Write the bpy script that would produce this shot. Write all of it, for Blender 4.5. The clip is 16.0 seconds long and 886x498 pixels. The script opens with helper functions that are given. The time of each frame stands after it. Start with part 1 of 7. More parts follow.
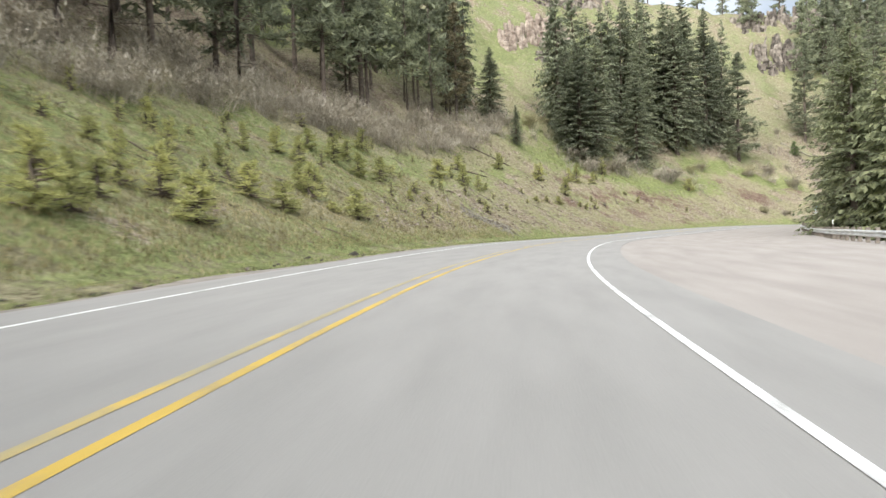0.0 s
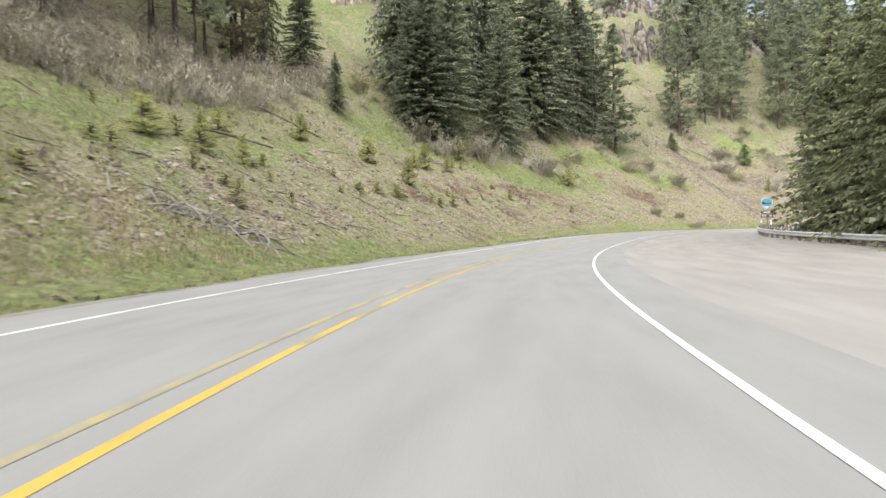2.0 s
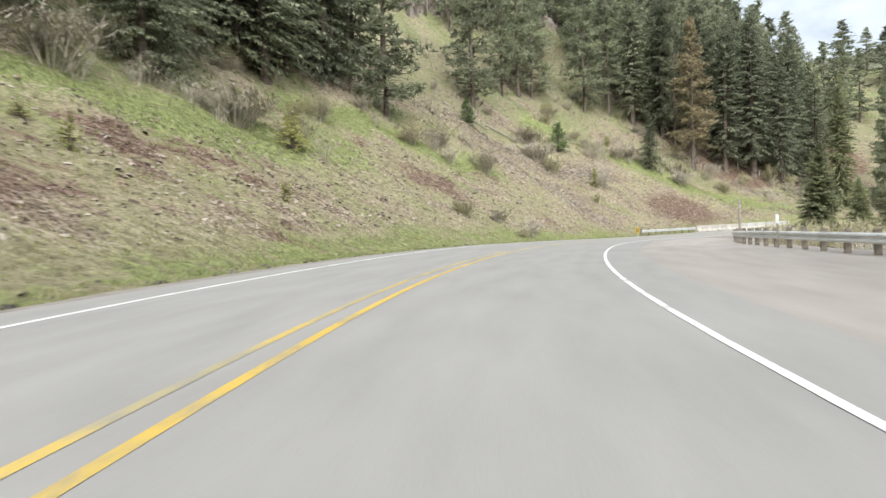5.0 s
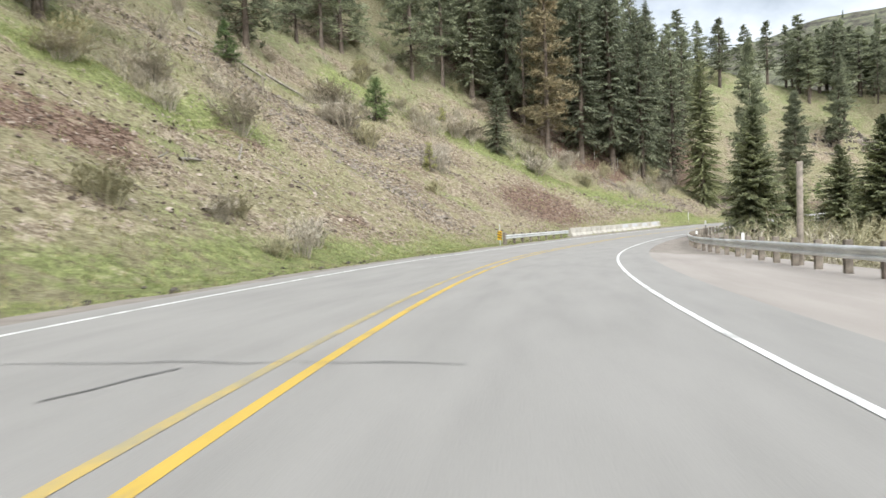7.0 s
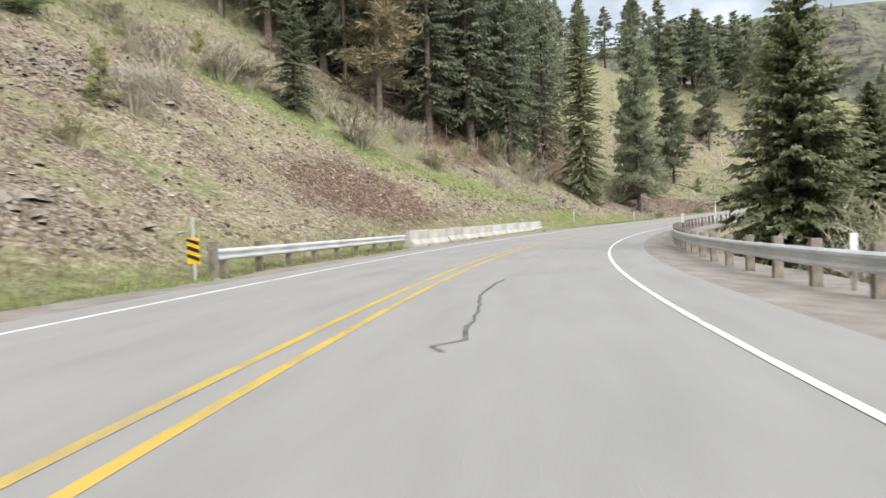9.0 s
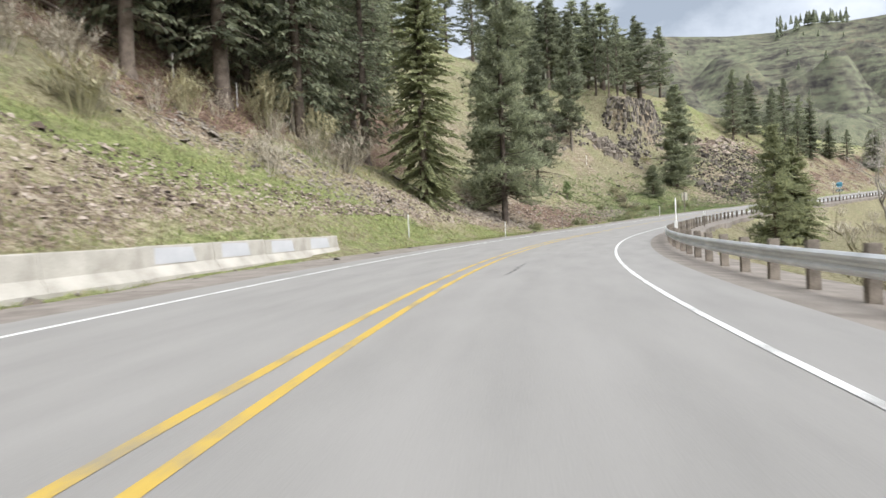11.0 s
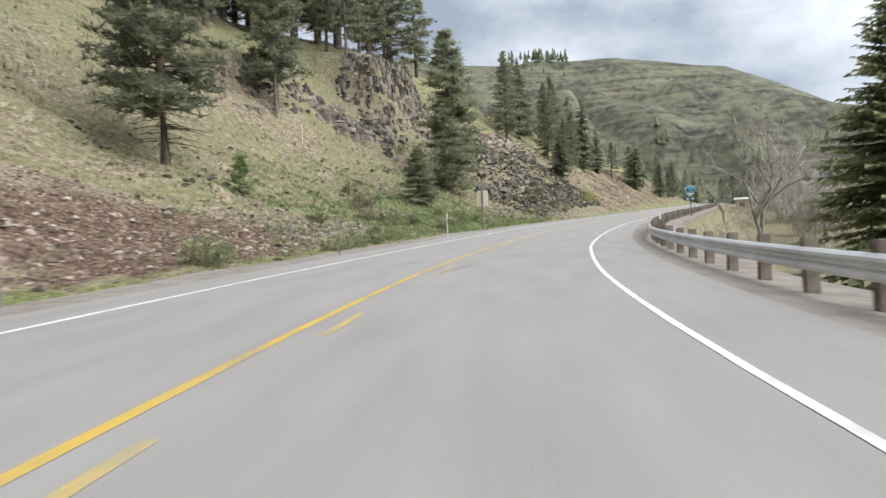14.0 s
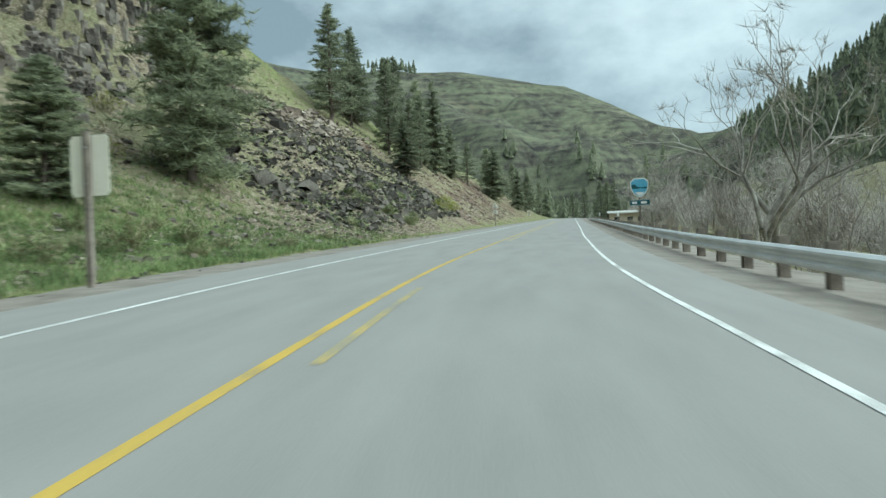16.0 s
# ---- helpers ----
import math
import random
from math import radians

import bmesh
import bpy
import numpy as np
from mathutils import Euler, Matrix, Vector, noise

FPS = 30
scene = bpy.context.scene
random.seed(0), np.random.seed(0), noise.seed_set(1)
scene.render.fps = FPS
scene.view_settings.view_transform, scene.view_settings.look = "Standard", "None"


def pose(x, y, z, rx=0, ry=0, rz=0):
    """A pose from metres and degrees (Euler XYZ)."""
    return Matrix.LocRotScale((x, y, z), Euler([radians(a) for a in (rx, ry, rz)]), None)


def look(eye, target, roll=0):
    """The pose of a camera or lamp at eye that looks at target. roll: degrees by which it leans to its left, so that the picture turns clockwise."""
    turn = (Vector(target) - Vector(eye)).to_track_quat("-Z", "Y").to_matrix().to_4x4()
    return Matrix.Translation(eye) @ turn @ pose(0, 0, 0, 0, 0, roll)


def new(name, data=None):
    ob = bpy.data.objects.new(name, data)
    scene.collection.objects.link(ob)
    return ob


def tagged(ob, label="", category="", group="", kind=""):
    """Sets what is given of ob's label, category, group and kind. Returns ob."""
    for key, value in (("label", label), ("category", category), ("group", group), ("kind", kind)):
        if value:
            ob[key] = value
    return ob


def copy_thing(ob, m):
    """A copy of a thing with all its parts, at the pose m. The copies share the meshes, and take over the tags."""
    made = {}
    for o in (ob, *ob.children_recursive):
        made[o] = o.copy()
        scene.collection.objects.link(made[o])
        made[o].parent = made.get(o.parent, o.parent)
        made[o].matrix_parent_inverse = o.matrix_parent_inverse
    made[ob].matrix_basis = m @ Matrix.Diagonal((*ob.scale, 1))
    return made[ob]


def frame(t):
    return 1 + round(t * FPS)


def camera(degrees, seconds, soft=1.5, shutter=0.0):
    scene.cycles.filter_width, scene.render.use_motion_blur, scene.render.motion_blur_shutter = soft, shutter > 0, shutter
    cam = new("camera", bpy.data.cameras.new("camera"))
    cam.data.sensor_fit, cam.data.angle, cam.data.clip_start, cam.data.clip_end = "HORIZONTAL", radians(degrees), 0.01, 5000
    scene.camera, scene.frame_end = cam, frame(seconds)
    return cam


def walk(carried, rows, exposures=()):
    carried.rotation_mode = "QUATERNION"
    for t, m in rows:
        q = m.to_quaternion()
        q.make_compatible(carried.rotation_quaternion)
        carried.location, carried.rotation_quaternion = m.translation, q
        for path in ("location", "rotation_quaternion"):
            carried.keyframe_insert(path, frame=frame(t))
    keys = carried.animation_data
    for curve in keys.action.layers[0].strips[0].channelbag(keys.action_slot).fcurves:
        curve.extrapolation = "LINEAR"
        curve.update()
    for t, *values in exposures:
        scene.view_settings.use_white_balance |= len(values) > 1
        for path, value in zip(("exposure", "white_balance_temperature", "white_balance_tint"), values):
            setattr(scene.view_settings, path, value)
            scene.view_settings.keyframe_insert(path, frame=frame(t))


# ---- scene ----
cam = camera(67.98, 16.0, soft=1.45, shutter=0.22)
PATH = [
    (0, (-0.000, 0.000, 1.000), (0.602, 19.979, 0.312), -2.09),
    (0.5, (1.260, 8.926, 0.927), (2.945, 28.843, 0.239), -2.19),
    (1, (3.001, 17.763, 0.850), (5.834, 37.550, 0.187), -2.37),
    (1.5, (5.283, 26.452, 0.798), (9.292, 46.035, 0.148), -2.38),
    (2, (8.070, 34.898, 0.755), (13.188, 54.221, 0.103), -2.24),
    (2.5, (11.230, 43.043, 0.682), (17.413, 62.052, 0.023), -2.23),
    (3, (14.871, 50.947, 0.527), (22.088, 69.588, -0.146), -1.80),
    (3.5, (18.910, 58.600, 0.373), (27.153, 76.811, -0.281), -1.70),
    (4, (23.180, 65.967, 0.272), (32.474, 83.665, -0.349), -1.94),
    (4.2, (25.002, 68.813, 0.251), (34.718, 86.283, -0.356), -2.00),
    (4.5, (27.819, 72.981, 0.235), (38.173, 90.082, -0.361), -2.11),
    (5, (32.741, 79.659, 0.250), (44.166, 96.063, -0.354), -2.34),
    (5.5, (37.988, 85.942, 0.288), (50.464, 101.561, -0.348), -2.55),
    (6, (43.608, 91.764, 0.315), (57.084, 106.526, -0.366), -2.67),
    (6.3, (47.178, 95.007, 0.313), (61.219, 109.233, -0.397), -2.66),
    (6.5, (49.642, 97.065, 0.304), (64.043, 110.924, -0.428), -2.62),
    (7, (56.049, 101.855, 0.228), (71.308, 114.761, -0.536), -2.48),
    (7.5, (62.674, 106.178, 0.099), (78.682, 118.141, -0.690), -2.61),
    (8, (69.509, 110.051, -0.054), (86.173, 121.080, -0.865), -2.49),
    (8.5, (76.553, 113.551, -0.192), (93.797, 123.650, -0.997), -2.55),
    (9, (83.712, 116.705, -0.384), (101.484, 125.843, -1.182), -2.59),
    (9.2, (86.634, 117.886, -0.437), (104.611, 126.618, -1.211), -2.75),
    (9.5, (91.151, 119.550, -0.504), (109.423, 127.648, -1.240), -2.89),
    (10, (99.029, 122.035, -0.583), (117.760, 129.014, -1.250), -2.89),
    (10.5, (107.199, 124.075, -0.626), (126.333, 129.866, -1.226), -2.70),
    (11, (115.493, 125.572, -0.640), (134.960, 130.122, -1.189), -2.45),
    (11.3, (120.458, 126.171, -0.637), (140.089, 129.956, -1.169), -2.31),
    (11.5, (123.762, 126.444, -0.631), (143.486, 129.712, -1.156), -2.22),
    (12, (132.014, 126.804, -0.604), (151.907, 128.816, -1.070), -2.34),
    (12.5, (140.379, 126.673, -0.571), (160.361, 127.395, -0.986), -2.48),
    (13, (148.826, 125.948, -0.470), (168.816, 125.445, -0.833), -2.55),
    (13.5, (157.230, 124.881, -0.357), (177.152, 123.138, -0.662), -2.44),
    (14, (165.548, 123.361, -0.235), (185.328, 120.412, -0.463), -2.47),
    (14.5, (173.750, 121.217, -0.060), (193.332, 117.150, -0.236), -2.88),
    (15, (181.854, 118.642, 0.199), (201.166, 113.441, 0.076), -2.79),
    (15.5, (189.766, 115.535, 0.546), (208.751, 109.243, 0.479), -2.48),
    (16, (197.506, 112.048, 0.918), (216.099, 104.680, 0.900), -2.28),
]
walk(cam, [(t, look(eye, target, roll)) for t, eye, target, roll in PATH], [(0, 0.98, 6240, 10), (4, 0.86, 6200, 9), (9, 0.67, 6150, 10), (13, 0.57, 6120, 12), (14.1, 0.46, 6120, 11), (14.6, 0.33, 5930, 4), (15.2, 0.22, 5720, -5), (16, 0.13, 5540, -11)])

# ---------- world, sun, exposure ----------
world = bpy.data.worlds.new("overcast_sky")
scene.world = world
world.use_nodes = True
wn, wl = world.node_tree.nodes, world.node_tree.links
wn.clear()
SUN_EL, SUN_AZ = radians(38), radians(210)


def wnode(kind, **kw):
    nd = wn.new(kind)
    for key, value in kw.items():
        nd.inputs[key].default_value = value
    return nd


sky = wn.new("ShaderNodeTexSky")
sky.sky_type, sky.sun_disc = "NISHITA", False
sky.sun_elevation, sky.sun_rotation = SUN_EL, SUN_AZ
geo = wn.new("ShaderNodeTexCoord")
flat = wn.new("ShaderNodeMapping")
flat.inputs["Scale"].default_value = (1.0, 1.0, 1.7)
wl.new(geo.outputs["Generated"], flat.inputs["Vector"])
cl1 = wnode("ShaderNodeTexNoise", Scale=2.5, Detail=7.0, Roughness=0.52, Distortion=0.1)
cl2 = wnode("ShaderNodeTexNoise", Scale=5.5, Detail=6.0, Roughness=0.6)
for nd in (cl1, cl2):
    wl.new(flat.outputs["Vector"], nd.inputs["Vector"])
both = wn.new("ShaderNodeMath")
both.operation = "MULTIPLY_ADD"
both.inputs[1].default_value = 0.35
wl.new(cl2.outputs["Fac"], both.inputs[0])
wl.new(cl1.outputs["Fac"], both.inputs[2])
ramp = wn.new("ShaderNodeValToRGB")
els = ramp.color_ramp.elements
els[0].position, els[0].color = 0.53, (0.37, 0.41, 0.455, 1)
els[1].position, els[1].color = 0.82, (0.98, 0.99, 1.0, 1)
mid = els.new(0.66)
mid.color = (0.63, 0.665, 0.70, 1)
wl.new(both.outputs[0], ramp.inputs["Fac"])
cover = wn.new("ShaderNodeMixRGB")
cover.inputs["Fac"].default_value = 0.9
tone = wn.new("ShaderNodeMixRGB")
tone.blend_type = "MULTIPLY"
tone.inputs["Fac"].default_value = 1.0
tone.inputs["Color2"].default_value = (0.1, 0.1, 0.1, 1)
wl.new(sky.outputs["Color"], tone.inputs["Color1"])
wl.new(tone.outputs["Color"], cover.inputs["Color1"])
wl.new(ramp.outputs["Color"], cover.inputs["Color2"])
bg = wnode("ShaderNodeBackground", Strength=0.86)
wl.new(cover.outputs["Color"], bg.inputs["Color"])
wout = wn.new("ShaderNodeOutputWorld")
wl.new(bg.outputs["Background"], wout.inputs["Surface"])

sun = new("sun", bpy.data.lights.new("sun", "SUN"))
sun.data.energy, sun.data.angle, sun.data.color = 4.4, radians(80), (1.0, 0.96, 0.9)
sun.matrix_world = look((0, 0, 0), (-math.sin(SUN_AZ) * math.cos(SUN_EL), -math.cos(SUN_AZ) * math.cos(SUN_EL), -math.sin(SUN_EL)))
sun.location = (100, 0, 200)


# ---------- materials ----------
def material(name, low, high, scale=3.0, fine=40.0, rough=0.9, bump=0.3, metal=0.0, third=None, coords="Object", island=0.0, per_object=0.0, fine_mix=0.45, bump_dist=0.03):
    """Two colours mixed by noise at two scales, with a little relief."""
    m = bpy.data.materials.new(name)
    m.use_nodes = True
    n, l = m.node_tree.nodes, m.node_tree.links
    b = n["Principled BSDF"]
    b.inputs["Roughness"].default_value, b.inputs["Metallic"].default_value = rough, metal
    b.inputs["Specular IOR Level"].default_value = 0.25
    tc = n.new("ShaderNodeTexCoord")
    n1, n2 = n.new("ShaderNodeTexNoise"), n.new("ShaderNodeTexNoise")
    n1.inputs["Scale"].default_value, n1.inputs["Detail"].default_value = scale, 6
    n2.inputs["Scale"].default_value, n2.inputs["Detail"].default_value = fine, 4
    for nd in (n1, n2):
        l.new(tc.outputs[coords], nd.inputs["Vector"])
    add = n.new("ShaderNodeMath")
    add.operation = "MULTIPLY_ADD"
    add.inputs[1].default_value = fine_mix
    l.new(n2.outputs["Fac"], add.inputs[0])
    l.new(n1.outputs["Fac"], add.inputs[2])
    fac = add.outputs[0]
    for amount, source in ((island, "ShaderNodeNewGeometry"), (per_object, "ShaderNodeObjectInfo")):
        if amount:
            info = n.new(source)
            more = n.new("ShaderNodeMath")
            more.operation = "MULTIPLY_ADD"
            more.inputs[1].default_value = amount
            l.new(info.outputs["Random Per Island" if "Geom" in source else "Random"], more.inputs[0])
            sub = n.new("ShaderNodeMath")
            sub.operation = "SUBTRACT"
            sub.inputs[1].default_value = amount / 2
            l.new(fac, more.inputs[2])
            l.new(more.outputs[0], sub.inputs[0])
            fac = sub.outputs[0]
    r = n.new("ShaderNodeValToRGB")
    e = r.color_ramp.elements
    e[0].position, e[0].color = 0.5, (*low, 1)
    e[1].position, e[1].color = 0.95, (*high, 1)
    if third:
        x = e.new(0.72)
        x.color = (*third, 1)
    l.new(fac, r.inputs["Fac"])
    l.new(r.outputs["Color"], b.inputs["Base Color"])
    if bump:
        bp = n.new("ShaderNodeBump")
        bp.inputs["Strength"].default_value, bp.inputs["Distance"].default_value = bump, bump_dist
        l.new(add.outputs[0], bp.inputs["Height"])
        l.new(bp.outputs["Normal"], b.inputs["Normal"])
    return m


def leafy(name, low, high, third=None, island=0.36, per_object=0.25, translucent=0.35):
    """Foliage: colour varies leaf by leaf and plant by plant, with some light passing through."""
    m = material(name, low, high, 0.6, 9.0, 0.75, 0.0, third=third, island=island, per_object=per_object)
    n, l = m.node_tree.nodes, m.node_tree.links
    b, out = n["Principled BSDF"], n["Material Output"]
    col = b.inputs["Base Color"].links[0].from_socket
    t = n.new("ShaderNodeBsdfTranslucent")
    l.new(col, t.inputs["Color"])
    mix = n.new("ShaderNodeMixShader")
    mix.inputs["Fac"].default_value = translucent
    l.new(b.outputs[0], mix.inputs[1])
    l.new(t.outputs[0], mix.inputs[2])
    l.new(mix.outputs[0], out.inputs["Surface"])
    return m


ASPHALT = material("worn_asphalt", (0.258, 0.249, 0.235), (0.312, 0.301, 0.284), 1.1, 50, 0.85, 0.15, third=(0.288, 0.278, 0.262), bump_dist=0.006, fine_mix=0.5, coords="UV")
SHOULDER = material("packed_gravel", (0.285, 0.258, 0.235), (0.365, 0.333, 0.305), 0.7, 40, 0.95, 0.25, third=(0.325, 0.296, 0.270), bump_dist=0.012, coords="UV")
VERGE_GRAVEL = material("brown_grey_gravel", (0.185, 0.163, 0.140), (0.315, 0.283, 0.250), 1.6, 25, 0.95, 0.4, third=(0.248, 0.220, 0.193), bump_dist=0.015)
WHITE_PAINT = material("white_road_paint", (0.36, 0.355, 0.34), (0.80, 0.80, 0.78), 1.6, 30, 0.7, 0.1, third=(0.72, 0.72, 0.70))
YELLOW_PAINT = material("yellow_road_paint", (0.30, 0.26, 0.18), (0.58, 0.40, 0.085), 1.1, 22, 0.7, 0.1, third=(0.52, 0.365, 0.085))
YELLOW_WORN = material("worn_yellow_road_paint", (0.27, 0.255, 0.22), (0.58, 0.40, 0.09), 0.9, 14, 0.7, 0.1, third=(0.37, 0.315, 0.18))
TAR = material("crack_tar", (0.09, 0.09, 0.09), (0.19, 0.187, 0.182), 4, 30, 0.6, 0.1)
STEEL = material("galvanised_steel", (0.55, 0.56, 0.56), (0.80, 0.81, 0.81), 1.2, 18, 0.42, 0.05, metal=0.35)
POST_WOOD = material("weathered_post_timber", (0.13, 0.112, 0.093), (0.32, 0.28, 0.235), 5, 40, 0.9, 0.4, per_object=0.3)
CONCRETE = material("barrier_concrete", (0.32, 0.30, 0.26), (0.52, 0.495, 0.44), 1.4, 30, 0.9, 0.2, per_object=0.15)
PATCH_PAINT = material("grey_blue_cover_paint", (0.42, 0.43, 0.445), (0.50, 0.505, 0.515), 2, 20, 0.8, 0.05)
BARK = material("brown_conifer_bark", (0.065, 0.052, 0.043), (0.20, 0.163, 0.133), 2.5, 14, 0.95, 0.6, per_object=0.25)
PALE_TWIG = material("pale_grey_twigs", (0.27, 0.245, 0.22), (0.54, 0.50, 0.455), 1.5, 14, 0.95, 0.0, island=0.5, per_object=0.3)
PALE_BARK = material("pale_bare_bark", (0.17, 0.155, 0.135), (0.48, 0.45, 0.40), 2.5, 14, 0.9, 0.3, per_object=0.4)
TWIG = material("grey_brown_twigs", (0.26, 0.232, 0.185), (0.54, 0.49, 0.40), 1.5, 14, 0.95, 0.0, island=0.4, per_object=0.3)
OLIVE_TWIG = material("olive_brown_twigs", (0.25, 0.232, 0.145), (0.52, 0.485, 0.31), 1.5, 14, 0.95, 0.0, island=0.4, per_object=0.3)
FIR = leafy("dark_fir_needles", (0.124, 0.140, 0.099), (0.39, 0.415, 0.275), (0.232, 0.254, 0.168), translucent=0.5)
PINE = leafy("grey_green_pine_needles", (0.138, 0.150, 0.102), (0.42, 0.45, 0.295), (0.245, 0.266, 0.176), translucent=0.52)
PINE_BROWN = leafy("browned_pine_needles", (0.102, 0.091, 0.059), (0.388, 0.319, 0.194), (0.216, 0.194, 0.114))
SPRUCE = leafy("fresh_green_needles", (0.165, 0.182, 0.112), (0.43, 0.45, 0.255), (0.288, 0.310, 0.178), translucent=0.52)
YOUNG_GREEN = leafy("bright_green_needles", (0.11, 0.16, 0.07), (0.33, 0.42, 0.19), (0.21, 0.28, 0.12), translucent=0.5)
SAPLING = leafy("yellow_green_pine_needles", (0.29, 0.30, 0.125), (0.72, 0.70, 0.32), (0.48, 0.485, 0.21), translucent=0.5)
GRASS_DRY = leafy("dry_straw_grass", (0.192, 0.168, 0.090), (0.504, 0.444, 0.252), (0.324, 0.294, 0.150), island=0.6, per_object=0)
GRASS_GREEN = leafy("fresh_green_grass", (0.17, 0.21, 0.08), (0.46, 0.50, 0.22), (0.30, 0.345, 0.14), island=0.6, per_object=0, translucent=0.45)
SCRUB = leafy("olive_brown_scrub", (0.11, 0.10, 0.06), (0.34, 0.31, 0.19), (0.20, 0.185, 0.11), island=0.6, per_object=0)
FORB = leafy("soft_green_leaves", (0.12, 0.165, 0.07), (0.36, 0.44, 0.20), (0.22, 0.285, 0.125), translucent=0.45)
YELLOW_FORB = leafy("yellow_green_leaves", (0.184, 0.207, 0.034), (0.483, 0.483, 0.069), (0.322, 0.345, 0.057))
ROCK = material("brown_basalt", (0.095, 0.074, 0.060), (0.43, 0.37, 0.31), 0.8, 9, 0.95, 0.5, third=(0.235, 0.185, 0.148), island=0.7)
GREY_ROCK = material("grey_brown_basalt", (0.062, 0.054, 0.047), (0.29, 0.255, 0.215), 0.9, 9, 0.95, 0.6, third=(0.145, 0.124, 0.103), island=0.45, per_object=0.35)
DARK_ROCK = material("dark_brown_basalt", (0.040, 0.035, 0.030), (0.228, 0.203, 0.173), 0.9, 9, 0.95, 0.8, third=(0.112, 0.099, 0.084), island=0.5, per_object=0.5)
DEADWOOD = material("bleached_deadwood", (0.17, 0.15, 0.125), (0.42, 0.39, 0.34), 3, 25, 0.9, 0.4)
WHITE_PLASTIC = material("white_post_plastic", (0.62, 0.62, 0.6), (0.85, 0.85, 0.83), 3, 20, 0.5, 0.05)
SIGN_BACK = material("aluminium_sign_back", (0.84, 0.79, 0.66), (0.94, 0.91, 0.81), 1.5, 15, 0.55, 0.05)
SIGN_YELLOW = material("yellow_reflective_sheet", (0.75, 0.42, 0.02), (0.9, 0.55, 0.04), 2, 20, 0.5, 0.0)
SIGN_BLACK = material("black_sign_sheet", (0.015, 0.015, 0.015), (0.03, 0.03, 0.03), 2, 20, 0.5, 0.0)
SIGN_WHITE = material("white_sign_sheet", (0.74, 0.75, 0.74), (0.86, 0.86, 0.85), 2, 20, 0.5, 0.0)
SIGN_BLUE = material("sky_blue_sign_sheet", (0.10, 0.33, 0.52), (0.20, 0.48, 0.66), 2, 20, 0.5, 0.0)
SIGN_GREEN = material("dark_teal_sign_sheet", (0.015, 0.07, 0.09), (0.03, 0.11, 0.13), 2, 20, 0.5, 0.0)
SIGN_BROWN = material("brown_sign_sheet", (0.11, 0.055, 0.03), (0.16, 0.08, 0.045), 2, 20, 0.5, 0.0)
WATER = material("river_water", (0.10, 0.125, 0.125), (0.16, 0.185, 0.18), 0.2, 3, 0.08, 0.15)
BUILDING = material("tan_board_siding", (0.42, 0.36, 0.27), (0.56, 0.49, 0.38), 1, 12, 0.8, 0.1)
ROOF = material("weathered_metal_roof", (0.40, 0.39, 0.36), (0.55, 0.54, 0.50), 0.6, 8, 0.6, 0.05)
DARK_GLASS = material("dark_window_glass", (0.02, 0.025, 0.03), (0.04, 0.045, 0.05), 1, 5, 0.1, 0.0)


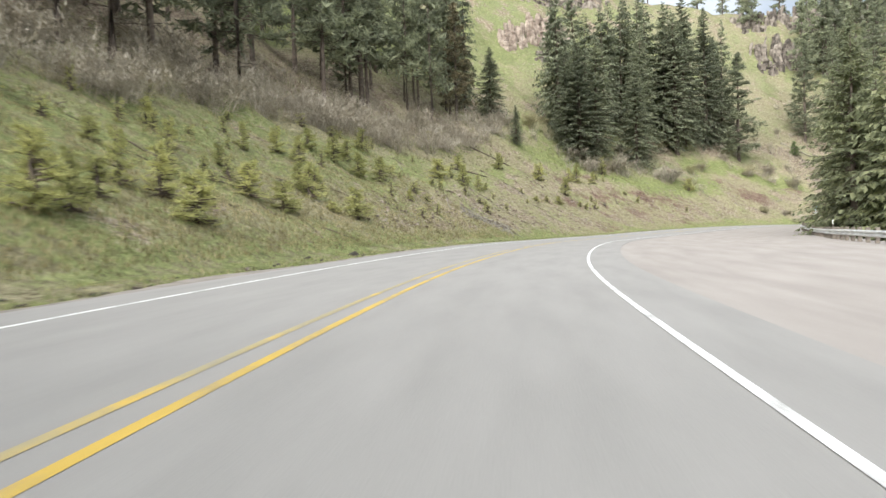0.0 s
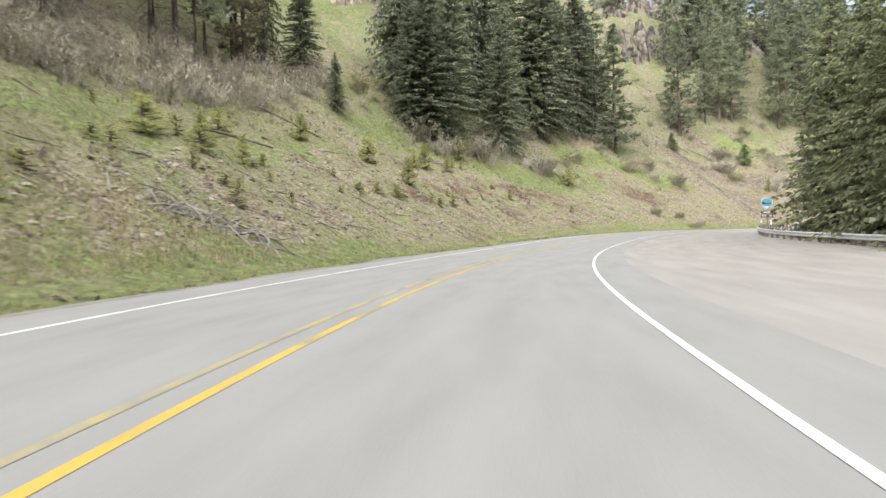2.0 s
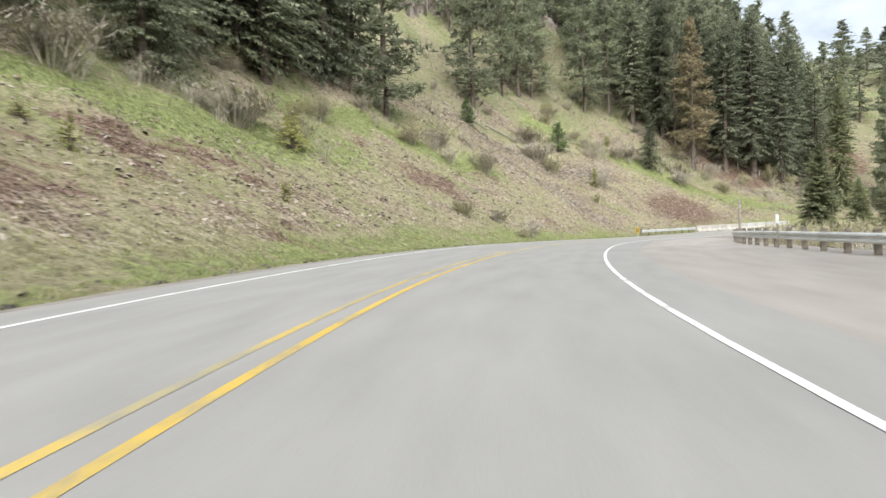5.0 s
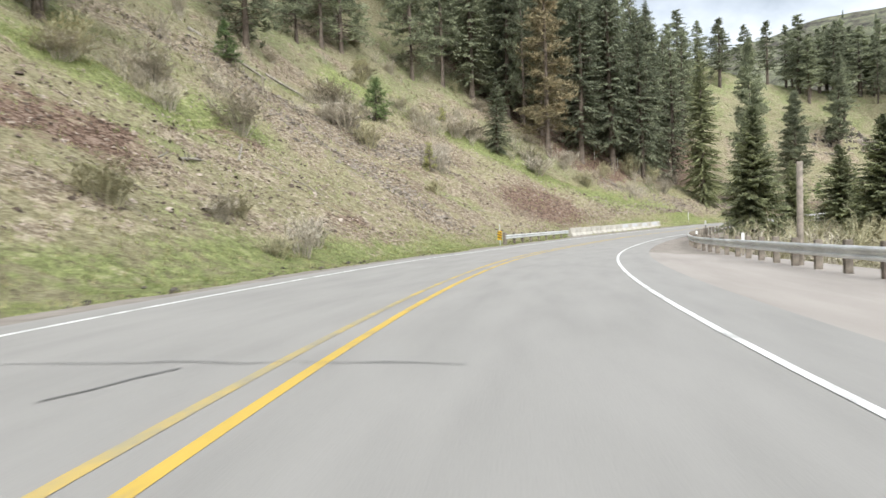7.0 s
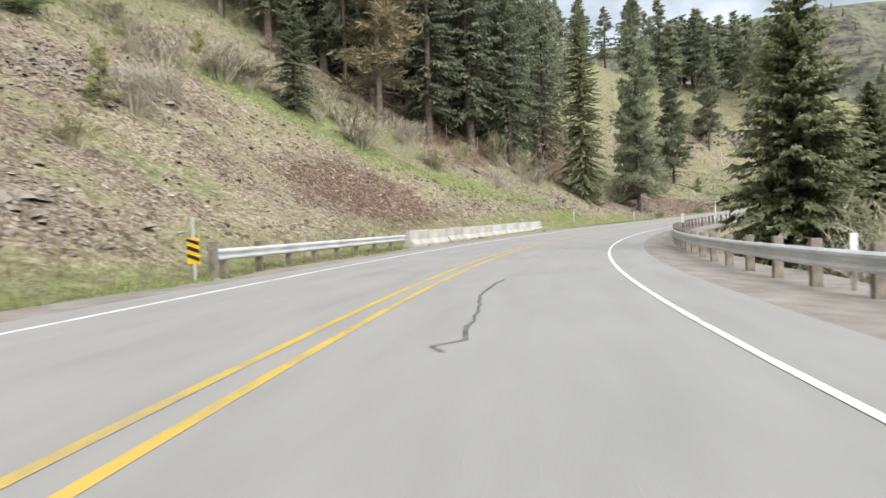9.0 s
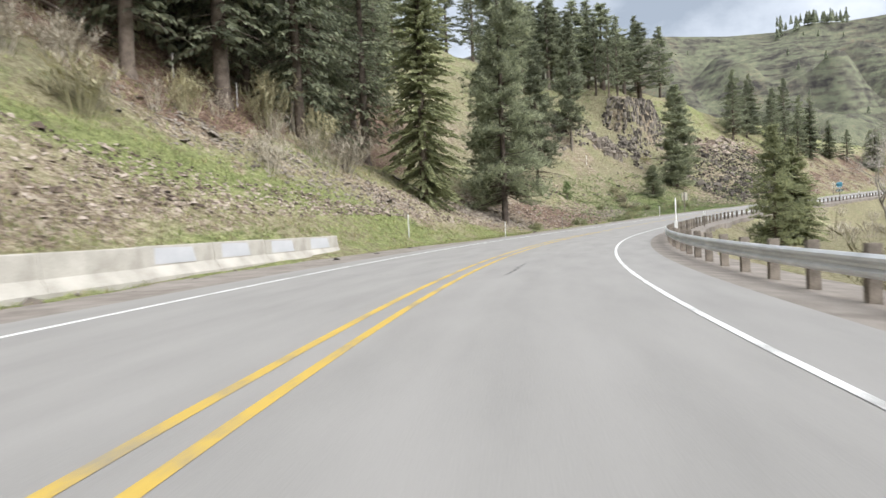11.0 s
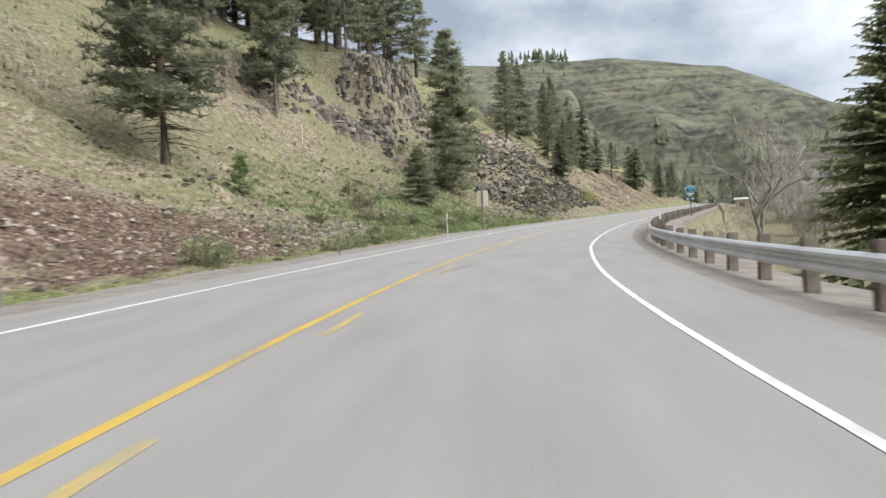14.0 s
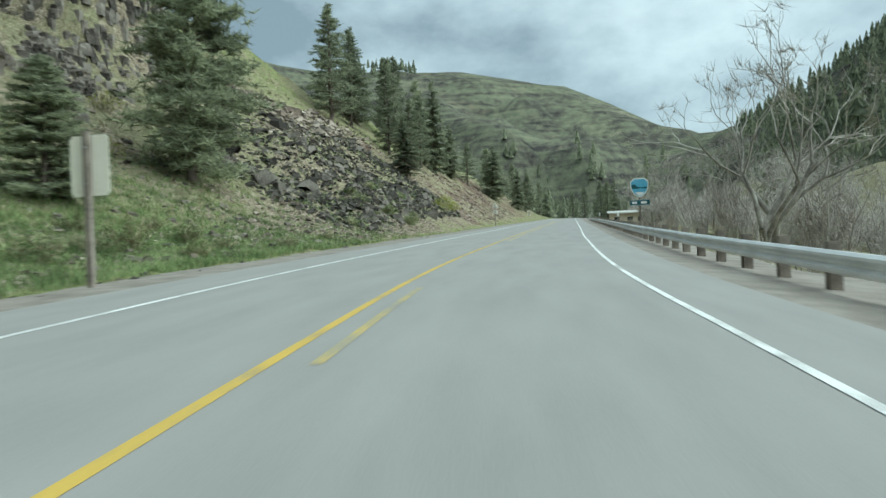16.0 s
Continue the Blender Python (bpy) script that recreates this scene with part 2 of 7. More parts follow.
def ground_material():
    """Hillside ground: dry grass, fresh grass and stony soil by the attributes green and stony, broken up by noise."""
    m = bpy.data.materials.new("hillside_ground")
    m.use_nodes = True
    n, l = m.node_tree.nodes, m.node_tree.links
    b = n["Principled BSDF"]
    b.inputs["Roughness"].default_value, b.inputs["Specular IOR Level"].default_value = 0.95, 0.1
    tc = n.new("ShaderNodeTexCoord")

    def noise_at(scale, detail=6.0, rough=0.6):
        nd = n.new("ShaderNodeTexNoise")
        nd.inputs["Scale"].default_value, nd.inputs["Detail"].default_value, nd.inputs["Roughness"].default_value = scale, detail, rough
        l.new(tc.outputs["Object"], nd.inputs["Vector"])
        return nd.outputs["Fac"]

    def ramp_of(socket, stops):
        r = n.new("ShaderNodeValToRGB")
        e = r.color_ramp.elements
        e[0].position, e[0].color = stops[0][0], (*stops[0][1], 1)
        e[1].position, e[1].color = stops[-1][0], (*stops[-1][1], 1)
        for at, c in stops[1:-1]:
            e.new(at).color = (*c, 1)
        l.new(socket, r.inputs["Fac"])
        return r.outputs["Color"]

    def math_of(op, a, v=None, c=None, clamp=False):
        nd = n.new("ShaderNodeMath")
        nd.operation, nd.use_clamp = op, clamp
        for k, s in enumerate((a, v, c)):
            if s is None:
                continue
            if isinstance(s, (int, float)):
                nd.inputs[k].default_value = s
            else:
                l.new(s, nd.inputs[k])
        return nd.outputs[0]

    def mixed(fac, a, c):
        nd = n.new("ShaderNodeMixRGB")
        l.new(fac, nd.inputs["Fac"])
        l.new(a, nd.inputs["Color1"])
        l.new(c, nd.inputs["Color2"])
        return nd.outputs["Color"]

    coarse, medium, small, tiny = noise_at(0.12), noise_at(0.7), noise_at(2.6, 6.0, 0.68), noise_at(11.0, 5.0, 0.68)
    grain = math_of("MULTIPLY_ADD", tiny, 0.5, math_of("MULTIPLY", small, 0.5))
    dry = ramp_of(grain, [(0.35, (0.092, 0.080, 0.048)), (0.5, (0.256, 0.232, 0.140)), (0.65, (0.43, 0.40, 0.265))])
    green = ramp_of(grain, [(0.36, (0.060, 0.070, 0.028)), (0.5, (0.200, 0.224, 0.092)), (0.63, (0.36, 0.385, 0.17))])
    cells = []
    for scale in (3.6, 10.0):
        vo = n.new("ShaderNodeTexVoronoi")
        vo.inputs["Scale"].default_value = scale
        l.new(tc.outputs["Object"], vo.inputs["Vector"])
        sep = n.new("ShaderNodeSeparateColor")
        l.new(vo.outputs["Color"], sep.inputs["Color"])
        cells.append((sep.outputs[0], vo.outputs["Distance"]))
    shade = math_of("MULTIPLY_ADD", cells[1][0], 0.26, math_of("MULTIPLY_ADD", cells[0][0], 0.14, math_of("MULTIPLY_ADD", grain, 0.8, -0.1)))
    rubble = math_of("MULTIPLY_ADD", cells[1][1], -0.5, math_of("MULTIPLY", cells[0][1], -0.7))
    soil = ramp_of(shade, [(0.32, (0.075, 0.059, 0.043)), (0.5, (0.246, 0.197, 0.140)), (0.68, (0.44, 0.385, 0.295))])

    red_soil = ramp_of(shade, [(0.32, (0.048, 0.031, 0.023)), (0.5, (0.158, 0.104, 0.076)), (0.68, (0.31, 0.235, 0.185))])

    def mask(name, spread):
        at = n.new("ShaderNodeAttribute")
        at.attribute_name = name
        wob = math_of("SUBTRACT", math_of("MULTIPLY_ADD", medium, 0.6, math_of("MULTIPLY", coarse, 0.4)), 0.5)
        wob = math_of("MULTIPLY_ADD", math_of("SUBTRACT", small, 0.5), 0.4, wob)
        raw = math_of("MULTIPLY_ADD", wob, spread, at.outputs["Fac"])
        r = math_of("MULTIPLY_ADD", math_of("SUBTRACT", raw, 0.5), 3.2, 0.5, clamp=True)
        return r

    col = mixed(mask("green", 3.0), dry, green)
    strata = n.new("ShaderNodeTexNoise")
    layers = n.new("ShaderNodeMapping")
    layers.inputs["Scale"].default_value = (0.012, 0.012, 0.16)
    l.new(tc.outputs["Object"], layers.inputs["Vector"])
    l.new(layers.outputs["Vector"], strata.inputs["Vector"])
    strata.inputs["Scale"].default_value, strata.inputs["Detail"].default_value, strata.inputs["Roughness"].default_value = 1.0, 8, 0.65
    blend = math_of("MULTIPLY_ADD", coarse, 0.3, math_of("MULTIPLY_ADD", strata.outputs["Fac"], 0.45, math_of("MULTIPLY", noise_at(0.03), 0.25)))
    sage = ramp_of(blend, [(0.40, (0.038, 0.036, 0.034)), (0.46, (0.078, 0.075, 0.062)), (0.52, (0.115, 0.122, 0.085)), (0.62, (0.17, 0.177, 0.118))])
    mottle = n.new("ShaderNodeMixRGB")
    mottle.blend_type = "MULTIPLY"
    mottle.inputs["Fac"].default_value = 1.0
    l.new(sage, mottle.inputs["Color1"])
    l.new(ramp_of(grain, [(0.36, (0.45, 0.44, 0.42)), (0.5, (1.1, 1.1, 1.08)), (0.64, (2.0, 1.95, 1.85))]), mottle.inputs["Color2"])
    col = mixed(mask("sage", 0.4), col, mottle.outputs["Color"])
    col = mixed(mask("stony", 3.2), col, mixed(mask("reddish", 1.2), soil, red_soil))
    l.new(col, b.inputs["Base Color"])
    stones = math_of("MULTIPLY", mask("stony", 3.2), rubble)
    bp = n.new("ShaderNodeBump")
    bp.inputs["Strength"].default_value, bp.inputs["Distance"].default_value = 0.8, 0.14
    l.new(math_of("MULTIPLY_ADD", stones, 0.8, grain), bp.inputs["Height"])
    lumps = n.new("ShaderNodeBump")
    lumps.inputs["Strength"].default_value, lumps.inputs["Distance"].default_value = 0.8, 0.45
    l.new(math_of("MULTIPLY_ADD", small, 0.35, medium), lumps.inputs["Height"])
    l.new(lumps.outputs["Normal"], bp.inputs["Normal"])
    l.new(bp.outputs["Normal"], b.inputs["Normal"])
    return m


GROUND = ground_material()

# ---------- the road's line ----------
# Centre line every 20 m, from 80 m behind the start; then straight on, uphill.
LINE = [(-11.24, -79.24, 0.03), (-8.99, -59.37, 0.03), (-6.74, -39.49, 0.03), (-4.49, -19.62, 0.03), (-2.24, 0.25, 0.03), (1.35, 19.92, -0.12),
        (7.32, 38.99, -0.25), (15.68, 57.15, -0.54), (26.23, 74.12, -0.72), (38.98, 89.51, -0.68), (54.14, 102.52, -0.75), (71.22, 112.88, -1.08),
        (89.59, 120.76, -1.45), (108.87, 126.01, -1.6), (128.72, 128.29, -1.59), (148.69, 127.71, -1.44), (168.41, 124.44, -1.15),
        (187.42, 118.3, -0.55), (205.5, 109.78, 0.29), (222.57, 99.38, 1.13), (239.37, 88.51, 1.97)]


def make_line():
    pts = np.array(LINE)
    for k in range(1, 30):
        d = 20.0 * k
        grade = 0.042 * (min(d, 180) + 40 * (1 - math.exp(-max(d - 180, 0) / 40)))
        pts = np.vstack([pts, [239.37 + d * 0.8395, 88.51 - d * 0.5434, 1.97 + grade]])
    out = []
    for k in range(1, len(pts) - 2):
        p0, p1, p2, p3 = pts[k - 1:k + 3]
        for u in np.arange(0, 1, 0.05):
            out.append(0.5 * (2 * p1 + (p2 - p0) * u + (2 * p0 - 5 * p1 + 4 * p2 - p3) * u * u + (3 * p1 - p0 - 3 * p2 + p3) * u ** 3))
    return np.array(out)


CL = make_line()                       # one point a metre, first at s = -60
S0 = -60.0
CT = np.gradient(CL[:, :2], axis=0)
CT /= np.linalg.norm(CT, axis=1)[:, None]
RAIL_S = [-60, 5, 25, 60, 80, 96, 113, 128, 134, 146, 150, 157, 160, 165, 172, 205, 222, 238, 245, 264, 282, 290, 350, 900]
RAIL_N = [9, 12.5, 15.5, 16.8, 15.8, 12.8, 10.6, 9.1, 8.75, 8.2, 7.95, 7.15, 6.85, 6.4, 6.2, 5.62, 5.42, 5.75, 5.6, 5.35, 5.9, 5.8, 5.9, 5.9]


def rail_n(s):
    return np.interp(s, RAIL_S, RAIL_N)


def on_line(s):
    """Centre-line point and its unit tangent at s."""
    i = np.clip(np.asarray(s, float) - S0, 0, len(CL) - 1.001)
    k = i.astype(int)
    u = (i - k)[..., None]
    return CL[k] * (1 - u) + CL[k + 1] * u, CT[k] * (1 - u) + CT[k + 1] * u


def bank(n):
    return -0.015 * np.clip(n, -5.0, 9.0) - 0.07 * np.clip(n - 4.6, 0, 2.2)


def at_road(s, n, up=0.0):
    """World place n metres right of the centre line, up metres over the road's surface."""
    p, t = on_line(s)
    return np.stack([p[..., 0] + t[..., 1] * n, p[..., 1] - t[..., 0] * n, p[..., 2] + bank(n) + up], -1)


def heading(s):
    """Degrees to turn about z so that a thing's +y runs along the road."""
    t = on_line(s)[1]
    return math.degrees(math.atan2(-t[0], t[1]))


def road_coords(x, y):
    """Distance along and to the right of the road, and the road's height there."""
    x, y = np.ravel(x).astype(float), np.ravel(y).astype(float)
    s, n, z = np.empty(len(x)), np.empty(len(x)), np.empty(len(x))
    ref = CL[::3]
    for a in range(0, len(x), 20000):
        b = slice(a, a + 20000)
        i = ((x[b, None] - ref[None, :, 0]) ** 2 + (y[b, None] - ref[None, :, 1]) ** 2).argmin(1) * 3
        for _ in range(2):
            dx, dy = x[b] - CL[i, 0], y[b] - CL[i, 1]
            along = dx * CT[i, 0] + dy * CT[i, 1]
            i = np.clip(i + np.round(np.clip(along, -3, 3)).astype(int), 0, len(CL) - 1)
        dx, dy = x[b] - CL[i, 0], y[b] - CL[i, 1]
        s[b], n[b], z[b] = S0 + i + dx * CT[i, 0] + dy * CT[i, 1], dx * CT[i, 1] - dy * CT[i, 0], CL[i, 2]
    return s, n, z


_waves = np.random.RandomState(5)
WAVES = [(_waves.uniform(-1, 1, 2), _waves.uniform(0, 6.3)) for _ in range(48)]


def ripple(x, y, size, count=12, first=0):
    """Smooth uneven waves about size metres long, between about -1 and 1."""
    out = 0
    for w, ph in WAVES[first:first + count]:
        k = w / np.linalg.norm(w) * (0.6 + 0.8 * abs(w[0])) * 6.28 / size
        out = out + np.sin(x * k[0] + y * k[1] + ph + 1.3 * np.sin(x * k[1] * 0.6 - y * k[0] * 0.6 + ph * 2))
    return out / math.sqrt(count)


# The distant ridges, by compass bearing from a point on the road: degrees above the eye, and metres away.
HUB = (185.0, 117.0)
FAR_AZ = [-180, -150, -60, 0, 40, 70, 80, 88, 92, 97, 101, 106, 111, 115, 118, 122, 126, 129, 131.3, 133, 134, 137, 141, 143, 146, 152, 165, 180]
FAR_EL = [17, 16, 12, 12, 12, 14.2, 16.0, 16.5, 16.4, 16.0, 15.5, 15.3, 15.1, 14.6, 14.3, 13.3, 11.4, 9.9, 9.0, 8.5, 8.4, 9.0, 11.0, 12.4, 14.3, 17, 18, 17]
FAR_D = [420, 420, 500, 600, 700, 800, 820, 832, 840, 848, 854, 860, 870, 876, 880, 880, 852, 820, 780, 700, 640, 520, 460, 440, 430, 420, 420, 420]


def left_height(s, a, x, y):
    """Height of the cut slope above the road, a metres beyond its foot."""
    m = np.interp(s, [0, 62, 84, 112, 150, 180, 208, 232, 255, 270, 305, 325, 410, 600], [1, 0.98, 0.89, 1.0, 1.08, 1.1, 1.18, 1.1, 1.0, 0.88, 0.9, 1.15, 1.2, 1.0])
    cap = np.interp(s, [0, 90, 140, 187, 215, 250, 285, 305, 335, 355, 380, 405, 450, 600], [88, 86, 82, 72, 67, 60, 44, 33, 30, 26, 22, 19, 17, 13])
    z = m * (0.56 * a + 0.004 * a * a)
    hollow = np.interp(s, [250, 264], [0.26, 0.10]) * a + np.interp(s, [250, 264], [0.019, 0.0222]) * a * a
    z = z - np.interp(s, [226, 238, 246, 306, 314, 325], [0, 0.6, 1, 1, 0.6, 0]) * np.maximum(z - hollow, 0)
    z = np.where(z < cap * 0.8, z, cap * 0.8 + cap * 0.2 * (1 - np.exp(-(z - cap * 0.8) / (cap * 0.2))))
    z = z + np.clip(a / 10, 0, 1) * (0.28 * ripple(x, y, 9) + 0.12 * ripple(x, y, 3.2, 12, 12)) + np.clip(a / 40, 0, 1) * 0.9 * ripple(x, y, 28, 12, 24)
    # a broad crag: the ground steps up to a small bench
    soft = lambda v: np.clip(v, 0, 1) ** 2 * (3 - 2 * np.clip(v, 0, 1))
    wide = soft((s - 309.5) / 3.5) * soft((325 - s) / 4)
    z = z + wide * soft((a - 20.9) / 3.2) * np.maximum(0, 22.6 + 0.2 * (a - 24) - z)
    wide = soft((s - 284) / 6) * soft((303 - s) / 5)
    z = z + wide * soft((a - 22.5) / 3.0) * np.maximum(0, 18.2 + 0.3 * (a - 25) - z)
    return z


def ground_height(x, y):
    shape = np.shape(x)
    x, y = np.ravel(x).astype(float), np.ravel(y).astype(float)
    s, n, rz = road_coords(x, y)
    rn = rail_n(s)
    left = left_height(s, np.maximum(-n - 7.5, 0), x, y) + rz
    under = rz + bank(n) - 0.28
    verge = np.interp(-n, [4.6, 5.4, 6.4, 7.6], [0, 0.14, 0.16, 0.30]) + np.clip((-n - 5.2), 0, 1) * 0.05 * ripple(x, y, 2.4)
    out_r = np.maximum(n - rn - 1.0, 0)
    low = np.minimum(-3.4 + 0.25 * (rz + 1.0), rz - 1.2)
    terrace = np.clip((26 - out_r) / 8, 0, 1) * np.clip((s - 310) / 40, 0, 1)
    low = low * (1 - terrace) + (rz - 1.5) * terrace
    bank_z = under + 0.05 - np.minimum(0.55 * out_r, 40)
    river = np.interp(out_r, [0, 26, 30, 62, 66, 400], [0, 0, -1.4, -1.4, 0, 4])
    right = np.maximum(bank_z, low + 0.12 * ripple(x, y, 7) + river)
    z = np.where(n < 0, np.where(n < -7.5, left, under + verge), np.where(n < rn + 1.0, under, right))
    z = np.where(n < -7.5, np.maximum(z, under + 0.2), z)
    dx, dy = x - HUB[0], y - HUB[1]
    r, az = np.hypot(dx, dy), np.degrees(np.arctan2(dx, dy))
    el, dist = np.interp(az, FAR_AZ, FAR_EL), np.interp(az, FAR_AZ, FAR_D)
    top = np.tan(np.radians(el)) * dist + 0.8
    foot = np.where(az > 134, 0.25, np.where(az > 70, 0.42, 0.5)) * dist
    u = np.clip((r - foot) / (dist - foot), 0, 1)
    shape_u = u ** 1.25
    bench = 0.05 * np.sin(shape_u * 30 + 0.8 * ripple(x, y, 160, 12, 6)) * np.clip(u * 4, 0, 1) * np.clip((1 - u) * 6, 0, 1)
    gully = 0.07 * ripple(x, y, 90, 12, 30) * np.clip(u * 3, 0, 1) * np.clip((1 - u) * 4, 0, 1)
    far = top * (shape_u + bench + gully) + np.where(u >= 1, 0.02 * (r - dist), 0) - 6 * (u <= 0)
    far = np.where(u > 0.02, far, -50)
    keep = (np.abs(n) < 16) & (s < 590)
    z = np.where(keep, z, np.maximum(z, far))
    return z.reshape(shape)


def ground_z(s, n):
    p = at_road(np.array([float(s)]), np.array([float(n)]))[0]
    return float(p[0]), float(p[1]), float(ground_height(np.array([p[0]]), np.array([p[1]]))[0])


# ---------- building helpers ----------
def mesh_object(name, verts, faces, mat, parent=None, label="", smooth=False):
    me = bpy.data.meshes.new(name)
    me.from_pydata([tuple(map(float, v)) for v in verts], [], faces)
    me.materials.append(mat)
    if smooth:
        me.shade_smooth()
    me.update()
    ob = new(name, me)
    if parent:
        ob.parent = parent
    if label:
        tagged(ob, label)
    return ob


def part(name, bm, mat, parent=None, label="", smooth=False):
    me = bpy.data.meshes.new(name)
    bm.to_mesh(me)
    bm.free()
    me.materials.append(mat)
    if smooth:
        me.shade_smooth()
    ob = new(name, me)
    if parent:
        ob.parent = parent
    if label:
        tagged(ob, label)
    return ob


def box(bm, x0, y0, z0, x1, y1, z1, bevel=0.0):
    got = bmesh.ops.create_cube(bm, size=1.0)["verts"]
    for v in got:
        v.co = Vector(((x0 + x1) / 2 + v.co.x * (x1 - x0), (y0 + y1) / 2 + v.co.y * (y1 - y0), (z0 + z1) / 2 + v.co.z * (z1 - z0)))
    if bevel:
        edges = list({e for v in got for e in v.link_edges})
        bmesh.ops.bevel(bm, geom=edges, offset=bevel, segments=2, affect="EDGES")
    return bm


def rod(bm, a, b, r0, r1, sides=6):
    a, b = Vector(a), Vector(b)
    q = (b - a).to_track_quat("Z", "Y")
    rings = []
    for p, r in ((a, r0), (b, r1)):
        rings.append([bm.verts.new(p + q @ Vector((r * math.cos(6.2832 * k / sides), r * math.sin(6.2832 * k / sides), 0))) for k in range(sides)])
    for k in range(sides):
        bm.faces.new((rings[0][k], rings[0][(k + 1) % sides], rings[1][(k + 1) % sides], rings[1][k]))
    bm.faces.new(rings[1])
    bm.faces.new(rings[0][::-1])


class Soup:
    """Collects many small faces for one mesh."""

    def __init__(self):
        self.v, self.f = [], []

    def tri(self, a, b, c):
        k = len(self.v)
        self.v += [a, b, c]
        self.f.append((k, k + 1, k + 2))

    def tube(self, pts, radii, sides=5):
        start = len(self.v)
        for k, (p, r) in enumerate(zip(pts, radii)):
            d = (Vector(pts[min(k + 1, len(pts) - 1)]) - Vector(pts[max(k - 1, 0)])).normalized()
            q = d.to_track_quat("Z", "Y")
            for j in range(sides):
                self.v.append(tuple(Vector(p) + q @ Vector((r * math.cos(6.2832 * j / sides), r * math.sin(6.2832 * j / sides), 0))))
        for k in range(len(pts) - 1):
            for j in range(sides):
                a, b = start + k * sides + j, start + k * sides + (j + 1) % sides
                self.f.append((a, b, b + sides, a + sides))

    def make(self, name, mat, parent=None, label="", smooth=False):
        return mesh_object(name, self.v, self.f, mat, parent, label, smooth)


# ---------- ground: one sheet to the horizon ----------
def axis_steps(a, b, step, reach_lo, reach_hi):
    mid_part = list(np.arange(a, b + step / 2, step))
    lo, d = [], step
    while (lo[-1] if lo else a) > reach_lo:
        d *= 1.085
        lo.append((lo[-1] if lo else a) - d)
    hi, d = [], step
    while (hi[-1] if hi else b) < reach_hi:
        d *= 1.085
        hi.append((hi[-1] if hi else mid_part[-1]) + d)
    return np.array(lo[::-1] + mid_part + hi)


LIP_S = [0, 40, 60, 80, 100, 108, 113, 118, 130, 141, 150, 156, 165, 174, 186, 191, 195, 198, 203, 210, 223, 227, 235, 255, 270, 300, 330]
LIP_A = [4, 6, 9, 13, 17, 18, 13, 11, 12, 17, 14, 16, 21, 19, 21, 19, 14, 9.5, 7.5, 6, 3.5, 6.5, 7, 10, 6.5, 5, 16]
VERGE_S = [0, 60, 85, 105, 130, 150, 160, 180, 205, 222, 236, 244, 330]
VERGE_A = [2.0, 2.2, 0.9, 1.4, 2.6, 2.2, 1.5, 1.2, 2.6, 2.8, 1.8, 0.4, 0.5]
GREEN_LIPS = [[(100, 22), (108, 20), (113, 13.5), (117, 11.3), (126, 10.9), (136, 13)], [(137, 20), (145, 18), (150, 14.4), (157, 12.5)], [(183, 25), (190, 21.5), (195, 15.2), (198, 10), (202, 8), (208, 6.2), (215, 4.8), (224, 2.4)], [(74, 23), (82, 21), (90, 22)]]
RUBBLE_RUNS = [[(160, 25), (165, 21), (171, 17), (174, 13)], [(163, 15), (168, 9), (167, 3)], [(213, 10), (218, 7.6), (222, 6.4), (227, 4)], [(240, 6), (246, 3)], [(268, 2.2), (276, 2.0)], [(176, 13), (183, 12.5)]]


def near_runs(s, a, runs, width):
    """1 on any of the lines of (s, a) corners, falling to 0 past width metres from them."""
    best = np.full(np.shape(s), 1e9)
    for line in runs:
        for (s0, a0), (s1, a1) in zip(line, line[1:]):
            u = np.clip(((s - s0) * (s1 - s0) + (a - a0) * (a1 - a0)) / ((s1 - s0) ** 2 + (a1 - a0) ** 2), 0, 1)
            best = np.minimum(best, np.hypot(s - s0 - u * (s1 - s0), a - a0 - u * (a1 - a0)))
    return np.exp(-(best / width) ** 2)


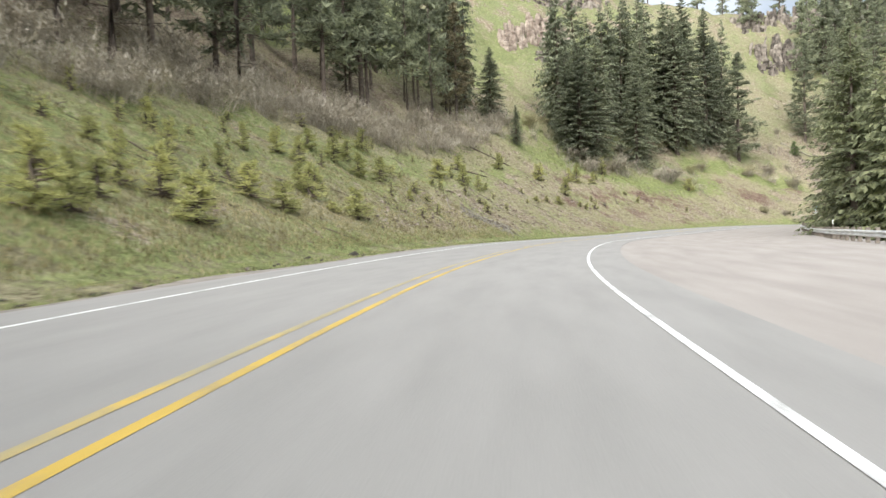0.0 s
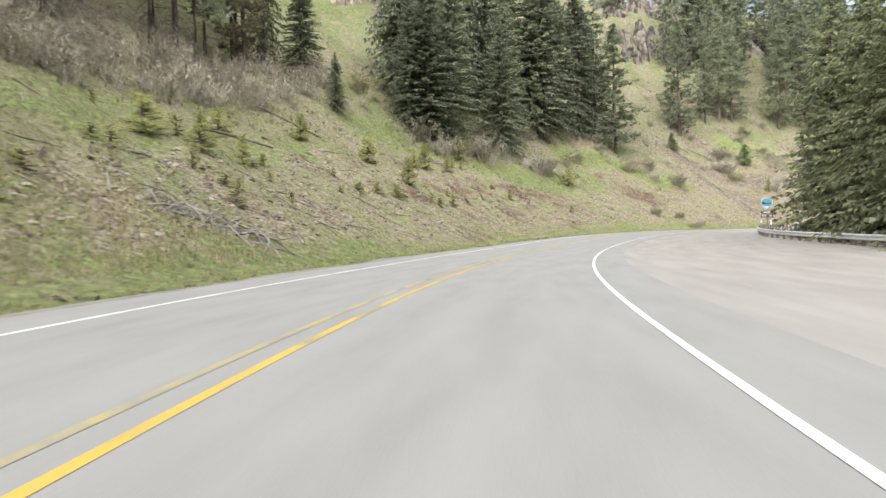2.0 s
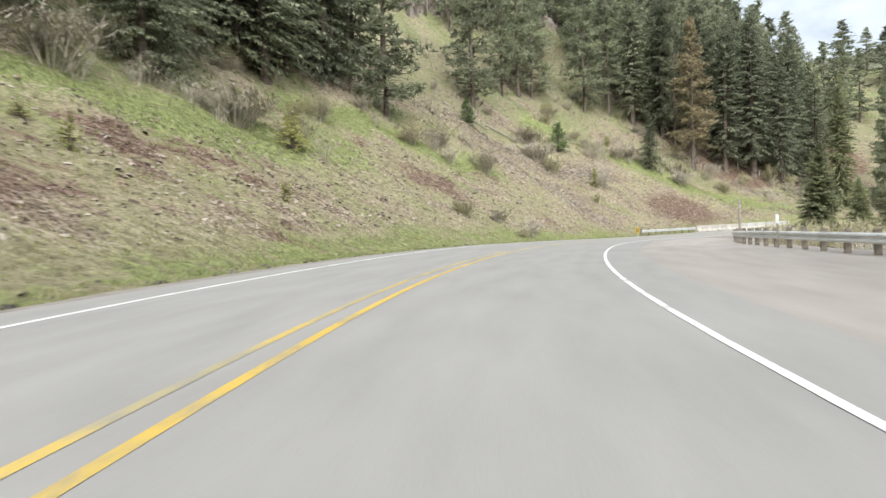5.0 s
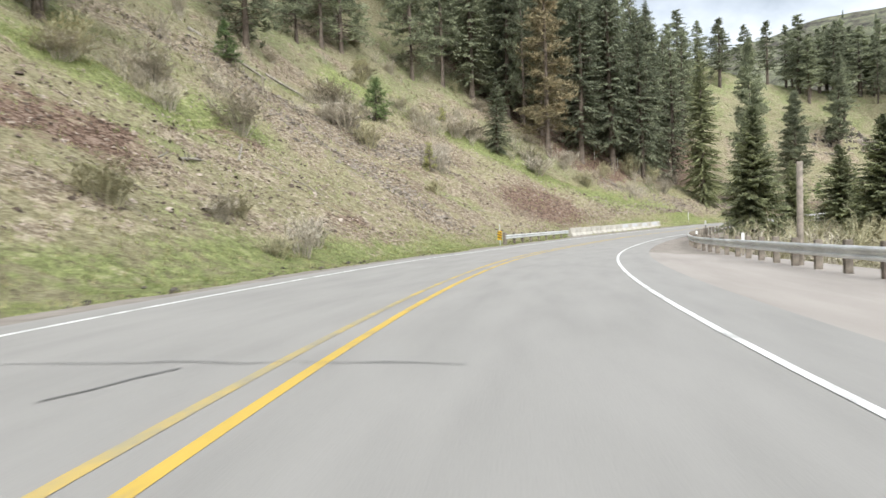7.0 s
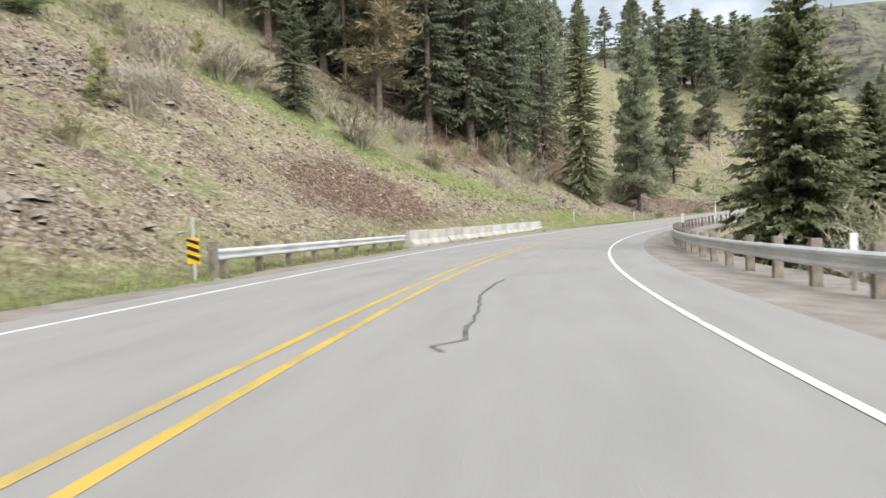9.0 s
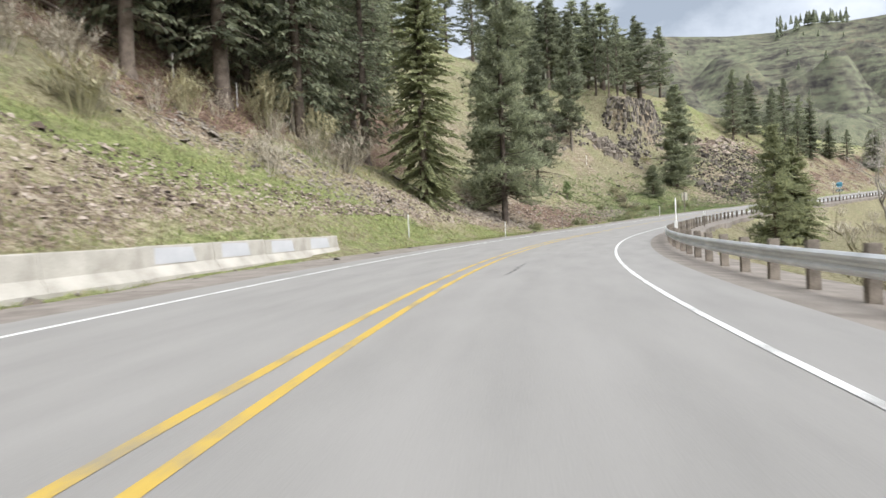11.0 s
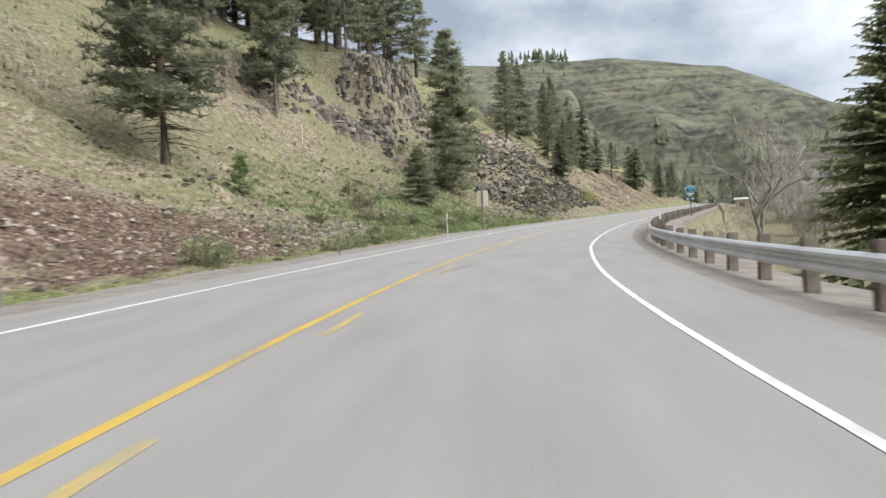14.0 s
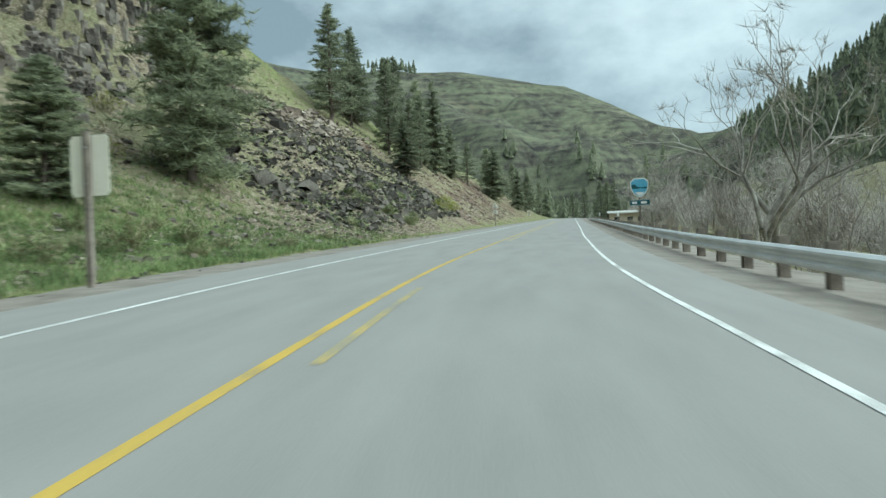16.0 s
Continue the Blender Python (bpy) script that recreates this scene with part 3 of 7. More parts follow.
def build_ground():
    xs, ys = axis_steps(-38, 262, 0.9, -2600, 2800), axis_steps(-14, 180, 0.9, -2600, 2600)
    gx, gy = np.meshgrid(xs, ys)
    gz = ground_height(gx, gy)
    nx, ny = len(xs), len(ys)
    verts = np.stack([gx.ravel(), gy.ravel(), gz.ravel()], 1)
    idx = np.arange(nx * ny).reshape(ny, nx)
    faces = np.stack([idx[:-1, :-1].ravel(), idx[:-1, 1:].ravel(), idx[1:, 1:].ravel(), idx[1:, :-1].ravel()], 1)
    me = bpy.data.meshes.new("ground")
    me.vertices.add(len(verts))
    me.vertices.foreach_set("co", verts.ravel())
    me.loops.add(faces.size)
    me.loops.foreach_set("vertex_index", faces.ravel())
    me.polygons.add(len(faces))
    me.polygons.foreach_set("loop_start", np.arange(0, faces.size, 4))
    me.update(calc_edges=True)
    me.shade_smooth()
    s, n, _ = road_coords(gx, gy)
    a = -n - 7.5
    x, y = gx.ravel(), gy.ravel()
    # stony soil on the cut up to its lip, fresh grass along the verge and the lip, drier ground above
    top = np.interp(s, LIP_S, LIP_A)
    inside = np.clip((top - a) / 2.5 + 0.5, 0, 1) * (a > 0)
    stony = np.where(a < 60, inside * np.interp(s, [0, 40, 60, 100, 330, 420], [0.18, 0.26, 0.36, 0.43, 0.46, 0.5]), 0.3)
    patch = np.clip(0.20 + 0.45 * ripple(x, y, 17, 12, 16) + 0.25 * ripple(x, y, 5.5, 12, 3), 0, 0.8) * np.clip((a - 8) / 6, 0, 1) * np.interp(s, [60, 110, 246, 262, 340, 400], [0.2, 1, 1, 0.4, 0.4, 0.05]) * np.clip((58 - a) / 20, 0.2, 1)
    stony = np.maximum(np.clip(stony + 0.26 * ripple(x, y, 7), 0, 1), patch)
    above = np.interp(s, [60, 100, 150, 165, 260, 300], [0.62, 0.56, 0.46, 0.36, 0.40, 0.46]) + np.clip((a - 38) / 20, 0, 1) * np.interp(s, [100, 150, 175], [0.3, 0.25, 0.14])
    green = np.where(n < 0, above * (1 - inside) + inside * np.interp(s, [0, 60, 90, 250], [0.44, 0.46, 0.40, 0.24]), 0.12)
    verge = np.clip((np.interp(s, VERGE_S, VERGE_A) - a) / 1.2, 0, 1) * (n < 0)
    green, stony = green + (0.62 - green) * verge, stony * (1 - 0.8 * verge)
    late = np.where(n < 0, np.clip((s - 248) / 14, 0, 1) * np.clip((335 - s) / 12, 0, 1) * np.clip((34 - a) / 10, 0, 1), 0)
    green, stony = green - 0.05 * late, stony + 0.26 * late * (a > 0)
    bare_soil = np.where(a > 0, np.maximum(np.exp(-((s - 260) / 13) ** 2) * np.clip((np.interp(s, [250, 268], [11, 8.5]) - a) / 5, 0, 1), np.exp(-((s - 192) / 9) ** 2 - ((a - 5.2) / 3.8) ** 2)), 0)
    stony = np.where(a > 0, np.maximum(stony, 0.85 * np.exp(-((s - 141.5) / 4.5) ** 2 - ((a - 9.0) / 2.6) ** 2)), stony)
    lush = np.where(a > -0.5, np.exp(-((s - 286) / 10) ** 2 - ((a - 3.0) / 4.5) ** 2), 0)
    strip_g, rubble = near_runs(s, a, GREEN_LIPS, 1.9) * (n < 0), near_runs(s, a, RUBBLE_RUNS, 2.1) * (n < 0)
    green = np.clip(green + 0.6 * strip_g + 0.5 * lush, 0, 1) * (1 - bare_soil)
    stony = np.clip((stony + bare_soil + 0.5 * rubble) * (1 - 0.9 * strip_g) * (1 - 0.6 * lush), 0, 1)
    reddish = np.where(a > 0, np.maximum(bare_soil, np.maximum(np.exp(-((s - 104) / 20) ** 2 - ((a - 7.5) / 4.5) ** 2), np.exp(-((s - 141.5) / 5) ** 2 - ((a - 9.0) / 3) ** 2))), 0) + np.where((s > 345) & (n < 0), 0.7, 0)
    litter = np.clip((a - np.interp(s, [204, 214, 240, 252], [15, 8, 9.5, 15])) / np.interp(s, [204, 214], [6, 3]), 0, 1) * np.clip((50 - a) / 12, 0, 1) * np.interp(s, [-20, 70, 92, 104, 204, 212, 250, 262], [1, 1, 0.8, 0, 0, 0.9, 0.9, 0])
    # brown litter; past s 206 its darker colour also paints in the woods' shade
    shaded_duff = litter * np.interp(s, [206, 214], [0.35, 1.0])
    streaks = 0.75 * inside * np.clip(ripple(x, y, 14, 12, 11) * 0.7, 0, 1) * np.interp(s, [50, 90, 200, 240], [0.4, 1, 1, 0.5])
    reddish = np.maximum(np.maximum(reddish, streaks), np.where(n < 0, shaded_duff, 0))
    stony, green = np.where(n < 0, np.maximum(stony, np.maximum(0.62 * litter, 0.9 * litter * (s > 206))), stony), np.where(n < 0, green * (1 - 0.6 * litter), green)
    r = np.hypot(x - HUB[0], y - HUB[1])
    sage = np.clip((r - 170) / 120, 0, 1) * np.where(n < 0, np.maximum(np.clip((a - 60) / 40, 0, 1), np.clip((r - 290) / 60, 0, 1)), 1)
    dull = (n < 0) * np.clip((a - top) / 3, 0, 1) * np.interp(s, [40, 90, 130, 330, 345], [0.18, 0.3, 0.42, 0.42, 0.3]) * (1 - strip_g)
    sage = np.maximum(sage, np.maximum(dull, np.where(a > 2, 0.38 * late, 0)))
    green = np.where(r > 300, 0.5, green)
    stony = np.where(r > 300, 0.04 + 0.12 * ripple(x, y, 60) + 0.14 * np.sin(gz.ravel() * 0.22 + ripple(x, y, 120, 12, 8)), stony)
    green = np.clip(green + 0.12 * ripple(x, y, 11, 12, 20), 0, 1)
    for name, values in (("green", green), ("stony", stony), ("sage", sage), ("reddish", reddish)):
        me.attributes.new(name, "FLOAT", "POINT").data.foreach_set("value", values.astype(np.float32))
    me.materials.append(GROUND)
    ob = new("ground", me)
    return tagged(ob, "grassy and stony hillside ground sloping up from the road", "hillside", kind="structure")


ground = build_ground()


def strip(name, s0, s1, n0, n1, mat, up=0.0, step=1.0, parent=None, thick=0.0, cols=1):
    """A ribbon along the road from s0 to s1; n0 and n1 are numbers or functions of s."""
    ss = np.linspace(s0, s1, max(2, int(round((s1 - s0) / step)) + 1))
    lo = n0(ss) if callable(n0) else np.full(len(ss), float(n0))
    hi = n1(ss) if callable(n1) else np.full(len(ss), float(n1))
    rows = [at_road(ss, lo + (hi - lo) * k / cols, up) for k in range(cols + 1)]
    if thick:
        a, b = rows[0].copy(), rows[-1].copy()
        a[:, 2] -= thick
        b[:, 2] -= thick
        rows = [a] + rows + [b]
    verts = np.concatenate(rows)
    m = len(ss)
    faces = [(j * m + k, (j + 1) * m + k, (j + 1) * m + k + 1, j * m + k + 1) for j in range(len(rows) - 1) for k in range(m - 1)]
    ob = mesh_object(name, verts, [f[::-1] for f in faces], mat, parent, smooth=False)
    wide = [lo] + [lo + (hi - lo) * k / cols for k in range(cols + 1)] + [hi] if thick else [lo + (hi - lo) * k / cols for k in range(cols + 1)]
    flat = np.stack([np.concatenate(wide) * 1.6, np.tile(ss, len(wide)) * 0.3], 1)
    uv = ob.data.uv_layers.new(name="along")
    uv.data.foreach_set("uv", flat[[lp.vertex_index for lp in ob.data.loops]].astype(np.float32).ravel())
    return ob


road = tagged(strip("road", -58, 600, -4.75, 4.7, ASPHALT, thick=0.5, cols=6), "worn grey asphalt two-lane highway curving to the right", "road", kind="structure")
wob = lambda size, amp, k: (lambda ss: amp * ripple(ss, ss * 0 + 3.0, size, 12, k))
left_edge = lambda ss: np.interp(ss, [165, 182, 216, 228, 244, 275, 340], [-5.55, -6.3, -7.3, -5.9, -6.3, -6.5, -6.7]) - 0.25 * ripple(ss, ss * 0, 13) - 0.07 * ripple(ss, ss * 0, 2.1, 12, 12)
right_edge = lambda ss: rail_n(ss) + 1.15 + 0.2 * ripple(ss, ss * 0, 9)
tagged(strip("shoulder", -58, 600, left_edge, -4.73, VERGE_GRAVEL, up=-0.03, thick=0.5, cols=2, step=0.5), "narrow grey gravel shoulder beside the cut slope", "shoulder", kind="structure")
tagged(strip("shoulder", -58, 152, 4.68, right_edge, SHOULDER, up=-0.012, thick=0.5, cols=5), "wide packed-gravel pull-out inside the curve", "shoulder", kind="structure")
tagged(strip("shoulder", 152, 600, 4.68, right_edge, VERGE_GRAVEL, up=-0.012, thick=0.5, cols=5), "brown-grey gravel shoulder under the guardrail", "shoulder", kind="structure")


def painted_line(n, mat, label, width, gaps, s0=-58, s1=598):
    """A painted line, cut where it is worn away."""
    thing = tagged(new("road_marking"), label, "road marking", kind="structure")
    cuts = [s0] + [v for g in gaps for v in g] + [s1]
    for a, b in zip(cuts[::2], cuts[1::2]):
        strip("line", a, b, lambda ss: n(ss) - width / 2, lambda ss: n(ss) + width / 2, mat, up=0.004, parent=thing, step=0.5 if b < 330 else 2)
    return thing


EDGE_S = [0, 35, 70, 128, 150, 200, 217, 234, 250, 260, 277, 300]
right_line = lambda ss: np.interp(ss, EDGE_S, [3.62, 3.54, 3.66, 3.55, 3.54, 3.42, 3.4, 3.4, 3.17, 3.18, 3.53, 3.5])
left_line = lambda ss: np.interp(ss, EDGE_S, [-3.6, -3.5, -3.4, -4.05, -3.95, -3.85, -3.85, -3.7, -3.6, -3.4, -3.15, -3.2])
centre = lambda side: (lambda ss: np.interp(ss, EDGE_S, [0.05, 0.0, -0.06, -0.08, -0.22, -0.14, -0.12, -0.18, -0.22, -0.12, 0.12, 0.1]) + 0.18 * side)
painted_line(left_line, WHITE_PAINT, "solid white edge line on grey asphalt", 0.10, [])
painted_line(right_line, WHITE_PAINT, "solid white edge line, chipped in places", 0.085, [])
painted_line(centre(1), YELLOW_PAINT, "solid yellow centre line nearest the driving lane", 0.105, [], s1=236.8)
painted_line(centre(1), YELLOW_WORN, "remnants of a yellow centre line", 0.10, [(240.5, 243.5), (245.0, 250.4), (252.8, 258.0), (259.0, 261.0), (263.6, 276.4), (281.5, 300)], s0=237.5)
painted_line(centre(-1), YELLOW_WORN, "faded and broken yellow centre line", 0.10, [(30, 34), (48.2, 48.9), (51.0, 51.4), (60.4, 61.2), (66.0, 66.4), (74.1, 75.0), (83.3, 83.7), (115, 123)], s1=140)
painted_line(centre(-1), YELLOW_PAINT, "solid yellow centre line", 0.105, [], s0=140)


def crack(points, width):
    """A tarred crack through points (s, n), wandering a little."""
    rng = random.Random(int(points[0][0] * 7))
    path = []
    for (s0, n0), (s1, n1) in zip(points, points[1:]):
        k = max(2, int(math.hypot(s1 - s0, n1 - n0) / 0.35))
        path += [(s0 + (s1 - s0) * j / k + rng.uniform(-0.05, 0.05), n0 + (n1 - n0) * j / k + rng.uniform(-0.05, 0.05)) for j in range(k)]
    v, f = [], []
    for k, (s, n) in enumerate(path):
        w = width * rng.uniform(0.4, 1.0)
        s2, n2 = path[min(k + 1, len(path) - 1)]
        s1, n1 = path[max(k - 1, 0)]
        d = math.hypot(s2 - s1, n2 - n1) or 1
        os, on = -(n2 - n1) / d * w / 2, (s2 - s1) / d * w / 2
        v += [at_road(np.array(s + os), np.array(n + on), 0.006), at_road(np.array(s - os), np.array(n - on), 0.006)]
        if k:
            f.append((2 * k - 2, 2 * k - 1, 2 * k + 1, 2 * k))
    ob = mesh_object("road_crack", v, f, TAR)
    return tagged(ob, "thin dark tarred crack across the asphalt", "road crack", kind="structure")


first_cracks = [([(24.5, 2.0), (24.1, 3.5), (24.8, 4.63), (25.7, 5.9), (26.5, 8.0)], 0.02), ([(120.4, -2.6), (120.2, -1.0), (120.2, 0.0)], 0.03), ([(126.1, -3.3), (126.3, -1.2), (126.2, 1.6)], 0.03), ([(126.0, -1.0), (125.3, -1.25), (124.7, -1.5)], 0.06),
               ([(165.9, 1.15), (163.5, 1.0), (161.4, 1.17), (159.8, 1.2), (159.0, 1.25), (158.7, 1.0), (158.0, 1.15)], 0.065), ([(200.7, -4.4), (200.7, 0.0), (200.8, 1.0)], 0.035)]
later_cracks = [
               ([(203.9, 1.05), (202.6, 0.9), (202.1, 1.0), (200.7, 0.93), (199.7, 0.78)], 0.06), ([(212.6, 0.95), (211.6, 0.9), (210.9, 1.0)], 0.03), ([(208.8, -4.5), (208.7, 0.4), (208.5, 4.0)], 0.032), ([(210.9, -2.5), (214.0, -2.5)], 0.03), ([(216.4, -4.6), (216.2, -1), (216, 3.2)], 0.035),
               ([(233.4, -4.5), (233.5, 0.8)], 0.032), ([(234.8, 0.5), (234.7, 4.4)], 0.03), ([(260.0, -4.5), (259.5, 0.4)], 0.032), ([(262, 0.7), (264, 1.0), (265.5, 1.8)], 0.03), ([(250.3, -0.05), (251.7, 0.3), (253.1, 0.36), (253.1, 1.0)], 0.03), ([(143, -3.0), (143.3, 0.5)], 0.02), ([(181, -3.5), (181.2, 2.5)], 0.025)]
for pts, w in first_cracks + later_cracks:
    crack(pts, w)

# ---------- plants ----------
def needle_spray(soup, base, along, size, rng, droop=0.25, slim=0.3):
    """A small kite-shaped spray of needles."""
    along = along.normalized()
    side = along.cross(Vector((rng.uniform(-0.5, 0.5), rng.uniform(-0.5, 0.5), 1))).normalized()
    w = size * slim * rng.uniform(0.7, 1.2)
    tip = base + along * size + Vector((0, 0, -droop * size))
    m = base + along * size * 0.45
    lift = Vector((0, 0, rng.uniform(-0.12, 0.12) * size))
    soup.tri(tuple(base), tuple(m + side * w + lift), tuple(tip))
    soup.tri(tuple(base), tuple(tip), tuple(m - side * w - lift))


def fir_mesh(seed, height, radius, mat, skirt=0.06, whorls=34, per=8, sprays=8, fall=0.85, name="fir", dead_low=0.0, droop=0.3, fine=1.0, extra=1):
    """A conical conifer: tapered trunk with dead stubs, and a crown of drooping branches set with sprays of needles."""
    rng = random.Random(seed)
    tree = new(name)
    trunk = Soup()
    lean = Vector((rng.uniform(-0.02, 0.02), rng.uniform(-0.02, 0.02), 0))
    zs = [-0.6, 0.0, 0.3, height * 0.25, height * 0.5, height * 0.75, height * 0.98]
    base_r = height * 0.0135 + 0.05
    trunk.tube([tuple(lean * z + Vector((0, 0, z))) for z in zs], [base_r * 1.5, base_r * 1.25, base_r, base_r * 0.8, base_r * 0.55, base_r * 0.28, 0.015], 7)
    crown = Soup()
    for k in range(whorls):
        u = k / (whorls - 1)
        z = height * (skirt + (0.985 - skirt) * u ** 0.92)
        reach = radius * (1 - (z / height)) ** fall * (1.0 if u > 0.08 else 0.75)
        for j in range(per if u < 0.8 else max(4, per - 3)):
            az = rng.uniform(0, 6.283)
            length = max(0.18, reach * rng.uniform(0.6, 1.18))
            zz = z + rng.uniform(-0.5, 0.5) * height / whorls
            rise = 0.45 * u - 0.22 + rng.uniform(-0.12, 0.12)
            out = Vector((math.cos(az), math.sin(az), rise)).normalized()
            start = lean * zz + Vector((0, 0, zz))
            bare = rng.random() < dead_low * (1 - u)
            mids = []
            steps = max(3, int(sprays * (0.4 + 0.6 * length / max(radius, 0.1))))
            for q in range(steps + 1):
                t = q / steps
                p = start + out * length * t + Vector((0, 0, -droop * length * t * t * (1 - u) + 0.1 * length * t ** 3))
                mids.append(p)
            if length > 0.9:
                trunk.tube([tuple(mids[0]), tuple(mids[len(mids) // 2]), tuple(mids[-1])], [0.035 * (1 - u) + 0.012, 0.02, 0.006], 3)
            if bare:
                continue
            for q in range(1, steps + 1):
                t = q / steps
                if t < 0.2 and length > 1.2:
                    continue
                size = (0.16 + 0.30 * (1 - 0.5 * t)) * min(1.0, 0.35 + length * 0.3) * rng.uniform(0.75, 1.3)
                for sgn in (-1, 1):
                    a2 = az + sgn * rng.uniform(0.45, 1.1)
                    needle_spray(crown, mids[q], Vector((math.cos(a2), math.sin(a2), rise * 0.5 + rng.uniform(-0.75, 0.15))), size * 1.45 * fine, rng)
                    for _ in range(extra if fine < 1.0 else 0):
                        a3 = az + sgn * rng.uniform(0.2, 1.4)
                        needle_spray(crown, mids[q].lerp(mids[q - 1], rng.random()), Vector((math.cos(a3), math.sin(a3), rise * 0.5 + rng.uniform(-0.8, 0.25))), size * 1.5 * fine, rng)
                if q == steps or rng.random() < 0.35:
                    needle_spray(crown, mids[q], out + Vector((0, 0, rng.uniform(-0.2, 0.2))), size * 1.4, rng)
    trunk.make("trunk", BARK, tree, smooth=True)
    crown.make("crown", mat, tree)
    return tree


def tuft(soup, p, size, rng, blades=7, up=0.4, thin=1.0):
    """A burst of long needles."""
    for _ in range(blades):
        d = Vector((rng.gauss(0, 1), rng.gauss(0, 1), rng.gauss(up, 0.7))).normalized()
        side = d.cross(Vector((rng.uniform(-1, 1), rng.uniform(-1, 1), 0.3))).normalized() * size * rng.uniform(0.13, 0.24) * thin
        tip = p + d * size * rng.uniform(0.7, 1.25)
        soup.tri(tuple(p - side * 0.6), tuple(p + side), tuple(tip))


def pine_mesh(seed, height, radius, mat, first=0.35, limbs=60, tufts=6, size=0.55, name="pine", top_round=0.6, blades=7, thin=1.0):
    """An open-crowned pine: straight bare trunk, dead lower limbs, and limbs that carry bursts of needles."""
    rng = random.Random(seed)
    tree = new(name)
    wood, crown = Soup(), Soup()
    base_r = height * 0.0092 + 0.05
    bend = [Vector((rng.uniform(-0.15, 0.15), rng.uniform(-0.15, 0.15), 0)) for _ in range(6)]
    zs = [-0.6, 0.1, height * 0.3, height * 0.55, height * 0.8, height * 0.98]
    wood.tube([tuple(b * z / height + Vector((0, 0, z))) for b, z in zip(bend, zs)], [base_r * 1.35, base_r * 1.1, base_r * 0.9, base_r * 0.65, base_r * 0.35, 0.02], 7)
    for k in range(int(limbs * 0.3)):
        z, az = height * rng.uniform(0.08, first + 0.1), rng.uniform(0, 6.283)
        ln = rng.uniform(0.25, 0.8) * radius
        wood.tube([(0, 0, z), (math.cos(az) * ln * 0.6, math.sin(az) * ln * 0.6, z - 0.1 * ln), (math.cos(az) * ln, math.sin(az) * ln, z - 0.25 * ln)], [0.03, 0.02, 0.006], 3)
    for k in range(limbs):
        u = (k + rng.random()) / limbs
        z = height * (first + (0.98 - first) * u)
        az = rng.uniform(0, 6.283)
        shape = (math.sin(math.pi * min(1, 0.28 + 0.72 * u)) ** top_round) * (1 - 0.55 * u)
        ln = max(0.3, radius * shape * rng.uniform(0.6, 1.2))
        rise = -0.15 + 0.6 * u + rng.uniform(-0.15, 0.2)
        p = Vector((0, 0, z))
        d = Vector((math.cos(az), math.sin(az), rise)).normalized()
        end = p + d * ln
        midp = p + d * ln * 0.55 + Vector((0, 0, -0.06 * ln))
        wood.tube([tuple(p), tuple(midp), tuple(end)], [0.05 * (1 - u) + 0.015, 0.03 * (1 - u) + 0.01, 0.006], 3)
        for q in range(max(3, int(tufts * (0.5 + 0.6 * ln / max(radius, 0.1))))):
            t = rng.uniform(0.35, 1.05)
            spread = 0.32 * ln * rng.uniform(0.2, 1)
            off = Vector((rng.gauss(0, 1), rng.gauss(0, 1), rng.gauss(0, 0.5))) * spread * 0.6
            tuft(crown, p + d * ln * t + off, size * rng.uniform(0.7, 1.25), rng, blades, 0.4, thin)
    wood.make("trunk", BARK, tree, smooth=True)
    crown.make("crown", mat, tree)
    return tree


def bush_mesh(seed, height, spread, mat, stems=26, twigs=10, name="bush", leaf=None, wide=1.5):
    """A bare shrub: many thin stems that fork into fine twigs."""
    rng = random.Random(seed)
    s = Soup()
    for _ in range(stems):
        az, out = rng.uniform(0, 6.283), rng.uniform(0.1, 1.0) ** 0.7
        h = height * rng.uniform(0.55, 1.05) * (1.1 - 0.45 * out)
        foot = Vector((math.cos(az), math.sin(az), 0)) * spread * 0.25 * out
        tip = Vector((math.cos(az), math.sin(az), 0)) * spread * out + Vector((rng.uniform(-0.15, 0.15), rng.uniform(-0.15, 0.15), h))
        m = (foot + tip) / 2 + Vector((0, 0, h * 0.15))
        s.tube([tuple(foot - Vector((0, 0, 0.25))), tuple(m), tuple(tip)], [0.016, 0.010, 0.003], 3)
        for _ in range(twigs):
            t = rng.uniform(0.25, 1.0)
            p = foot.lerp(m, t * 2) if t < 0.5 else m.lerp(tip, t * 2 - 1)
            d = Vector((rng.gauss(0, 1), rng.gauss(0, 1), rng.gauss(0.7, 0.6))).normalized() * height * rng.uniform(0.12, 0.32)
            side = d.cross(Vector((0.3, 0.2, 1))).normalized() * rng.uniform(0.006, 0.014) * wide
            s.tri(tuple(p - side), tuple(p + side), tuple(p + d))
            p2, d2 = p + d * 0.5, Vector((rng.gauss(0, 1), rng.gauss(0, 1), rng.gauss(0.5, 0.6))).normalized() * height * 0.12
            s.tri(tuple(p2 - side * 0.7), tuple(p2 + side * 0.7), tuple(p2 + d2))
    thing = new(name)
    s.make("crown", mat, thing)
    if leaf:
        f = Soup()
        for _ in range(stems * 9):
            az, out = rng.uniform(0, 6.283), rng.random() ** 0.6
            p = Vector((math.cos(az) * spread * out, math.sin(az) * spread * out, height * rng.uniform(0.15, 1.0) * (1.05 - 0.5 * out)))
            tuft(f, p, height * 0.10, rng, 3)
        f.make("foliage", leaf, thing)
    return thing


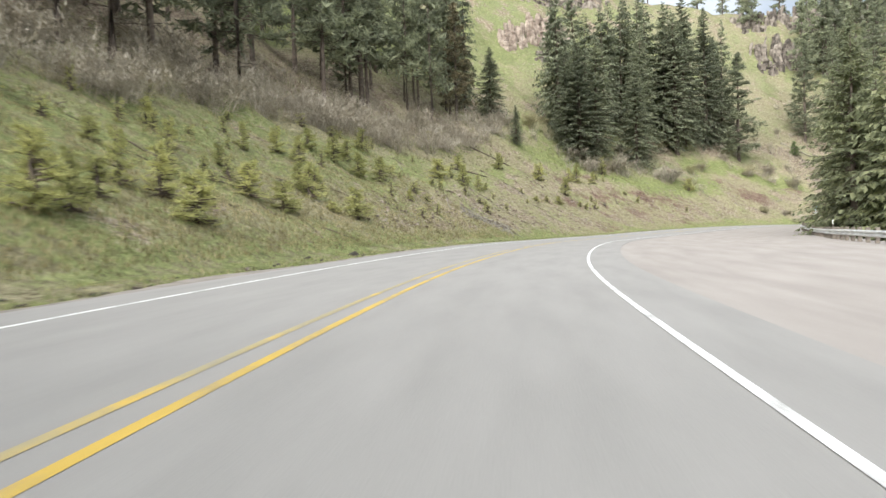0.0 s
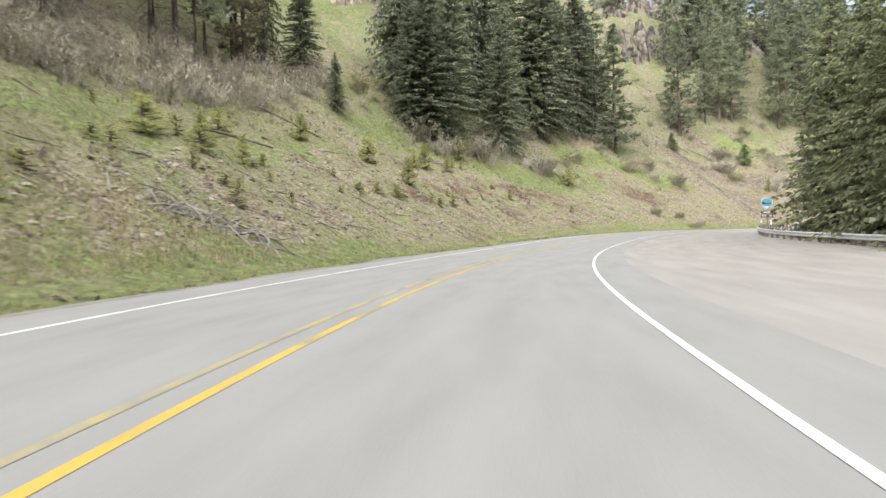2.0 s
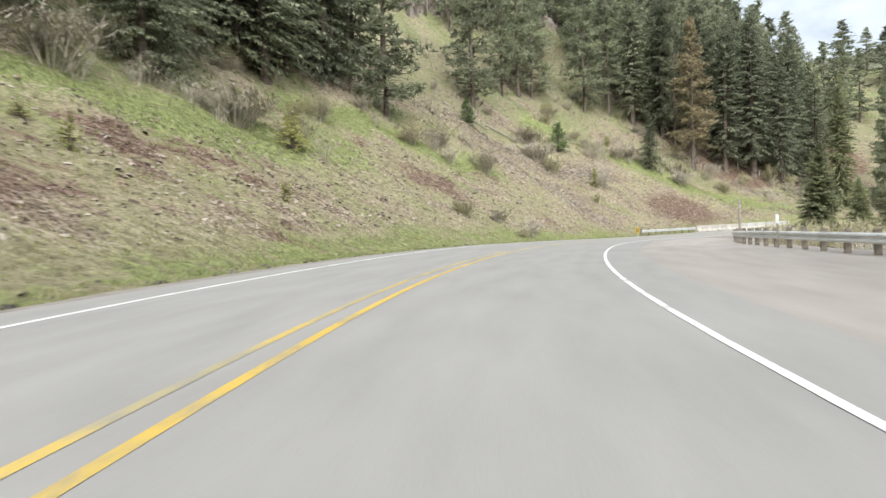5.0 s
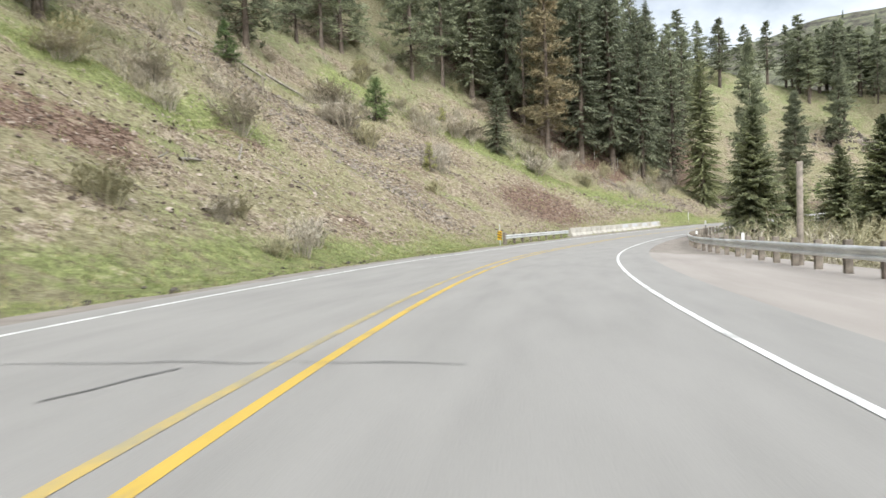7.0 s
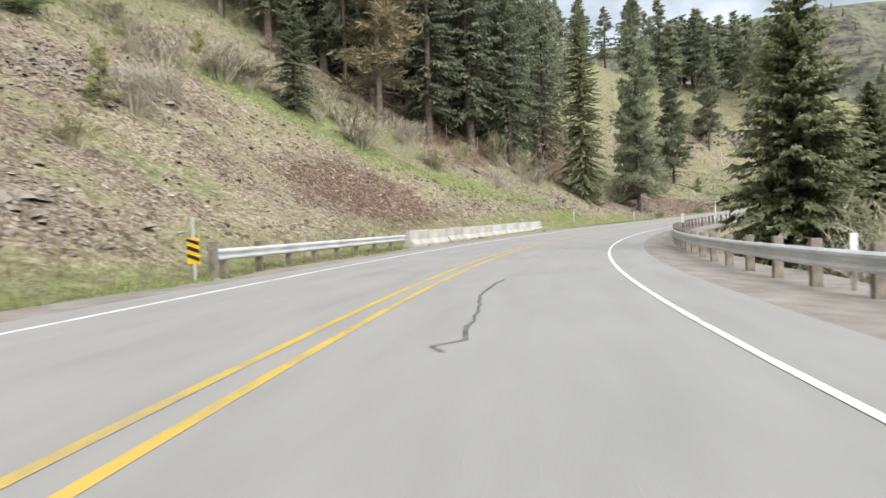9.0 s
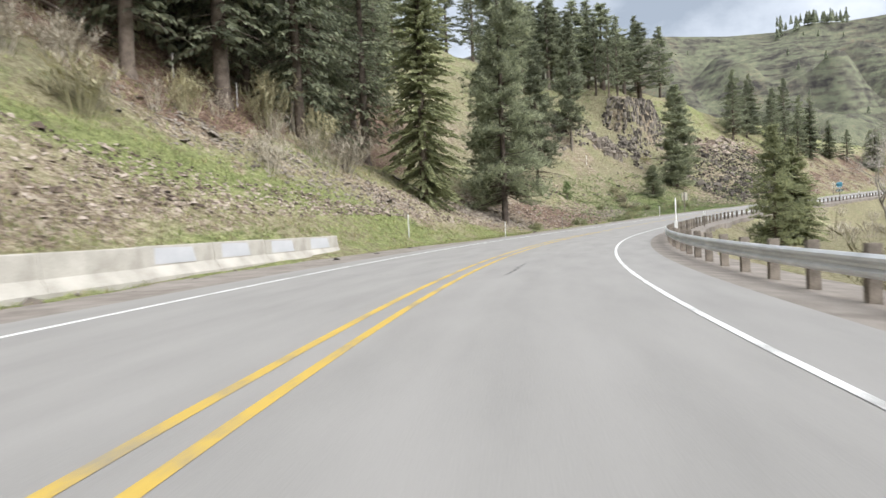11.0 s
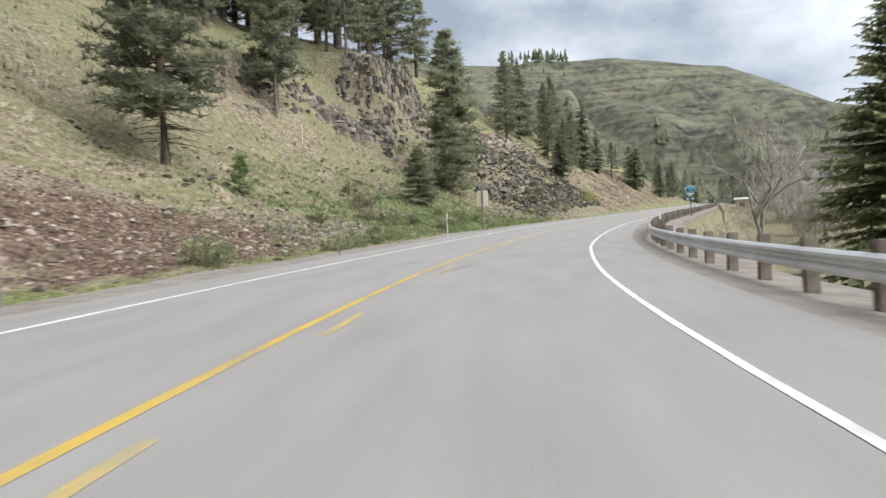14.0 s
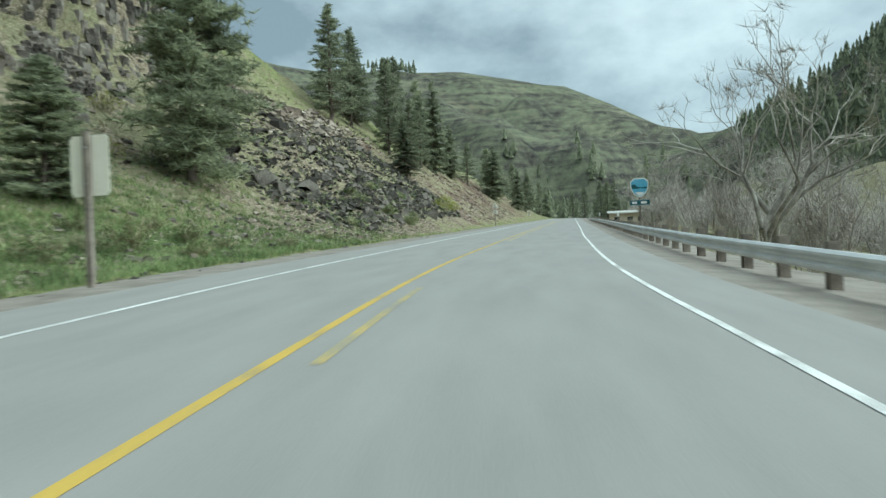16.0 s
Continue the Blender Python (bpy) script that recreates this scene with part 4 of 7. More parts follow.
def bare_tree_mesh(seed, height, name="bare_tree"):
    """A leafless broad-leaved tree that forks again and again."""
    rng = random.Random(seed)
    wood, fine = Soup(), Soup()

    def grow(p, d, length, r, level):
        bend = Vector((rng.gauss(0, 0.18), rng.gauss(0, 0.18), rng.gauss(0.05, 0.1)))
        m = p + d * length * 0.5
        end = m + (d + bend).normalized() * length * 0.5
        (wood if level < 3 else fine).tube([tuple(p), tuple(m), tuple(end)], [r, r * 0.82, r * 0.62], 6 if level < 2 else 3)
        if level >= 5:
            for _ in range(7):
                e2 = Vector((rng.gauss(0, 1), rng.gauss(0, 1), rng.gauss(0.5, 0.7))).normalized() * length * rng.uniform(0.5, 1.0)
                side = e2.cross(Vector((0.2, 0.4, 1))).normalized() * 0.0095
                fine.tri(tuple(end - side), tuple(end + side), tuple(end + e2))
            return
        for j in range(3 if level in (0, 2, 4) else 2):
            a = rng.uniform(0, 6.283)
            tilt = rng.uniform(0.3, 0.85)
            q = d.to_track_quat("Z", "Y")
            nd = q @ Vector((math.sin(tilt) * math.cos(a), math.sin(tilt) * math.sin(a), math.cos(tilt)))
            nd = (nd + Vector((0, 0, 0.16))).normalized()
            grow(end if j else m.lerp(end, rng.uniform(0.5, 1)), nd, length * rng.uniform(0.62, 0.82), r * rng.uniform(0.45, 0.62), level + 1)

    for k in range(rng.choice((1, 2, 2))):
        grow(Vector((rng.uniform(-0.2, 0.2), rng.uniform(-0.2, 0.2), -0.4)), Vector((rng.gauss(0, 0.14), rng.gauss(0, 0.14), 1)).normalized(), height * 0.3, height * 0.016, 0)
    tree = new(name)
    wood.make("trunk", PALE_BARK, tree, smooth=True)
    fine.make("crown", PALE_TWIG, tree)
    return tree


CROWN = 1.3                            # branch tips reach this far past the dense part of a crown


def planted(model, places, label, category, group, sizes=None, seed=1, sink=0.1):
    """Copies of one model at (s, n) places, each turned; sizes are (width, height) factors. The model itself takes the first place."""
    rng = random.Random(seed)
    tagged(model, label, category, group)
    for k, (s, n) in enumerate(places):
        x, y, z = ground_z(s, n)
        wide, tall = sizes[k]
        m = Matrix.Translation((x, y, z - sink)) @ pose(0, 0, 0, 0, 0, rng.uniform(0, 360)) @ Matrix.Diagonal((wide * rng.uniform(0.94, 1.06), wide * rng.uniform(0.94, 1.06), tall, 1))
        ob = model if k == 0 else copy_thing(model, Matrix())
        ob.matrix_basis = m


def plant_by_height(models, base_height, rows, label, category, group, seed, base_radius=0.0):
    """rows of (s, n, height) or (s, n, height, crown radius); models take turns."""
    for k, model in enumerate(models):
        mine = rows[k::len(models)]
        if mine:
            sizes = [((CROWN * r[3] / base_radius) if len(r) > 3 and base_radius else r[2] / base_height, r[2] / base_height) for r in mine]
            planted(model, [r[:2] for r in mine], label, category, group, sizes, seed + k)
        else:
            for c in list(model.children):
                bpy.data.objects.remove(c)
            bpy.data.objects.remove(model)


rng0 = random.Random(11)
PINE_LABEL = "tall pine with a bare brown trunk and open grey-green crown"
# the pine stand above the first cut
stand = [(47.8, -30.4, 23, 3.0), (47.2, -27.4, 22, 2.8), (64.5, -33.1, 24, 3.0), (68.6, -33.6, 24, 2.8), (74.3, -35.6, 25, 3.0), (84.6, -38.4, 24, 2.6), (88.5, -40.1, 25, 2.6), (92.5, -41.5, 25, 2.6), (97.0, -43.5, 26, 2.8),
         (73.4, -37.6, 25, 2.8), (80.4, -41.1, 26, 2.8), (88.0, -42.4, 25, 2.6), (90.9, -43.6, 25, 2.4), (87.7, -36.7, 24, 2.4), (96.2, -41.7, 24, 2.4), (36, -27.5, 24, 3.4), (41, -33, 24, 3.4), (32, -27, 22, 3.2), (22, -31, 23, 3.4), (14, -34, 24, 3.4), (27, -35, 25, 3.4), (8, -30, 22, 3.4)]
stand_back = [(rng0.uniform(2, 74), rng0.uniform(-60, -36), rng0.uniform(20, 27), rng0.uniform(2.8, 4.0)) for _ in range(30)] + [(rng0.uniform(4, 58), rng0.uniform(-46, -30), rng0.uniform(19, 25), rng0.uniform(2.4, 3.4)) for _ in range(12)] + [(rng0.uniform(70, 97), rng0.uniform(-62, -46), rng0.uniform(20, 26), rng0.uniform(2.6, 3.6)) for _ in range(12)]
plant_by_height([pine_mesh(28, 22, 3.6, PINE, 0.30, 64, 9, 0.85, blades=5, thin=1.1), pine_mesh(29, 22, 3.8, PINE, 0.22, 68, 9, 0.85, blades=5, thin=1.1)], 22, stand, PINE_LABEL, "pine tree", "pines on the hillside", 33, 3.6)
plant_by_height([pine_mesh(30, 22, 3.6, PINE, 0.26, 50, 8, 0.95, blades=5, thin=1.2), pine_mesh(34, 22, 3.8, PINE, 0.18, 50, 8, 0.95, blades=5, thin=1.2)], 22, stand_back, PINE_LABEL, "pine tree", "pines on the hillside", 35, 3.6)

# single pines over the open hillside, then the woods behind the scree
open_pines = [(151.8, -28.9, 24, 4.2), (154.0, -38.3, 23, 3.6), (173.5, -34.8, 24.5, 3.2), (182.6, -38.3, 25.5, 2.6), (186.6, -39.0, 27, 3.3), (189.2, -38.8, 23, 3.0), (199.1, -37.2, 28, 3.5), (204.1, -36.6, 28.5, 3.1), (215.9, -46.3, 25, 2.8),
              (212.8, -30.1, 33, 2.9), (209.3, -26.6, 30, 2.2), (221.5, -43.1, 24, 3.5), (211.9, -41.4, 24, 2.4), (193.8, -45.0, 22, 3.0), (206.5, -47.0, 22, 3.0), (218.0, -37.5, 27, 3.2), (226.0, -41.0, 25, 3.4), (228.5, -34.0, 27, 3.4), (236.5, -47.0, 24, 3.6)]
wood_back = [(236, -38, 26, 3.6), (243, -42, 25, 3.4), (249, -45, 22, 3.4), (258, -52, 20, 3.4), (263, -42, 20, 3.2), (270, -46, 19, 3.0), (256, -38, 21, 3.2), (232, -52, 24, 3.4), (224, -56, 22, 3.4), (241, -55, 22, 3.4), (250, -60, 20, 3.2)]
wood_back += [(rng0.uniform(186, 228), rng0.uniform(-64, -46), rng0.uniform(18, 24), rng0.uniform(2.6, 3.6)) for _ in range(20)] + [(rng0.uniform(204, 246), rng0.uniform(-50, -32), rng0.uniform(20, 27), rng0.uniform(2.8, 3.8)) for _ in range(20)] + [(rng0.uniform(196, 262), rng0.uniform(-80, -58), rng0.uniform(16, 22), rng0.uniform(2.6, 3.6)) for _ in range(20)]
plant_by_height([pine_mesh(21, 22, 3.6, PINE, 0.10, 110, 12, 0.62, blades=8, thin=0.8), pine_mesh(22, 22, 3.4, PINE, 0.16, 100, 12, 0.62, blades=8, thin=0.8), pine_mesh(23, 22, 3.8, PINE, 0.08, 116, 12, 0.62, blades=8, thin=0.8)], 22, open_pines, PINE_LABEL, "pine tree", "pines on the hillside", 31, 3.6)
plant_by_height([pine_mesh(26, 22, 3.7, PINE, 0.16, 62, 8, 0.92, blades=5, thin=1.2), pine_mesh(27, 22, 3.9, PINE, 0.08, 66, 8, 0.92, blades=5, thin=1.2)], 22, wood_back, PINE_LABEL, "pine tree", "pines on the hillside", 36, 3.7)
rim = [(rng0.uniform(168, 232), rng0.uniform(-98, -70), rng0.uniform(11, 17), rng0.uniform(1.6, 2.6)) for _ in range(22)]
plant_by_height([pine_mesh(24, 14, 3.0, PINE, 0.12, 60, 9, 0.7)], 14, rim, "small dark pine on the rocky rim", "pine tree", "pines on the hillside", 41, 3.0)
plant_by_height([pine_mesh(25, 24, 3.2, PINE_BROWN, 0.14, 110, 11, 0.6, blades=8, thin=0.8)], 24, [(207.2, -21.2, 27, 3.2), (211.5, -24.5, 23, 2.6), (142.0, -36.4, 24, 3.0), (94.6, -38.5, 20, 2.4)], "pine with browned needles and dead lower limbs", "pine tree", "pines on the hillside", 44, 3.2)

# pines along the skyline of the knoll, and lower ones beyond it
knoll = [(302.3, -51.8, 21, 2.9), (311.9, -49.4, 20, 2.6), (314.6, -44.9, 18.5, 3.2), (320.3, -41.4, 18.5, 3.4), (332.0, -39.2, 17.5, 3.4), (325.0, -39.0, 13, 2.4), (317.4, -43.1, 16, 2.0), (308.6, -51.7, 15, 2.3), (325.8, -48.4, 19, 2.7), (337.5, -43.2, 18, 1.8), (344.0, -40.5, 17, 1.9),
         (308.5, -46.9, 19, 2.3), (313.0, -38.5, 17, 1.5), (312.2, -35.0, 16, 1.4), (284.4, -66.2, 12.5, 1.8), (289.0, -63.7, 12, 1.8), (292.5, -60.0, 15, 2.0), (297.0, -57.0, 17, 2.2), (277.0, -62.0, 17, 2.6), (283.0, -56.0, 18, 2.6), (318.0, -36.5, 17, 1.6), (296.7, -33.5, 15, 1.8)]
knoll = [(s, n, h, r * (1.5 if r > 1.75 else 1.2)) for s, n, h, r in knoll] + [(rng0.uniform(300, 326), rng0.uniform(-60, -47), rng0.uniform(15, 20), rng0.uniform(2.8, 4.0)) for _ in range(10)]
plant_by_height([pine_mesh(37, 18, 2.6, PINE, 0.16, 84, 11, 0.5, blades=7, thin=0.9), pine_mesh(38, 18, 2.4, PINE, 0.24, 76, 11, 0.5, blades=7, thin=0.9)], 18, knoll, "slim pine standing on the crest of the knoll", "pine tree", "pines on the hillside", 39, 2.6)

FIR_LABEL = "tall dense dark-green fir with drooping branches"
firs_near = [(102.3, -39.4, 13, 2.7), (98.3, -30.0, 6.6, 1.3), (111.4, -28.3, 20.5, 4.8), (110.3, -30.4, 19, 2.6), (115.3, -28.4, 22.3, 4.4), (123.2, -26.4, 20.0, 3.5), (136.6, -32.8, 31, 4.6), (141.8, -32.8, 33, 5.0), (147.0, -32.4, 31, 4.5), (129.5, -31.5, 25, 4.0),
             (230.8, -20.8, 29, 4.2), (197.7, -22.4, 9.7, 1.9), (236.5, -24.5, 28, 4.2)]
firs_back = [(101.5, -44.4, 27, 2.5), (135.7, -36.4, 28, 5.0), (119.0, -34.0, 25, 4.4), (126.0, -37.0, 26, 4.4), (131.5, -39.0, 26, 4.4), (144.0, -39.0, 27, 4.4), (114.5, -36.5, 24, 4.0), (150.5, -41.0, 26, 4.2), (139.0, -43.0, 26, 4.2), (225.0, -27.0, 28, 4.4), (233.0, -31.0, 27, 4.4), (241.5, -29.5, 27, 4.4), (247.0, -34.5, 24, 4.2), (252.0, -31.0, 22, 3.8)]
firs_back += [(rng0.uniform(108, 152), rng0.uniform(-46, -33), rng0.uniform(24, 30), rng0.uniform(3.0, 4.0)) for _ in range(5)] + [(rng0.uniform(222, 252), rng0.uniform(-48, -31), rng0.uniform(22, 28), rng0.uniform(3.4, 4.2)) for _ in range(9)]
plant_by_height([fir_mesh(69, 24, 5.2, FIR, 0.04, 30, 9, 8, 0.68, fine=1.3)], 24, firs_back, FIR_LABEL, "fir tree", "firs on the hillside", 60, 5.2)
plant_by_height([fir_mesh(51, 24, 5.2, FIR, 0.03, 46, 11, 9, 0.70, fine=0.8), fir_mesh(52, 24, 4.8, FIR, 0.05, 44, 11, 9, 0.64, dead_low=0.1, fine=0.8), fir_mesh(53, 24, 5.4, FIR, 0.03, 44, 11, 9, 0.76, fine=0.8)], 24, firs_near, FIR_LABEL, "fir tree", "firs on the hillside", 61, 5.2)
plant_by_height([fir_mesh(67, 28, 4.4, FIR, 0.13, 42, 12, 9, 0.5, dead_low=0.25)], 28, [(221.6, -20.4, 32, 3.8), (226.0, -18.0, 27, 3.0), (216.8, -22.5, 28, 3.4), (211.0, -31.0, 27, 3.4), (218.5, -30.5, 29, 3.6), (225.5, -31.0, 28, 3.6), (231.5, -34.0, 28, 3.6), (207.0, -34.0, 26, 3.4)], "tall fir with a clear brown trunk below its dark crown", "fir tree", "firs on the hillside", 68, 4.4)
plant_by_height([fir_mesh(66, 28, 4.2, FIR, 0.09, 44, 10, 9, 0.6, dead_low=0.75)], 28, [(138.2, -31.2, 30, 4.0), (224.2, -22.6, 27, 3.4), (219.5, -25.5, 26, 3.2), (229.0, -25.0, 27, 3.2), (232.5, -22.5, 26, 3.0), (214.5, -28.0, 26, 3.2), (237.5, -20.5, 25, 3.0), (241.0, -24.5, 25, 3.2), (234.0, -28.5, 26, 3.2)], "tall fir with bare dead limbs below a thick crown", "fir tree", "firs on the hillside", 67, 4.2)
far_firs = [(352.4, -27.0, 14.5, 2.3), (358.0, -29.0, 15.5, 2.2), (371.0, -30.0, 15, 2.2), (366.2, -23.3, 14, 1.8), (379.6, -21.7, 12, 1.9), (386.0, -20.8, 16.5, 2.2), (364.0, -19.6, 10, 1.6), (395.0, -30.0, 16, 2.3), (424.0, -15.0, 13, 2.9), (429.0, -17.0, 12, 2.4), (472.0, -11.0, 9.5, 1.7), (350.3, -16.9, 7.3, 1.5), (376.0, -26.5, 14, 2.0), (390.0, -24.5, 14, 2.0), (403.0, -21.0, 11, 1.8), (363.0, -28.0, 14, 2.0), (412.0, -19.0, 9, 1.6)]
down_road = [(455, -12, 12), (486, -16, 13), (500, -12, 13), (520, -14, 15), (540, -10, 14), (490, 14, 13), (505, 17, 14), (520, 13, 15), (470, 24, 15), (455, 30, 15), (540, 15, 14), (560, 8, 15), (575, -9, 15), (590, 3, 15), (440, 36, 15), (430, 47, 16)]
far_all = [(s, n, h, r * 1.3) for s, n, h, r in far_firs] + [(s, n, h, h * 0.19) for s, n, h in down_road]
plant_by_height([pine_mesh(54, 15, 2.5, PINE, 0.10, 84, 11, 0.46, top_round=0.45, blades=8, thin=0.7), pine_mesh(55, 15, 2.3, PINE, 0.06, 90, 11, 0.44, top_round=0.4, blades=8, thin=0.7)], 15, far_all[::3] + far_all[1::3], "grey-green pine far along the road", "pine tree", "pines on the hillside", 71, 2.6)
plant_by_height([fir_mesh(56, 15, 2.6, FIR, 0.06, 34, 10, 7, 0.68, fine=0.8)], 15, far_all[2::3], "dark-green fir far along the road", "fir tree", "firs on the hillside", 73, 2.8)

# the trees that stand beside the road
plant_by_height([pine_mesh(57, 26, 3.9, PINE, 0.07, 240, 24, 0.5, top_round=0.45, blades=11, thin=0.58)], 26, [(243.6, -10.3, 29.5, 2.8), (249.5, -14.5, 17, 2.2)], "large shaggy pine at the foot of the cut slope", "pine tree", "pines by the road", 81, 3.9)
plant_by_height([pine_mesh(58, 16, 2.9, PINE, 0.04, 200, 22, 0.44, top_round=0.4, blades=10, thin=0.62)], 16, [(306.3, -18.3, 18, 3.0), (292.6, -15.6, 5.2, 1.5)], "bushy dark pine on the rocky slope", "pine tree", "pines by the road", 84, 2.9)
plant_by_height([pine_mesh(59, 18, 2.7, PINE, 0.17, 190, 20, 0.44, top_round=0.45, blades=10, thin=0.62), pine_mesh(61, 18, 2.6, PINE, 0.12, 160, 18, 0.46, top_round=0.45, blades=9, thin=0.65)], 18, [(268.2, -19.5, 19.5, 2.7), (289.6, -28.4, 22, 2.5)], "straight pine with a bare lower trunk on the slope", "pine tree", "pines by the road", 85, 2.7)
plant_by_height([fir_mesh(65, 24, 3.6, SPRUCE, 0.02, 54, 12, 13, 0.56, droop=0.36, fine=0.5, extra=3)], 24, [(235.2, -13.6, 25, 2.6)], "tall dense dark-green fir with branches down to the ground", "fir tree", "firs on the hillside", 62, 3.6)
plant_by_height([fir_mesh(70, 13, 3.3, SPRUCE, 0.02, 56, 13, 11, 0.66, droop=0.26, fine=0.55, extra=2)], 13, [(179.4, 9.8, 12, 2.3), (186.5, 12.4, 8, 1.6), (193.5, 15.5, 9.5, 2.0), (198, 20, 10, 2.0), (258.2, 11.8, 10, 2.2), (176, 18, 10, 2.2)], "broad fresh-green fir behind the guardrail", "fir tree", "firs behind the guardrail", 86, 3.3)
plant_by_height([pine_mesh(60, 10, 2.5, SPRUCE, 0.05, 150, 16, 0.34, top_round=0.9, blades=9, thin=0.7)], 10, [(244.6, 11.4, 9.8)], "bushy young green pine behind the guardrail", "pine tree", "pines by the road", 88)
grove = [(88, 18.8, 21), (96, 17.3, 21), (103, 17.2, 20), (110, 17.0, 18), (70, 19.5, 20), (79, 19.2, 20), (62, 21.5, 17), (68, 24, 18), (74, 21, 17), (80, 22.5, 19), (86, 19.5, 17), (90, 23, 20), (95, 18.5, 16), (99, 22, 19), (104, 19, 17), (108, 23, 18), (112, 19.5, 15), (102, 27, 19), (94, 28, 20), (85, 28, 19), (76, 29, 18), (58, 24, 18), (66, 29, 18), (50, 22, 17), (42, 22, 17)]
plant_by_height([fir_mesh(63, 18, 4.6, SPRUCE, 0.03, 34, 10, 9, 0.7, fine=0.72), fir_mesh(64, 18, 4.2, SPRUCE, 0.04, 34, 9, 9, 0.7, fine=0.72)], 18, [r for r in grove if r[1] < 20.5], "thick green fir in the grove inside the curve", "fir tree", "firs behind the guardrail", 91)

plant_by_height([fir_mesh(68, 18, 4.4, SPRUCE, 0.04, 24, 8, 7, 0.7, fine=1.35)], 18, [r for r in grove if r[1] >= 20.5], "thick green fir in the grove inside the curve", "fir tree", "firs behind the guardrail", 92)
# young pines over the lower slope
rng1 = random.Random(17)
low_young = [(15.5, -10.8, 2.2, 0.75), (16.5, -10.6, 1.9, 0.5), (18.4, -11.4, 1.4, 0.6), (23.2, -16.0, 1.0, 0.5), (20.5, -12.4, 2.1, 0.5), (21.6, -11.6, 2.0, 0.7), (21.5, -10.1, 1.9, 0.9), (29.1, -12.7, 1.8, 0.8), (30.5, -11.7, 1.5, 0.9), (35.5, -13.1, 2.0, 0.8), (36.9, -10.8, 1.9, 0.9), (31.5, -20.6, 1.7, 0.7),
             (38.4, -19.7, 1.9, 0.5), (30.6, -15.4, 1.2, 0.5), (41.7, -19.6, 1.8, 0.7), (47.1, -20.8, 1.7, 0.8), (48.5, -19.4, 2.0, 0.9), (55.2, -21.1, 2.2, 0.9), (28.4, -16.5, 1.5, 0.5), (35.3, -11.5, 0.7, 0.5), (35.7, -13.9, 1.7, 0.6), (40.7, -15.9, 1.0, 0.5), (41.9, -17.9, 1.9, 0.6)]
high_young = [(51.4, -20.1, 1.8, 0.9), (50.1, -18.1, 2.1, 0.8), (51.9, -17.2, 2.0, 0.9), (50.1, -13.5, 0.8, 0.5), (66.7, -19.8, 2.1, 1.0), (68.3, -17.6, 2.2, 0.8), (77.3, -24.0, 1.8, 0.9), (86.6, -24.0, 2.3, 0.9), (93.2, -17.5, 2.6, 0.8), (110.8, -23.4, 3.0, 0.9), (80.0, -30.7, 1.9, 0.8), (72.6, -18.2, 2.0, 0.5), (75.1, -18.6, 0.9, 0.5),
              (94.3, -22.7, 2.6, 1.1), (102.6, -22.0, 2.9, 0.9), (126.5, -17.9, 2.2, 1.0), (82.3, -15.7, 0.8, 0.5), (85.3, -15.9, 0.9, 0.5), (86.9, -15.0, 1.2, 0.7), (101.5, -22.6, 2.2, 0.6), (105.6, -21.2, 2.0, 0.6), (176.8, -17.0, 2.6, 0.6), (194.1, -27.8, 1.7, 0.6)]
small_young = []
while len(small_young) < 74:
    s, a = rng1.uniform(6, 118), rng1.uniform(3, 17)
    if rng1.random() < np.interp(s, [0, 50, 118], [1, 0.8, 0.35]):
        small_young.append((s, -7.5 - a, rng1.uniform(0.5, 1.3), rng1.uniform(0.25, 0.5)))
plant_by_height([pine_mesh(74, 2, 0.8, SAPLING, 0.03, 46, 5, 0.24, name="young_pine", blades=12, thin=0.42, top_round=0.35), pine_mesh(72, 2, 0.8, SAPLING, 0.05, 40, 5, 0.24, name="young_pine", blades=12, thin=0.42), pine_mesh(73, 2, 0.75, SAPLING, 0.06, 38, 5, 0.25, name="young_pine", blades=12, thin=0.42)],
                2, low_young + high_young, "young yellow-green pine seedling on the dry slope", "young pine", "young pines on the slope", 95, 0.8)
plant_by_height([pine_mesh(75, 1, 0.4, SAPLING, 0.05, 22, 4, 0.15, name="young_pine", blades=9, thin=0.5), pine_mesh(77, 1, 0.4, SAPLING, 0.03, 24, 4, 0.14, name="young_pine", blades=10, thin=0.5)],
                1, small_young, "small yellow-green pine seedling on the dry slope", "young pine", "young pines on the slope", 97, 0.4)
plant_by_height([pine_mesh(76, 4, 1.4, YOUNG_GREEN, 0.03, 70, 8, 0.32, name="young_pine", blades=10, thin=0.45, top_round=0.4)], 4, [(179.9, -25.1, 4.4, 1.4), (166, -29, 3.4, 1.0), (271, -17, 2.4, 0.8)], "bright green young pine beside the grassy lip", "young pine", "young pines on the slope", 99, 1.4)

